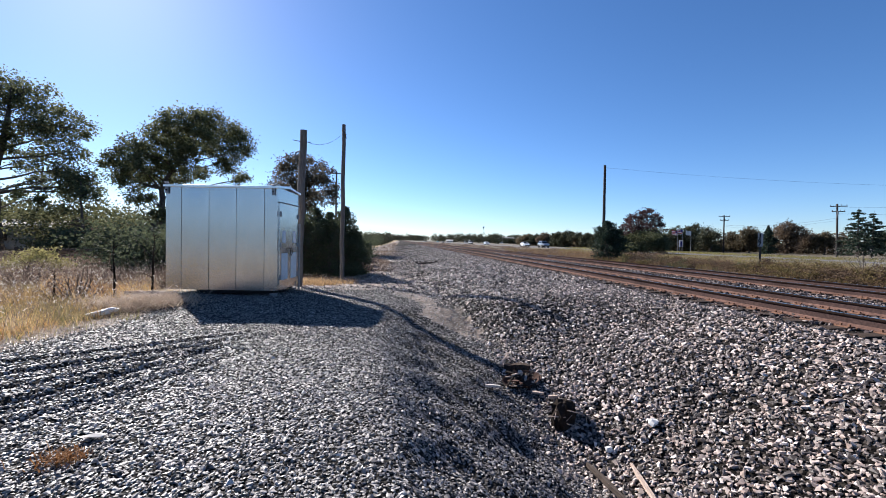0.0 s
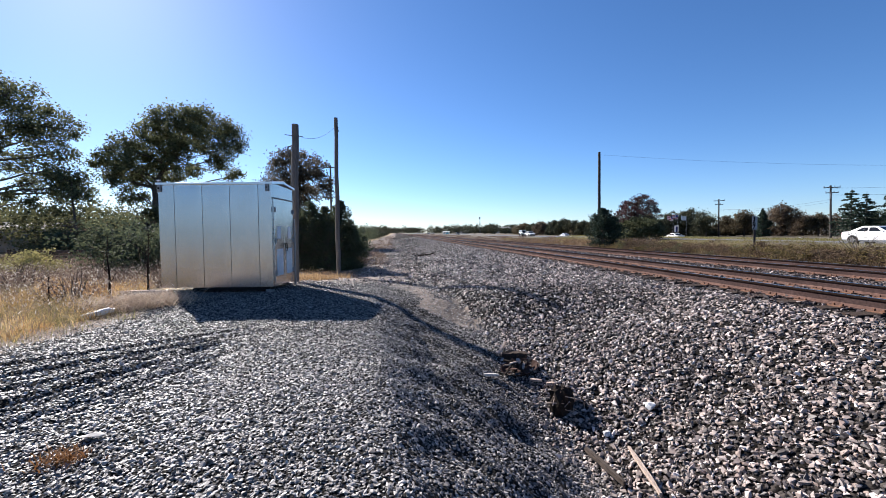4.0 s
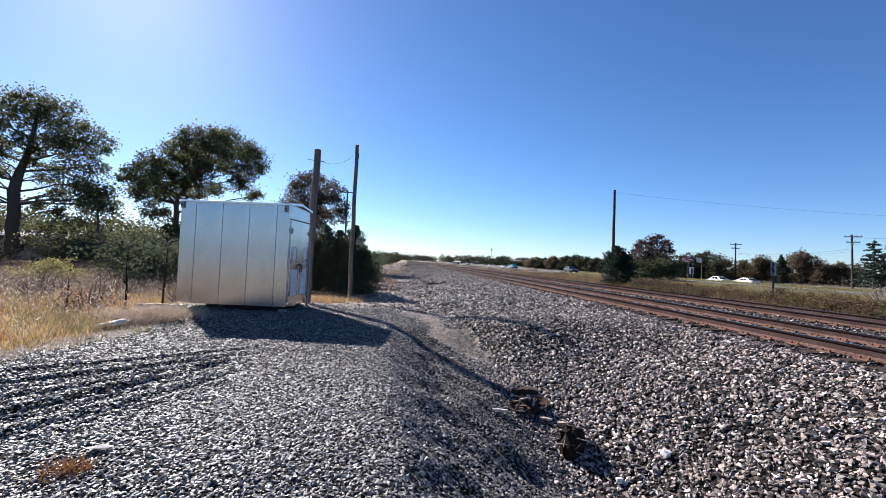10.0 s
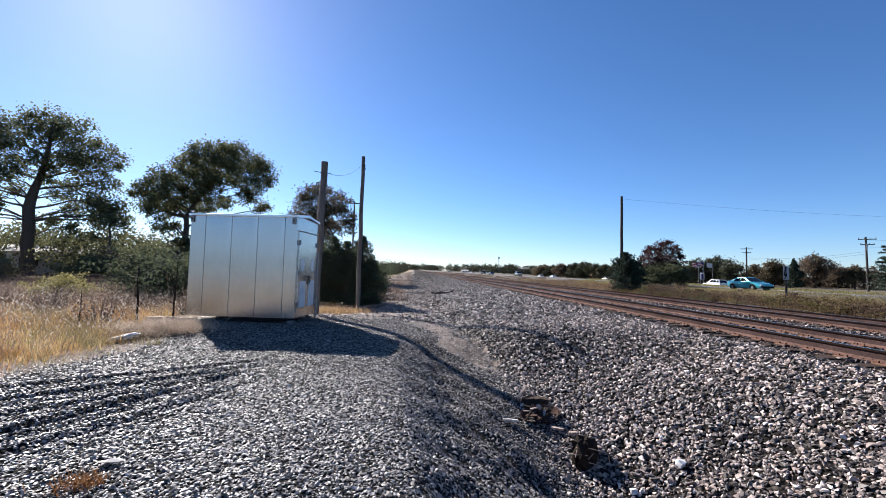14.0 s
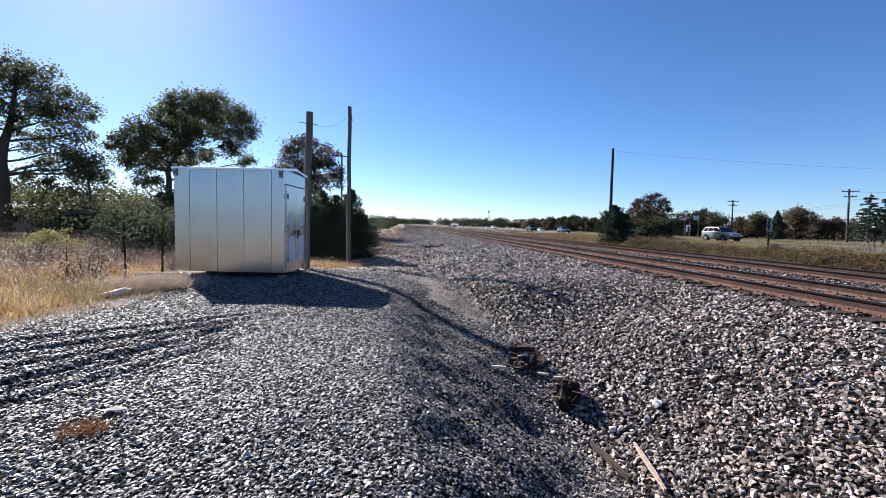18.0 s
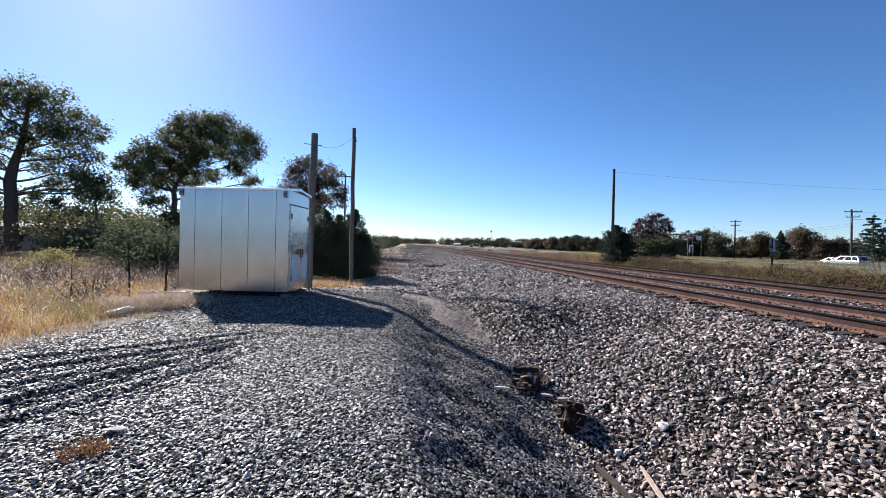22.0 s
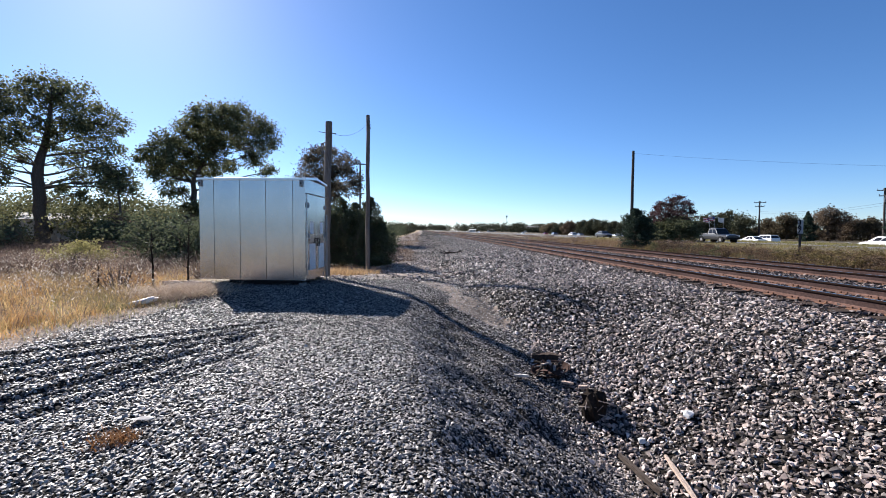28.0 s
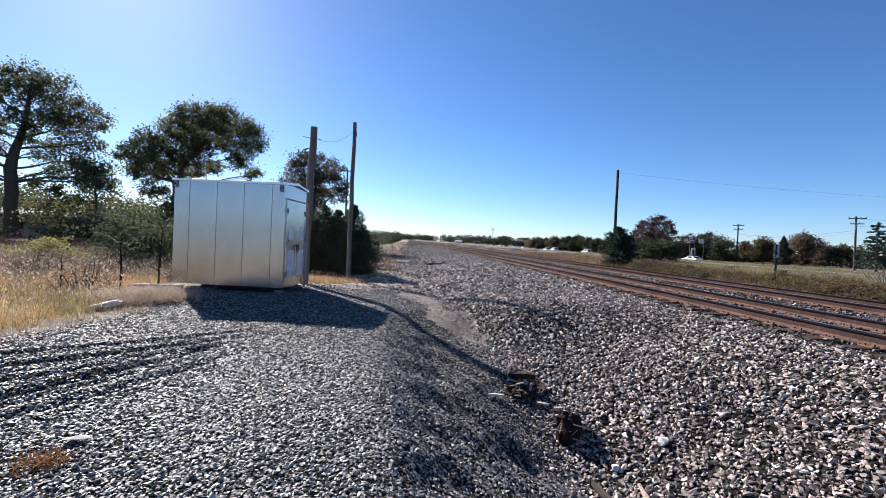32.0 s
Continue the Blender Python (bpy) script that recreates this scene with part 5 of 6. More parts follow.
# beyond the tracks
make_cedar(14.75, 31.3, 3.2, 1.35, M["spruce_leaf"], "dark blue-green cedar at the foot of the bare pole", seed=201, size=0.10, count=12000, power=0.6, low=0.02)
make_cedar(15.75, 31.6, 2.5, 1.2, M["spruce_leaf"], "lower dark blue-green cedar beside the taller one", seed=205, size=0.10, count=9000, power=0.6, low=0.02)
make_tree("maple_tree", 29.2, 60, [(0.1, 0.0, 0.2), (0.0, 1.6, 0.16), (0.2, 3.4, 0.10), (0.3, 5.0, 0.04)], [(0.7, 5.8, 0.55), (0.1, 5.4, 0.6), (1.3, 5.3, 0.5), (-0.9, 5.0, 0.6), (1.9, 4.6, 0.55), (-1.8, 4.5, 0.55), (0.4, 4.6, 0.8), (-2.2, 3.7, 0.5), (2.4, 3.8, 0.5), (-0.7, 4.0, 0.8), (1.3, 3.8, 0.7), (-1.4, 3.3, 0.6), (0.3, 3.3, 0.9), (1.9, 3.1, 0.5)],
    M["red_leaf"], "round maple with dark red autumn leaves", 0.19, 0.9, 0.8, 17, 60, seed=202)
make_tree("green_thicket_tree", 29.3, 58.5, [(0.2, 0.0, 0.12), (0.2, 1.0, 0.09), (0.1, 2.2, 0.04)], [(-1.0, 2.2, 1.0), (1.0, 2.2, 1.05), (2.1, 2.1, 0.7), (0.2, 1.2, 1.1), (-2.0, 1.6, 0.8), (0.1, 2.6, 0.8), (2.4, 1.1, 0.7), (-1.4, 0.9, 0.9)],
    M["oak_leaf"], "low dark green tree at the foot of the maple", 0.2, 0.9, 0.8, 24, 85, seed=204)
x, y = at_az(41.85, 105)
make_cedar(x, y, 6.0, 2.2, M["spruce_leaf"], "narrow dark cone-shaped evergreen by the road", seed=203, size=0.2, count=12000, ragged=0.10, power=1.0)
for k, (az, d, h, r) in enumerate(((48.76, 90, 7.9, 3.2), (49.8, 92, 7.3, 2.8), (51.3, 94, 7.0, 2.8))):
    x, y = at_az(az, d)
    make_spruce(x, y, h, r, "tall dark spruce with drooping boughs", seed=210 + k)
ROADSIDE = [(33.2, 124, 5.9, 5.2, "far_leaf"), (34.9, 124, 6.5, 5.8, "far_leaf"), (36.6, 112, 5.4, 5.0, "far_leaf"), (38.6, 118, 4.4, 4.2, "autumn_leaf"), (40.2, 116, 5.4, 4.8, "autumn_leaf"), (43.4, 112, 6.2, 6.0, "brown_leaf"), (45.2, 118, 4.6, 5.0, "brown_leaf"), (46.4, 112, 4.0, 4.6, "autumn_leaf"), (47.6, 115, 4.2, 4.6, "brown_leaf"), (31.9, 104, 3.6, 4.0, "far_leaf"), (50.8, 110, 4.4, 6.0, "cedar_leaf"), (52.5, 112, 5.4, 6.0, "brown_leaf"), (54.5, 114, 5.4, 6.0, "autumn_leaf"),
    (17.7, 160, 4.6, 8.0, "brown_leaf"), (19.3, 150, 4.9, 7.0, "far_leaf"), (20.5, 148, 5.0, 7.0, "far_leaf"), (21.7, 146, 4.7, 7.0, "far_leaf"), (22.9, 142, 4.3, 6.0, "far_leaf"), (16.3, 175, 4.4, 8.0, "far_leaf"), (15.2, 185, 4.6, 8.0, "autumn_leaf"), (24.3, 130, 3.9, 6.5, "far_leaf"), (26, 125, 4.4, 6.5, "autumn_leaf"), (28, 120, 4.4, 6.5, "far_leaf"), (30, 115, 4.2, 6.0, "far_leaf")]
for k, (az, d, h, w, leaf) in enumerate(ROADSIDE):
    x, y = at_az(az, d)
    away = max(1.0, 68.0 / (x + SKEW * y))
    d, h, w = d * away, h * away, w * away
    make_tree("roadside_tree", az, d, [(0, 0.0, 0.16), (0.05, h * 0.3, 0.12), (0, h * 0.75, 0.04)], round_crown(h + 0.3, w, np.random.default_rng(700 + k)),
        M[leaf], "roadside tree in %s foliage across the highway" % ("dark green" if leaf == "far_leaf" else "brownish autumn"), 0.30 if d < 130 else 0.40, 1.0, 0.7, 12, 32, seed=300 + k, group="trees across the highway")


for k in range(130):
    az = 24.0 + k * 0.27 + rng.uniform(-0.6, 0.6)
    across = rng.uniform(15.4, 17.6) if k % 2 else rng.uniform(17.4, 20.5)
    y = across / (math.tan(radians(az)) + SKEW)
    x = across - SKEW * y
    tone, words = ((M["bramble"], "low brown bramble in the verge"), (M["olive_bush"], "low yellow-olive bush in the verge"), (M["shrub_leaf"], "low dark green bramble in the verge"), (M["bramble"], "low brown bramble in the verge"))[(k * 7 // 3) % 4 if az < 41 else (1, 0, 3, 1)[k % 4]]
    make_shrub(x, y, rng.uniform(0.32, 0.6) + 0.4 * rng.uniform() ** 3, rng.uniform(0.9, 2.0), tone, words, seed=500 + k, size=0.07, count=950, name="bramble", airy=0.35, group="verge brambles", stems=7, clumps=3)
for k in range(12):
    x, y = rng.uniform(-15, -7.4), rng.uniform(9.5, 16)
    make_shrub(x, y, rng.uniform(0.5, 0.95), rng.uniform(0.8, 1.5), M["brown_weed"], "grey-brown dead weed bush in the dry field", seed=540 + k, size=0.04, count=1500, name="dead_weed", airy=0.6, group="dead weeds")
for k, (az, d, h, w) in enumerate(((28.6, 34, 1.0, 2.6), (30.2, 31, 1.15, 2.8), (31.6, 29, 0.95, 2.6), (33.4, 28.5, 0.85, 2.4), (35.5, 28, 0.8, 2.6), (38.2, 26.5, 0.8, 2.4))):
    x, y = at_az(az, d)
    make_shrub(x, y, h, w, M["bramble"], "heap of brown brush beside the highway", seed=570 + k, size=0.06, count=1800, name="brush_heap", airy=0.7, group="brush heaps")
x, y = at_az(49.3, 33)
make_shrub(x, y, 1.4, 3.6, M["seed"], "tangle of pale bare twigs in the verge", seed=560, size=0.05, count=900, name="twig_tangle", airy=0.8)


def far_woods(name, spots, leaf, size, label, seed, n=420):
    """Rows of far tree crowns as one mass of leaf clumps. Spots: x, y, height, width."""
    rng = np.random.default_rng(seed)
    pts = []
    for x, y, h, w in spots:
        z0 = float(height(x, y))
        u = rng.normal(size=(n, 3))
        u /= np.linalg.norm(u, axis=1, keepdims=True)
        lump = 1 + 0.28 * np.sin(u[:, :1] * 5 + x) * np.sin(u[:, 2:] * 6 + y)
        p = u * lump * rng.uniform(0.55, 1.0, (n, 1)) * np.array([w * 0.5, w * 0.4, h * 0.5]) + np.array([x, y, z0 + h * 0.5])
        p[:, 2] = np.maximum(p[:, 2], z0)
        pts.append(p)
    V, Fq = leaf_quads(np.concatenate(pts), size, rng, 0.2)
    ob = new(name, array_mesh(name, V, Fq, [leaf]))
    return tagged(ob, label, "woods", kind="stuff")


rng = np.random.default_rng(77)
spots = []
for k in range(90):
    az = rng.uniform(0.5, 34)
    d = rng.uniform(330, 700)
    h = d * math.tan(radians(rng.uniform(0.35, 1.2))) + 1.0
    x, y = at_az(az, d)
    if x + SKEW * y > 75:
        spots.append((x, y, h, h * rng.uniform(1.3, 2.4)))
for k in range(150):
    d = rng.uniform(560, 1200)
    az = rng.uniform(-6, 14)
    x, y = at_az(az, d)
    s = x + SKEW * y
    if abs(s - 8) > 20 and not 30 < s < 68 or d > 1050:
        spots.append((x, y, d * math.tan(radians(rng.uniform(0.5, 1.35))), d * rng.uniform(0.010, 0.024)))
for k in range(70):
    spots.append((rng.uniform(-110, 30), rng.uniform(1060, 1250), rng.uniform(10, 19), rng.uniform(16, 30)))
far_woods("far_woods", spots, M["far_leaf"], 1.5, "hazy line of distant autumn woods along the horizon", 78, 330)
spots = []
for k in range(90):
    y = 62 + 330 * (k / 90) ** 1.5
    x = -4.0 - rng.uniform(0, 7) - 0.048 * y
    spots.append((x, y, rng.uniform(1.5, 2.6) + y * 0.008, rng.uniform(3, 5)))
far_woods("near_thicket", spots[:26], M["cedar_leaf"], 0.13, "green bushes beside the track beyond the cedars", 86, 1700)
far_woods("trackside_thicket", spots[26:], M["far_leaf"], 0.32, "line of green bushes along the far left side of the track", 79, 500)
spots = []
for k in range(60):
    y = 20 + 200 * (k / 60) ** 1.6
    spots.append((-1.4 - rng.uniform(0, 2.4) - float(drift(y)), y, rng.uniform(0.2, 0.55), rng.uniform(0.6, 1.8)))
far_woods("strip_scrub", spots, M["brown_weed"], 0.08, "low brown scrub along the dirt strip", 82, 130)
spots = []
for k in range(40):
    az, d = rng.uniform(22, 57), rng.uniform(16.5, 34)
    x, y = at_az(az, d)
    if 15.2 < x + SKEW * y < 21:
        spots.append((x, y, rng.uniform(0.3, 0.7), rng.uniform(1.2, 3.0)))
far_woods("verge_brush", spots, M["bramble"], 0.06, "dark brown brush between track and highway", 84, 300)
spots = []
for k in range(260):
    y = 42 + 420 * (k / 260) ** 1.3
    spots.append((rng.uniform(15, 30) - SKEW * y, y, rng.uniform(0.15, 0.45) * (1.0 if y < 110 else 0.5), rng.uniform(1.5, 4.0)))
far_woods("verge_scrub", spots, M["brown_weed"], 0.16, "low tan scrub between track and highway", 83, 120)
spots = []
for k in range(230):
    az = rng.uniform(-68, -13.5)
    d = rng.uniform(60, 110) if k < 150 or -48 < az < -39.5 else rng.uniform(50, 58)
    x, y = at_az(az, d)
    spots.append((x, y, rng.uniform(4.0, 7.0) * (1.22 if az < -46 else 1.05) * min(1, d / 70), rng.uniform(6, 10)))
far_woods("field_woods", spots, M["shrub_leaf"], 0.29, "dark woods and scrub behind the oaks", 80, 620)
spots = []
for k in range(150):
    az = rng.uniform(14, 58)
    d = max(rng.uniform(118, 150), 70.0 / math.sin(radians(az)))
    x, y = at_az(az, d)
    spots.append((x, y, rng.uniform(0.014, 0.026) * d, rng.uniform(4, 8)))
far_woods("highway_woods", spots, M["autumn_leaf"], 0.8, "brown and green woods beyond the highway", 81)
# Unseen scrub at the back, added so the metal hut reflects something dark.
spots = []
for k in range(120):
    x, y = at_az(rng.uniform(95, 268), rng.uniform(28, 60))
    if not 2 < x < 14 and not 34 < x < 64:
        spots.append((x, y, rng.uniform(1.2, 2.4), rng.uniform(3, 6)))
far_woods("rear_scrub", spots, M["shrub_leaf"], 0.3, "unseen dark scrub added behind the gravel pad for the hut's reflection", 85, 150)


# ---- vehicles on the highway ----
def paint(name, c, rough=0.25, metal=0.0, coat=0.6):
    m = material(name, [(0.3, tuple(a * 0.94 for a in c)), (0.7, c)], rough=rough, metal=metal, grain=3, bump=0, large=0.04)
    m.node_tree.nodes["Principled BSDF"].inputs["Coat Weight"].default_value = coat
    return m


PAINT = {"white": paint("white_paint", (0.78, 0.78, 0.77)), "silver": paint("silver_paint", (0.26, 0.27, 0.285), 0.3, 0.6), "gold": paint("beige_paint", (0.23, 0.21, 0.19), 0.3, 0.5), "teal": paint("teal_paint", (0.05, 0.33, 0.40), 0.25, 0.3), "blue": paint("blue_paint", (0.05, 0.072, 0.10), 0.22, 0.4),
    "dark": paint("dark_paint", (0.010, 0.011, 0.013), 0.4, 0.0, 0.25), "red": paint("red_paint", (0.25, 0.03, 0.03)), "cream": paint("cream_paint", (0.68, 0.64, 0.56))}

# stations of the lower body (y, bottom, top, half width), greenhouse foot and roof (rear, front), belt, roof height, wheel places, wheel radius
STYLES = {
    "sedan": ([(-2.42, 0.38, 0.86, 0.66), (-2.34, 0.30, 1.00, 0.82), (-1.6, 0.22, 1.02, 0.90), (0.0, 0.20, 0.98, 0.91), (1.0, 0.21, 0.94, 0.90), (1.9, 0.24, 0.84, 0.86), (2.30, 0.28, 0.72, 0.78), (2.42, 0.36, 0.62, 0.62)], (-1.95, 1.05), (-1.0, 0.15), 0.97, 1.45, (-1.42, 1.42), 0.33),
    "suv": ([(-2.30, 0.42, 1.05, 0.72), (-2.24, 0.34, 1.16, 0.86), (-1.4, 0.28, 1.16, 0.93), (0.0, 0.27, 1.12, 0.94), (1.0, 0.28, 1.10, 0.93), (1.9, 0.32, 1.02, 0.88), (2.25, 0.36, 0.90, 0.80), (2.36, 0.44, 0.80, 0.66)], (-2.24, 1.10), (-1.85, 0.25), 1.12, 1.74, (-1.38, 1.42), 0.37),
    "boxy": ([(-2.05, 0.50, 1.12, 0.78), (-2.02, 0.44, 1.18, 0.84), (-1.2, 0.42, 1.18, 0.86), (0.0, 0.42, 1.18, 0.86), (0.8, 0.42, 1.18, 0.86), (1.9, 0.46, 1.16, 0.80), (2.05, 0.50, 1.10, 0.76), (2.10, 0.56, 0.95, 0.70)], (-2.02, 0.86), (-1.98, 0.62), 1.17, 1.86, (-1.30, 1.42), 0.41),
    "pickup": ([(-2.85, 0.52, 1.08, 0.84), (-2.80, 0.46, 1.12, 0.92), (-1.6, 0.40, 1.12, 0.95), (-0.3, 0.38, 1.12, 0.96), (0.9, 0.38, 1.12, 0.96), (2.1, 0.42, 1.06, 0.92), (2.60, 0.46, 0.98, 0.86), (2.72, 0.56, 0.86, 0.72)], (-0.75, 1.15), (-0.62, 0.55), 1.11, 1.84, (-1.75, 1.75), 0.39),
}


def make_vehicle(style, colour):
    rings, foot, roof, belt, top, axles, wr = STYLES[style]
    kind = {"sedan": "car", "suv": "car", "boxy": "car", "pickup": "pickup truck"}[style]
    words = {"white": "white", "silver": "silver-grey", "gold": "beige metallic", "teal": "teal", "blue": "steel-blue", "dark": "dark", "red": "dark red", "cream": "cream-white"}[colour]
    shape = {"sedan": "sedan car", "suv": "sport utility car", "boxy": "boxy off-road car", "pickup": "pickup truck"}[style]
    car = thing({"sedan": "sedan_car", "suv": "utility_car", "boxy": "offroad_car", "pickup": "pickup_truck"}[style], Matrix(), "%s %s driving along the highway" % (words, shape), kind, "highway traffic")
    body = Geo()
    n = 10
    for y, zb, zt, w in rings:
        h = zt - zb
        body.v += [(-w * 0.82, y, zb), (-w * 0.97, y, zb + h * 0.18), (-w, y, zb + h * 0.55), (-w * 0.97, y, zt - h * 0.10), (-w * 0.80, y, zt), (w * 0.80, y, zt), (w * 0.97, y, zt - h * 0.10), (w, y, zb + h * 0.55), (w * 0.97, y, zb + h * 0.18), (w * 0.82, y, zb)]
    for i in range(len(rings) - 1):
        for j in range(n):
            body.f.append((i * n + j, i * n + (j + 1) % n, (i + 1) * n + (j + 1) % n, (i + 1) * n + j)[::-1])
            body.s.append(0)
    body.f += [tuple(range(n)), tuple((len(rings) - 1) * n + j for j in range(n))[::-1]]
    body.s += [0, 0]
    part("body", body, PAINT[colour], car, smooth=False)
    wb, wt = rings[3][3] * 0.90, rings[3][3] * 0.70
    if style == "boxy":
        wt = wb * 0.92
    cab = Geo()
    fr, ff, rr, rf = foot[0], foot[1], roof[0], roof[1]
    z0, z1 = belt - 0.05, top
    cab.add([(-wb, fr, z0), (wb, fr, z0), (wb, ff, z0), (-wb, ff, z0), (-wt, rr, z1 - 0.05), (wt, rr, z1 - 0.05), (wt, rf, z1 - 0.05), (-wt, rf, z1 - 0.05), (-wt * 0.85, rr + 0.12, z1), (wt * 0.85, rr + 0.12, z1), (wt * 0.85, rf - 0.15, z1), (-wt * 0.85, rf - 0.15, z1)],
        [(0, 1, 5, 4), (1, 2, 6, 5), (2, 3, 7, 6), (3, 0, 4, 7), (4, 5, 9, 8), (5, 6, 10, 9), (6, 7, 11, 10), (7, 4, 8, 11), (8, 9, 10, 11), (3, 2, 1, 0)])
    part("cab", cab, PAINT[colour], car, "roof and pillars")

    def pane(name, a, b, c, d, s0, s1, t0, t1):
        """A pane laid on the quad a b c d (foot left, foot right, top right, top left)."""
        a, b, c, d = (Vector(q) for q in (a, b, c, d))
        nrm = (b - a).cross(d - a).normalized() * 0.006
        at = lambda s, t: (a.lerp(b, s)).lerp(d.lerp(c, s), t)
        q = [at(s0, t0), at(s1, t0), at(s1, t1), at(s0, t1)]
        part(name, Geo().add([p + nrm for p in q] + [p - nrm for p in q], [(0, 1, 2, 3), (7, 6, 5, 4), (0, 4, 5, 1), (1, 5, 6, 2), (2, 6, 7, 3), (3, 7, 4, 0)]), M["car_glass"], car, "dark tinted glass")

    z2 = z1 - 0.05
    pane("windscreen", (wb, ff, z0), (-wb, ff, z0), (-wt, rf, z2), (wt, rf, z2), 0.05, 0.95, 0.12, 0.95)
    pane("rear_window", (-wb, fr, z0), (wb, fr, z0), (wt, rr, z2), (-wt, rr, z2), 0.06, 0.94, 0.2, 0.92)
    cuts = {"sedan": ((0.16, 0.50), (0.53, 0.88)), "suv": ((0.04, 0.27), (0.30, 0.58), (0.61, 0.90)), "boxy": ((0.05, 0.32), (0.36, 0.62), (0.67, 0.92)), "pickup": ((0.08, 0.46), (0.50, 0.90))}[style]
    for s0, s1 in cuts:
        pane("side_window", (wb, fr, z0), (wb, ff, z0), (wt, rf, z2), (wt, rr, z2), s0, s1, 0.18, 0.90)
        pane("side_window", (-wb, ff, z0), (-wb, fr, z0), (-wt, rr, z2), (-wt, rf, z2), 1 - s1, 1 - s0, 0.18, 0.90)
    for sx in (-1, 1):
        hw = rings[3][3]
        for ay in axles:
            wheel = part("wheel", Geo().tube([(sx * (hw - 0.20), ay, wr), (sx * (hw - 0.19), ay, wr), (sx * (hw + 0.01), ay, wr), (sx * (hw + 0.02), ay, wr)], [wr * 0.86, wr, wr, wr * 0.86], 20), M["black"], car, "black tyre")
            part("rim", Geo().tube([(sx * (hw - 0.05), ay, wr), (sx * (hw + 0.03), ay, wr)], wr * 0.5, 14), M["black"] if style == "boxy" else M["rim"], wheel, "black steel rim" if style == "boxy" else "grey alloy rim")
            arch = Geo().tube([(sx * (hw - 0.3), ay, wr + 0.02), (sx * (hw + 0.004), ay, wr + 0.02)], wr * 1.14, 20)
            part("wheel_arch", arch, M["black"], car, "dark wheel arch")
        part("headlight", Geo().box((sx * rings[-2][3] * 0.78, rings[-2][0] + 0.02, rings[-2][2] - 0.10), (0.34, 0.10, 0.13), bevel=0.02), M["head_lamp"], car, "clear headlight")
        part("tail_light", Geo().box((sx * rings[1][3] * 0.80, rings[1][0] - 0.01, rings[1][2] - 0.16), (0.28, 0.08, 0.15), bevel=0.02), M["tail_lamp"], car, "red tail light")
        part("mirror", Geo().box((sx * (wb + 0.10), ff - 0.30, belt + 0.06), (0.18, 0.09, 0.13), bevel=0.03), M["black"] if style == "boxy" else PAINT[colour], car, "door mirror")
    part("bumper", Geo().box((0, rings[-1][0] + 0.0, rings[-1][1] + 0.06), (rings[-2][3] * 1.9, 0.16, 0.18), bevel=0.04), M["black"], car, "dark bumper")
    if style == "boxy":
        for sx in (-1, 1):
            for ay in axles:
                part("fender_flare", Geo().box((sx * 0.87, ay, wr * 2 + 0.14), (0.24, 0.98, 0.09), bevel=0.03).box((sx * 0.87, ay + 0.53, wr * 2 - 0.04), (0.22, 0.09, 0.34), bevel=0.03).box((sx * 0.87, ay - 0.53, wr * 2 - 0.04), (0.22, 0.09, 0.34), bevel=0.03), M["black"], car, "black plastic fender flare")
            part("side_step", Geo().box((sx * 0.90, 0.06, 0.44), (0.14, 1.55, 0.10), bevel=0.03), M["black"], car, "black side step")
        part("grille", Geo().box((0, 2.10, 0.98), (1.30, 0.06, 0.36), bevel=0.02), M["black"], car, "dark grille between the headlights")
        part("spare_wheel", Geo().tube([(0, -2.28, 0.95), (0, -2.27, 0.95), (0, -2.08, 0.95)], [0.3, 0.38, 0.38], 18), M["black"], car, "black spare wheel")
    if style == "pickup":
        part("load_bed", Geo().box((0, -1.80, 1.075), (1.60, 1.9, 0.10)), M["black"], car, "open dark load bed")
        part("bed_rail", Geo().box((0.80, -1.78, 1.15), (0.10, 1.98, 0.07), bevel=0.02).box((-0.80, -1.78, 1.15), (0.10, 1.98, 0.07), bevel=0.02).box((0, -2.78, 1.15), (1.6, 0.08, 0.07), bevel=0.02), PAINT[colour], car)
    return car


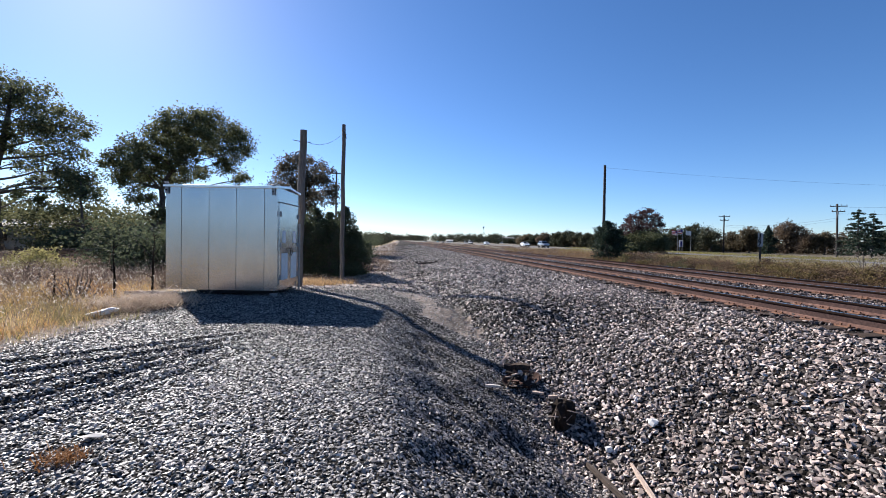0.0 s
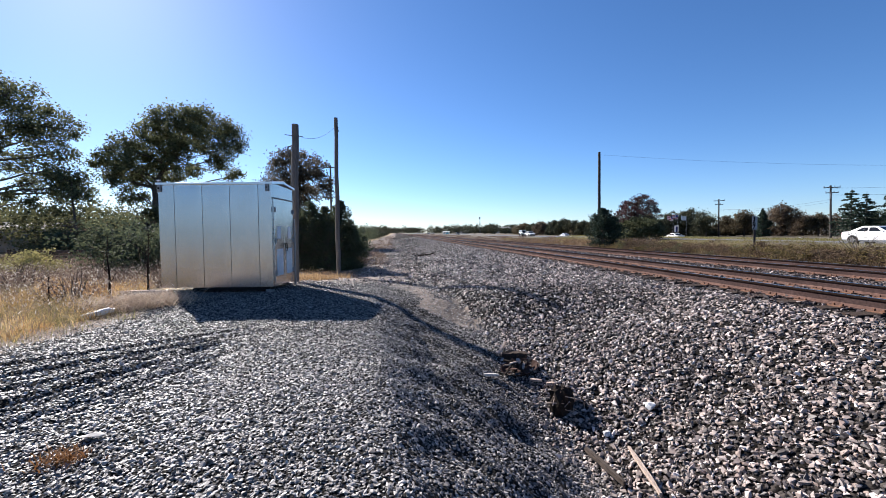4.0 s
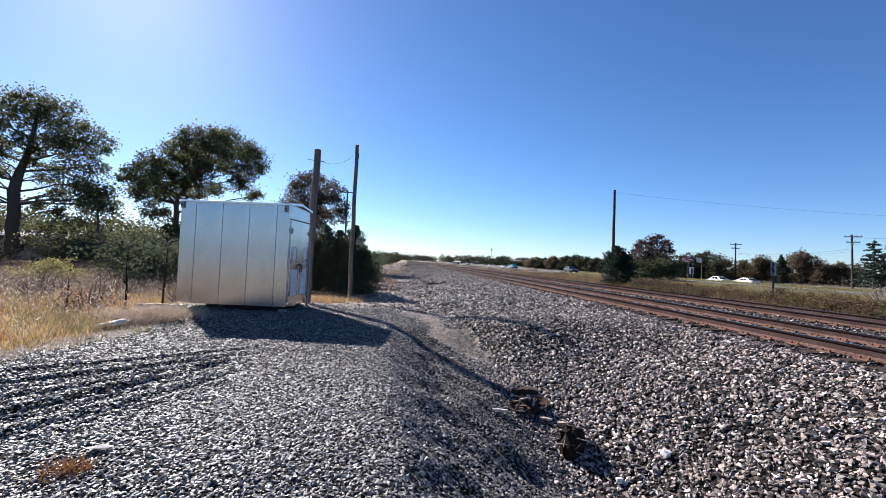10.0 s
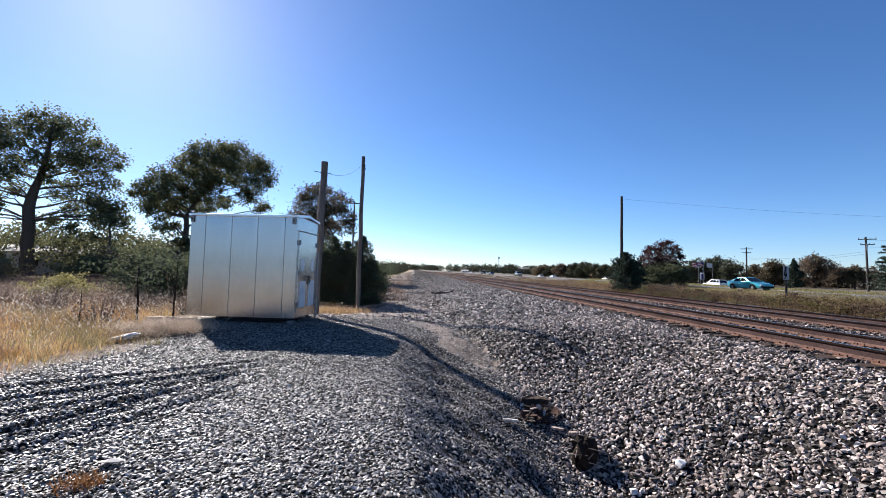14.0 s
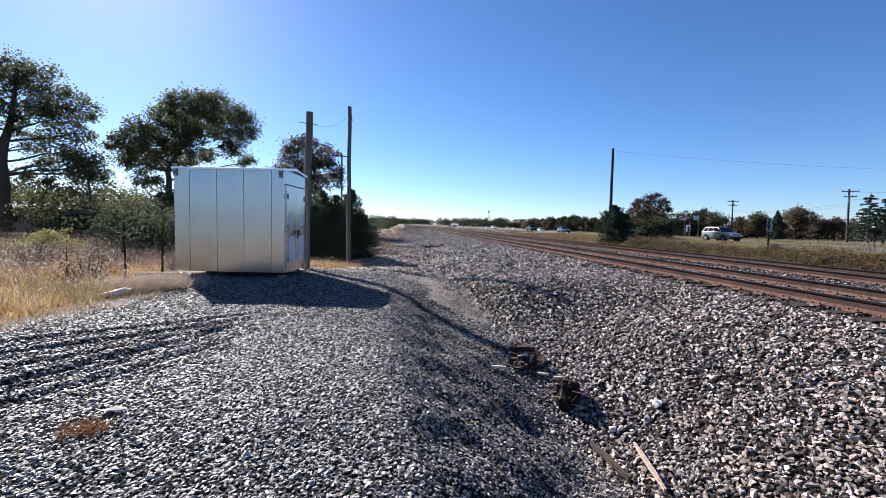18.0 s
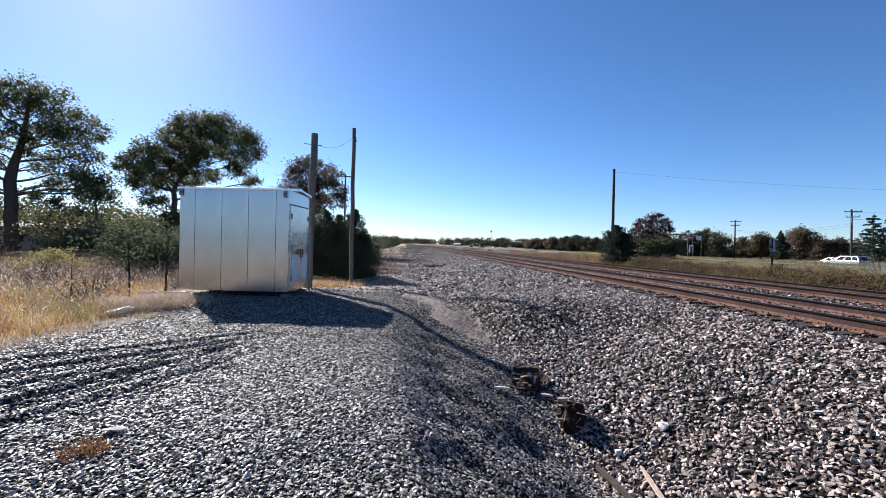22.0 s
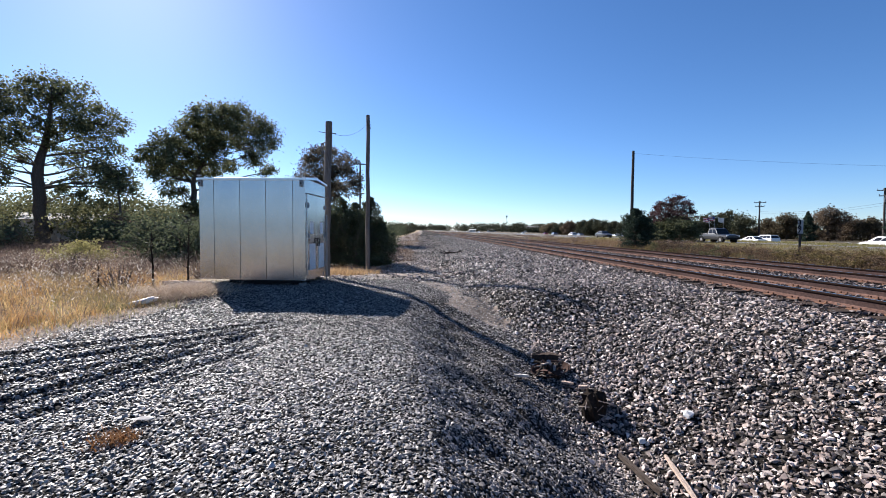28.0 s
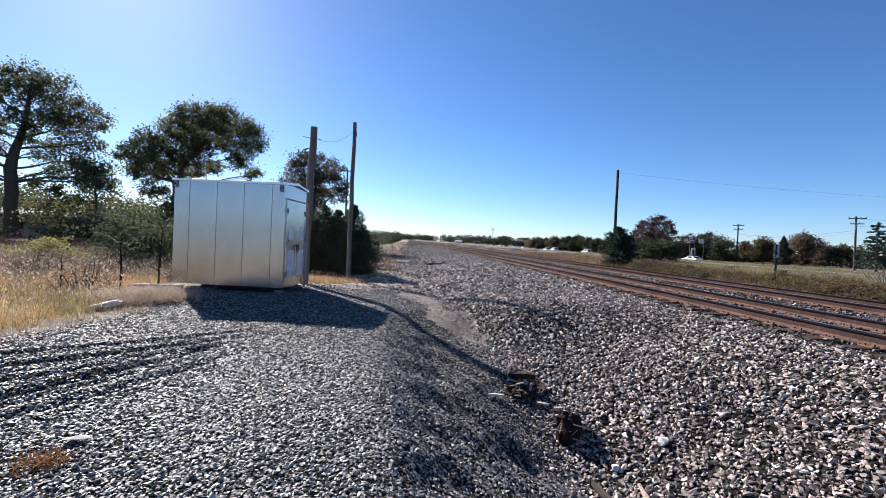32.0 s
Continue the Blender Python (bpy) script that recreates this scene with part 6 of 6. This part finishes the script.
# style, colour, lane, time and place on the road (y, for a lane 40 or 58 m off), speed in m/s
TRAFFIC = [
    ("suv", "silver", 38.2, 2.1, 57.8, -31.9),
    ("sedan", "white", 38.2, 2.4, 70.1, -24.4),
    ("sedan", "white", 38.2, 5.5, 37.4, -29),
    ("sedan", "cream", 38.2, 6.4, 60.3, -24.4),
    ("boxy", "white", 41.8, 6.4, 72.7, -28.6),
    ("sedan", "dark", 38.2, 11.5, 63.7, -25.1),
    ("sedan", "teal", 38.2, 13.3, 68.5, -25.3),
    ("suv", "gold", 38.2, 17.4, 69.8, -28),
    ("sedan", "blue", 38.2, 19.5, 66.9, -25.7),
    ("pickup", "dark", 38.2, 20.4, 68.5, -25.6),
    ("sedan", "white", 38.2, 22.2, 74, -26.2),
    ("sedan", "red", 59.8, 22.4, 66.3, 26),
    ("pickup", "dark", 38.2, 28.1, 56.4, -27.9),
    ("sedan", "dark", 38.2, 29.3, 59.5, -27),
    ("sedan", "white", 56.2, 0.9, 58.7, 30),
    ("sedan", "cream", 59.8, 0.9, 52.8, 19.1),
    ("sedan", "white", 56.2, 1.5, 53.3, 19),
    ("sedan", "cream", 56.2, 2.6, 53.1, 24.5),
    ("sedan", "white", 56.2, 9.1, 56.7, 24.9),
    ("sedan", "cream", 59.8, 10, 72.2, 6.8),
    ("suv", "white", 56.2, 12.7, 52.7, 23),
    ("sedan", "white", 56.2, 19.5, 49.8, 16.4),
    ("suv", "silver", 56.2, 21.9, 52.5, 16.7),
    ("suv", "white", 56.2, 23.1, 49.7, 21.7),
    ("sedan", "silver", 59.8, 23.7, 54.9, 24.7),
    ("sedan", "white", 56.2, 24, 51.8, 14.5),
    ("sedan", "white", 59.8, 25.2, 55.6, 27),
    ("sedan", "white", 56.2, 25.5, 52.4, 24),
    ("sedan", "white", 56.2, 27.5, 62.8, 27),
    ("suv", "white", 59.8, 27.5, 60.6, 25),
    ("suv", "white", 56.2, 28.1, 55.3, 18.1),
    ("sedan", "white", 56.2, 30.2, 58.6, 23.6),
    ("sedan", "white", 59.8, 30.2, 55.2, 17.6),
    ("sedan", "white", 56.2, 8.2, 87, 9.4),
]
moving = []
made = {}
for style, colour, lane, t0, y0, v in TRAFFIC:
    if (style, colour) in made:
        car = copy_thing(made[style, colour], Matrix())
    else:
        car = made[style, colour] = make_vehicle(style, colour)
    k = lane / (40.0 if lane < 50 else 58.0)
    bend = 1 / (1 + SKEW * y0 * k / lane)
    moving.append((car, lane, t0, y0 * k * bend, v * k * bend * bend))


# ---- loose stone, grass and weeds ----
def stone_shape(seed, thick):
    """A broken stone: the hull of a few random points, without the faces that lie underneath."""
    rng = np.random.default_rng(seed)
    wide = np.array([rng.uniform(1.1, 1.5), rng.uniform(0.65, 0.95), thick * rng.uniform(0.8, 1.2)])
    bm = bmesh.new()
    k = np.arange(9) + 0.5
    polar, turn = np.arccos(1 - 2 * k / 9), 2.4 * k + rng.uniform(0, 6.28)
    for p in np.c_[np.cos(turn) * np.sin(polar), np.sin(turn) * np.sin(polar), np.cos(polar)] + rng.normal(size=(9, 3)) * 0.22:
        bm.verts.new(p * wide * rng.uniform(0.85, 1.1))
    bmesh.ops.convex_hull(bm, input=bm.verts[:])
    bm.normal_update()
    bm.verts.index_update()
    V = np.array([v.co for v in bm.verts])
    Fq = np.array([[v.index for v in f.verts] for f in bm.faces if f.normal.z > -0.45])
    bm.free()
    return V, Fq


FLAT_STONES = [stone_shape(900 + k, 0.42) for k in range(14)]
BLOCK_STONES = [stone_shape(950 + k, 0.58) for k in range(14)]


def scatter_stones(name, P, size, mat, label, seed, lift=0.5, tilt=0.18, shapes=BLOCK_STONES):
    """Broken stones of about that size (metres across) at the points P, each turned its own way."""
    rng = np.random.default_rng(seed)
    n = len(P)
    s = size * 0.5 * np.exp(np.clip(rng.normal(0, 0.28, n), -0.6, 0.6))
    q = rng.normal(size=(n, 4)) * np.array([1, tilt, tilt, 1])
    q /= np.linalg.norm(q, axis=1, keepdims=True)
    w, x, y, z = q.T
    R = np.stack([1 - 2 * (y * y + z * z), 2 * (x * y - z * w), 2 * (x * z + y * w), 2 * (x * y + z * w), 1 - 2 * (x * x + z * z), 2 * (y * z - x * w), 2 * (x * z - y * w), 2 * (y * z + x * w), 1 - 2 * (x * x + y * y)], 1).reshape(-1, 3, 3)
    e = 0.06
    nz = np.c_[(height(P[:, 0] - e, P[:, 1]) - height(P[:, 0] + e, P[:, 1])) / (2 * e), (height(P[:, 0], P[:, 1] - e) - height(P[:, 0], P[:, 1] + e)) / (2 * e), np.ones(n)]
    nz /= np.linalg.norm(nz, axis=1, keepdims=True)
    tx = np.cross(np.array([0.0, 1.0, 0.0]), nz)
    tx /= np.linalg.norm(tx, axis=1, keepdims=True)
    R = np.stack([tx, np.cross(nz, tx), nz], 2) @ R        # the stones lie along the slope
    rise = rng.uniform(-0.1, 1.5, n)                        # some half buried, some on top
    kind = rng.integers(0, len(shapes), n)
    VV, FF, k0 = [], [], 0
    for k, (V, Fq) in enumerate(shapes):
        i = np.where(kind == k)[0]
        W = np.einsum("nij,vj->nvi", R[i], V) * s[i, None, None] + P[i][:, None, :] + np.array([0, 0, 1]) * (s[i] * lift * rise[i])[:, None, None]
        VV.append(W.reshape(-1, 3))
        FF.append((Fq[None] + (np.arange(len(i)) * len(V))[:, None, None]).reshape(-1, 3) + k0)
        k0 += len(i) * len(V)
    ob = new(name, array_mesh(name, np.concatenate(VV), np.concatenate(FF), [mat]))
    return tagged(ob, label, "gravel", kind="stuff")


def spread(x0, x1, y0, y1, per_m2, rng, fade=0.0):
    """Points at random in a rectangle, thinner with distance if fade is set."""
    n = int((x1 - x0) * (y1 - y0) * per_m2)
    P = rng.uniform((x0, y0), (x1, y1), (n, 2))
    if fade:
        P = P[rng.uniform(size=n) < np.clip((fade / np.maximum(np.hypot(P[:, 0], P[:, 1]), 0.1)), 0, 1) ** 1.2]
    return P


def on_ground(P):
    return np.c_[P, height(P[:, 0], P[:, 1])]


rng = np.random.default_rng(21)
P = spread(-7.0, 2.3, 0.9, 13.5, 2500, rng, fade=4.6)
P = P[P[:, 1] > 0.9 + 0.9 * rng.uniform(size=len(P))]
P = P[(P[:, 0] > gravel_edge(P[:, 1]) - 0.1 + 0.3 * rng.normal(size=len(P))) & (P[:, 0] < ditch_x(P[:, 1]) + 0.1)]
P = P[~is_sandy(P[:, 0], P[:, 1]) | (rng.uniform(size=len(P)) < 0.62)]
scatter_stones("crushed_stone", on_ground(P), 0.0235, M["pad_stone"], "loose blue-grey crushed stone of the pad", 22, tilt=0.14, shapes=FLAT_STONES)
P = spread(-6.0, 2.3, -4.6, 1.7, 860, rng)
P = P[P[:, 1] < 1.7 - 0.9 * rng.uniform(size=len(P))]
P = P[(P[:, 0] > gravel_edge(P[:, 1]) + 0.2 * rng.normal(size=len(P))) & (P[:, 0] < ditch_x(P[:, 1]) + 0.1) & (P[:, 1] > -3.6 + 0.9 * wave(P[:, 0], P[:, 1], 0.9) + 0.4 * rng.normal(size=len(P)))]
scatter_stones("pad_stone_behind", on_ground(P), 0.038, M["pad_stone"], "loose crushed stone at the back of the pad", 28, tilt=0.14, shapes=FLAT_STONES)
P = spread(0.2, 6.2, -7.0, 1.05, 420, rng)
P = P[P[:, 0] > ditch_x(P[:, 1]) - 0.05]
scatter_stones("ballast_behind", on_ground(P), 0.055, M["ballast_stone"], "loose track ballast farther back along the line", 29, tilt=0.17)
P = spread(0.2, 6.3, 1.0, 12.0, 930, rng, fade=6.6)
P = P[P[:, 0] > ditch_x(P[:, 1]) - 0.05 + 0.15 * rng.normal(size=len(P))]
P = P[P[:, 0] + SKEW * P[:, 1] < 6.04 + 0.08 * rng.normal(size=len(P))]
P = P[~is_sandy(P[:, 0], P[:, 1]) | (rng.uniform(size=len(P)) < 0.55)]
scatter_stones("ballast", on_ground(P), 0.042, M["ballast_stone"], "loose grey and brown broken track ballast", 23, tilt=0.22)
P = spread(-1.8, 6.2, 12.0, 110.0, 260, rng, fade=12)
P[:, 0] -= SKEW * P[:, 1]
P = P[P[:, 0] > ditch_x(P[:, 1]) - 1.4 * step(14, 40, P[:, 1]) - 0.7 * np.abs(rng.normal(size=len(P)))]
scatter_stones("far_ballast", on_ground(P), 0.066, M["ballast_stone"], "grey track ballast running into the distance", 24, tilt=0.3)
P = spread(6.0, 14.1, 1.0, 45.0, 190, rng, fade=14)
inside = ((P[:, 0] > RAIL_X[0]) & (P[:, 0] < RAIL_X[1])) | ((P[:, 0] > RAIL_X[2]) & (P[:, 0] < RAIL_X[3]))
bare = (np.abs((P[:, 1] - 1.0 + 0.265) % 0.53 - 0.265) < 0.13) & ((np.abs(P[:, 0] - 7.47) < 1.22) | (np.abs(P[:, 0] - 11.6) < 1.2))
dusted = inside | (np.abs(P[:, 0] - 7.47) < 1.3) | (rng.uniform(size=len(P)) < 0.86)
bare |= (P[:, 0] < 6.5) & (rng.uniform(size=len(P)) < 0.6)
P, inside = P[~bare], dusted[~bare]
P[:, 0] -= SKEW * P[:, 1]
scatter_stones("track_bed_stone", on_ground(P[inside]) + np.array([0, 0, 0.01]), 0.055, M["bed_stone"], "rust-dusted brown ballast between the rails", 25)
scatter_stones("shoulder_stone", on_ground(P[~inside]) + np.array([0, 0, 0.015]), 0.055, M["ballast_stone"], "grey ballast beside and between the tracks", 26)


def grass_blades(name, P, h, w, mat, label, seed, lean=0.45, far=False):
    """Thin bent blades that stand on the points P."""
    rng = np.random.default_rng(seed)
    n = len(P)
    a = rng.uniform(0, 2 * math.pi, n)
    hh = h * np.exp(rng.normal(0, 0.35, n))
    side = np.c_[np.cos(a), np.sin(a), np.zeros(n)] * (w * rng.uniform(0.6, 1.4, n))[:, None]
    b = rng.uniform(0, 2 * math.pi, n)
    tilt = np.c_[np.cos(b), np.sin(b), np.zeros(n)] * (hh * lean * rng.uniform(0.2, 1.3, n))[:, None]
    up = np.c_[np.zeros(n), np.zeros(n), hh]
    if far:
        V = np.stack([P - side, P + side, P + tilt + up * 0.95], 1).reshape(-1, 3)
        ob = new(name, array_mesh(name, V, np.arange(3 * n).reshape(-1, 3), [mat]))
        return tagged(ob, label, "grass", kind="stuff")
    V = np.stack([P - side, P + side, P + side * 0.7 + tilt * 0.35 + up * 0.6, P + tilt + up * 0.95, P - side * 0.7 + tilt * 0.35 + up * 0.6], 1).reshape(-1, 3)
    k = np.arange(n)[:, None] * 5
    ob = new(name, array_mesh(name, V, (k[:, :, None] + np.array([[0, 1, 2], [0, 2, 4], [4, 2, 3]])).reshape(-1, 3), [mat]))
    return tagged(ob, label, "grass", kind="stuff")


def clumped(x0, x1, y0, y1, clumps, each, r, rng):
    C = rng.uniform((x0, y0), (x1, y1), (clumps, 2))
    P = np.repeat(C, each, 0) + rng.normal(size=(clumps * each, 2)) * r
    return P


P = clumped(-19, -4.8, 4.5, 15, 1150, 62, 0.12, rng)
P = P[P[:, 0] < gravel_edge(P[:, 1]) - 0.3 - 0.35 * np.abs(rng.normal(size=len(P)))]
patch = wave(P[:, 0], P[:, 1], 0.85, 2.0) + 0.5 * wave(P[:, 0], P[:, 1], 0.3, 1.0) + 0.25 * rng.normal(size=len(P))
grass_blades("dry_grass", on_ground(P[np.abs(patch) < 0.24]), 0.17, 0.004, M["grass"], "golden dry grass beside the gravel", 41, lean=1.1)
grass_blades("rust_grass", on_ground(P[patch >= 0.24]), 0.16, 0.004, M["rust_grass"], "rust-orange dry grass in patches", 56, lean=1.2)
grass_blades("olive_grass", on_ground(P[patch <= -0.24]), 0.14, 0.004, M["olive_grass"], "olive grass in patches of the dry field", 57, lean=1.1)
P = clumped(-40, -7, 10.5, 34, 2300, 18, 0.25, rng)
P = P[wave(P[:, 0], P[:, 1], 1.4, 3.0) > -0.25 - 0.1 * np.maximum(P[:, 1] - 12, 0)]
grass_blades("tall_weeds", on_ground(P), 0.44, 0.005, M["brown_weed"], "tall grey-brown dead weeds in the field", 42, lean=0.8, far=True)
P = clumped(-24, -6.0, 7.5, 18, 900, 12, 0.3, rng)
# Seed heads; many of the pale flecks stand in for sun glints on leaves.
grass_blades("seed_heads", on_ground(P) + np.array([0, 0, 1.0]) * rng.uniform(0.12, 0.62, (len(P), 1)), 0.034, 0.009, M["seed"], "pale dry seed heads and pale flecks for leaf glints on tall weeds", 43, lean=1.6)
P = clumped(-9, -5, 5.5, 12, 160, 14, 0.14, rng)
P = P[P[:, 0] < gravel_edge(P[:, 1]) + 0.1]
grass_blades("green_grass", on_ground(P), 0.10, 0.0035, M["grass_green"], "low green tufts in the dry grass", 44)
P = np.repeat(np.array([-3.3, 14.4]) + rng.normal(size=(75, 2)) * np.array([0.55, 0.4]), 26, 0) + rng.normal(size=(1950, 2)) * 0.09
grass_blades("orange_grass", on_ground(P), 0.16, 0.004, M["weed"], "orange dry grass under the cedars", 45)
P = clumped(14.4, 24, 6, 60, 800, 34, 0.14, rng)
P[:, 0] -= SKEW * P[:, 1]
grass_blades("verge_weeds", on_ground(P), 0.36, 0.009, M["verge_weed"], "brown dry weeds between track and highway", 46, far=True)
P = clumped(20, 36, 6, 80, 4600, 16, 0.35, rng)
P[:, 0] -= SKEW * P[:, 1]
grass_blades("verge_grass", on_ground(P), 0.13, 0.012, M["verge_grass"], "olive grass between track and highway", 47, far=True)
P = clumped(44.3, 53.7, 20, 110, 1500, 12, 0.5, rng)
P[:, 0] -= SKEW * P[:, 1]
grass_blades("median_grass", on_ground(P), 0.15, 0.03, M["grass_green"], "mown olive grass between the carriageways", 48, far=True)
P = np.array([-2.33, 2.86]) + rng.normal(size=(230, 2)) * np.array([0.075, 0.055])
grass_blades("russet_weed", on_ground(P) + np.array([0, 0, 0.012]), 0.045, 0.004, M["russet"], "low russet dead weed on the crushed stone", 49, lean=1.9)
P = clumped(-4.5, -1.0, 16.5, 60, 130, 18, 0.25, rng)
P[:, 0] -= drift(P[:, 1])
P = P[P[:, 0] < ditch_x(P[:, 1]) - 0.3]
grass_blades("strip_grass", on_ground(P), 0.12, 0.008, M["verge_weed"], "tufts of dead grass along the dirt strip", 50, lean=0.8)
P = spread(-4.0, 1.2, 12.5, 40, 26, rng)
P[:, 0] -= drift(P[:, 1])
P = P[P[:, 0] < ditch_x(P[:, 1]) + 0.3]
scatter_stones("strip_stone", on_ground(P), 0.055, M["ballast_stone"], "scattered stones on the dirt strip", 27)
P = clumped(-14, -5.2, 5.0, 12.5, 130, 55, 0.3, rng)
P = P[P[:, 0] < gravel_edge(P[:, 1]) - 0.7]
grass_blades("golden_grass", on_ground(P), 0.12, 0.003, M["gold_grass"], "patches of golden orange grass", 51, lean=1.0)
P = spread(-8.5, -4.5, 4.5, 12, 360, rng)
P = P[np.abs(P[:, 0] - gravel_edge(P[:, 1]) + 0.4) < 0.35 + 0.2 * np.abs(rng.normal(size=len(P)))]
grass_blades("straw", on_ground(P) + np.array([0, 0, 0.01]), 0.055, 0.0035, M["straw"], "pale straw lying along the gravel rim", 52, lean=2.2)
P = np.array([-5.8, 9.15]) + rng.normal(size=(3600, 2)) * np.array([0.40, 0.36])
grass_blades("brush_straw", on_ground(P) + np.array([0, 0, 0.02]) + np.array([0, 0, 0.12]) * rng.uniform(size=(len(P), 1)) ** 2, 0.16, 0.0055, M["straw"], "heap of pale dead brush beside the hut", 53, lean=2.5)
C = clumped(-20, -5.4, 5.2, 16, 330, 9, 0.45, rng)
P = np.repeat(C, 9, 0) + rng.normal(size=(len(C) * 9, 2)) * 0.10
P = P[P[:, 0] < gravel_edge(P[:, 1]) - 0.6]
grass_blades("brown_weeds", on_ground(P), 0.26, 0.003, M["brown_weed"], "clumps of grey-brown dead weeds in the grass", 54, lean=0.7)
P = clumped(-34, -8, 14, 26, 1500, 16, 0.3, rng)
grass_blades("back_weeds", on_ground(P), 0.5, 0.005, M["brown_weed"], "band of dark lilac-brown weeds before the hedge", 55, lean=0.5, far=True)


# ---- what moves ----
def drive(car, lane, t0, y0, v):
    """Along the lane at its own speed while it passes, at the pace of the traffic before and after."""
    turn, pace = (180, -26.5) if v < 0 else (0, 24.0)
    a, b = t0 - 0.3, t0 + 2.2
    rows = []
    for t in sorted({0, 0.1, 31.9, 32, *range(1, 32), *(round(q, 2) for q in (a, t0 + 1, b) if 0.15 < q < 31.85)}):
        y = y0 + v * (min(max(t, a), b) - t0) + pace * (min(t - a, 0) + max(t - b, 0))
        rows.append((t, pose(lane - SKEW * y, y, float(height((40.0 if lane < 50 else 58.0) - SKEW * y, y)) + 0.061, 0, 0, turn + math.degrees(SKEW))))
    walk(car, rows)


def motions():
    for row in moving:
        drive(*row)


motions()
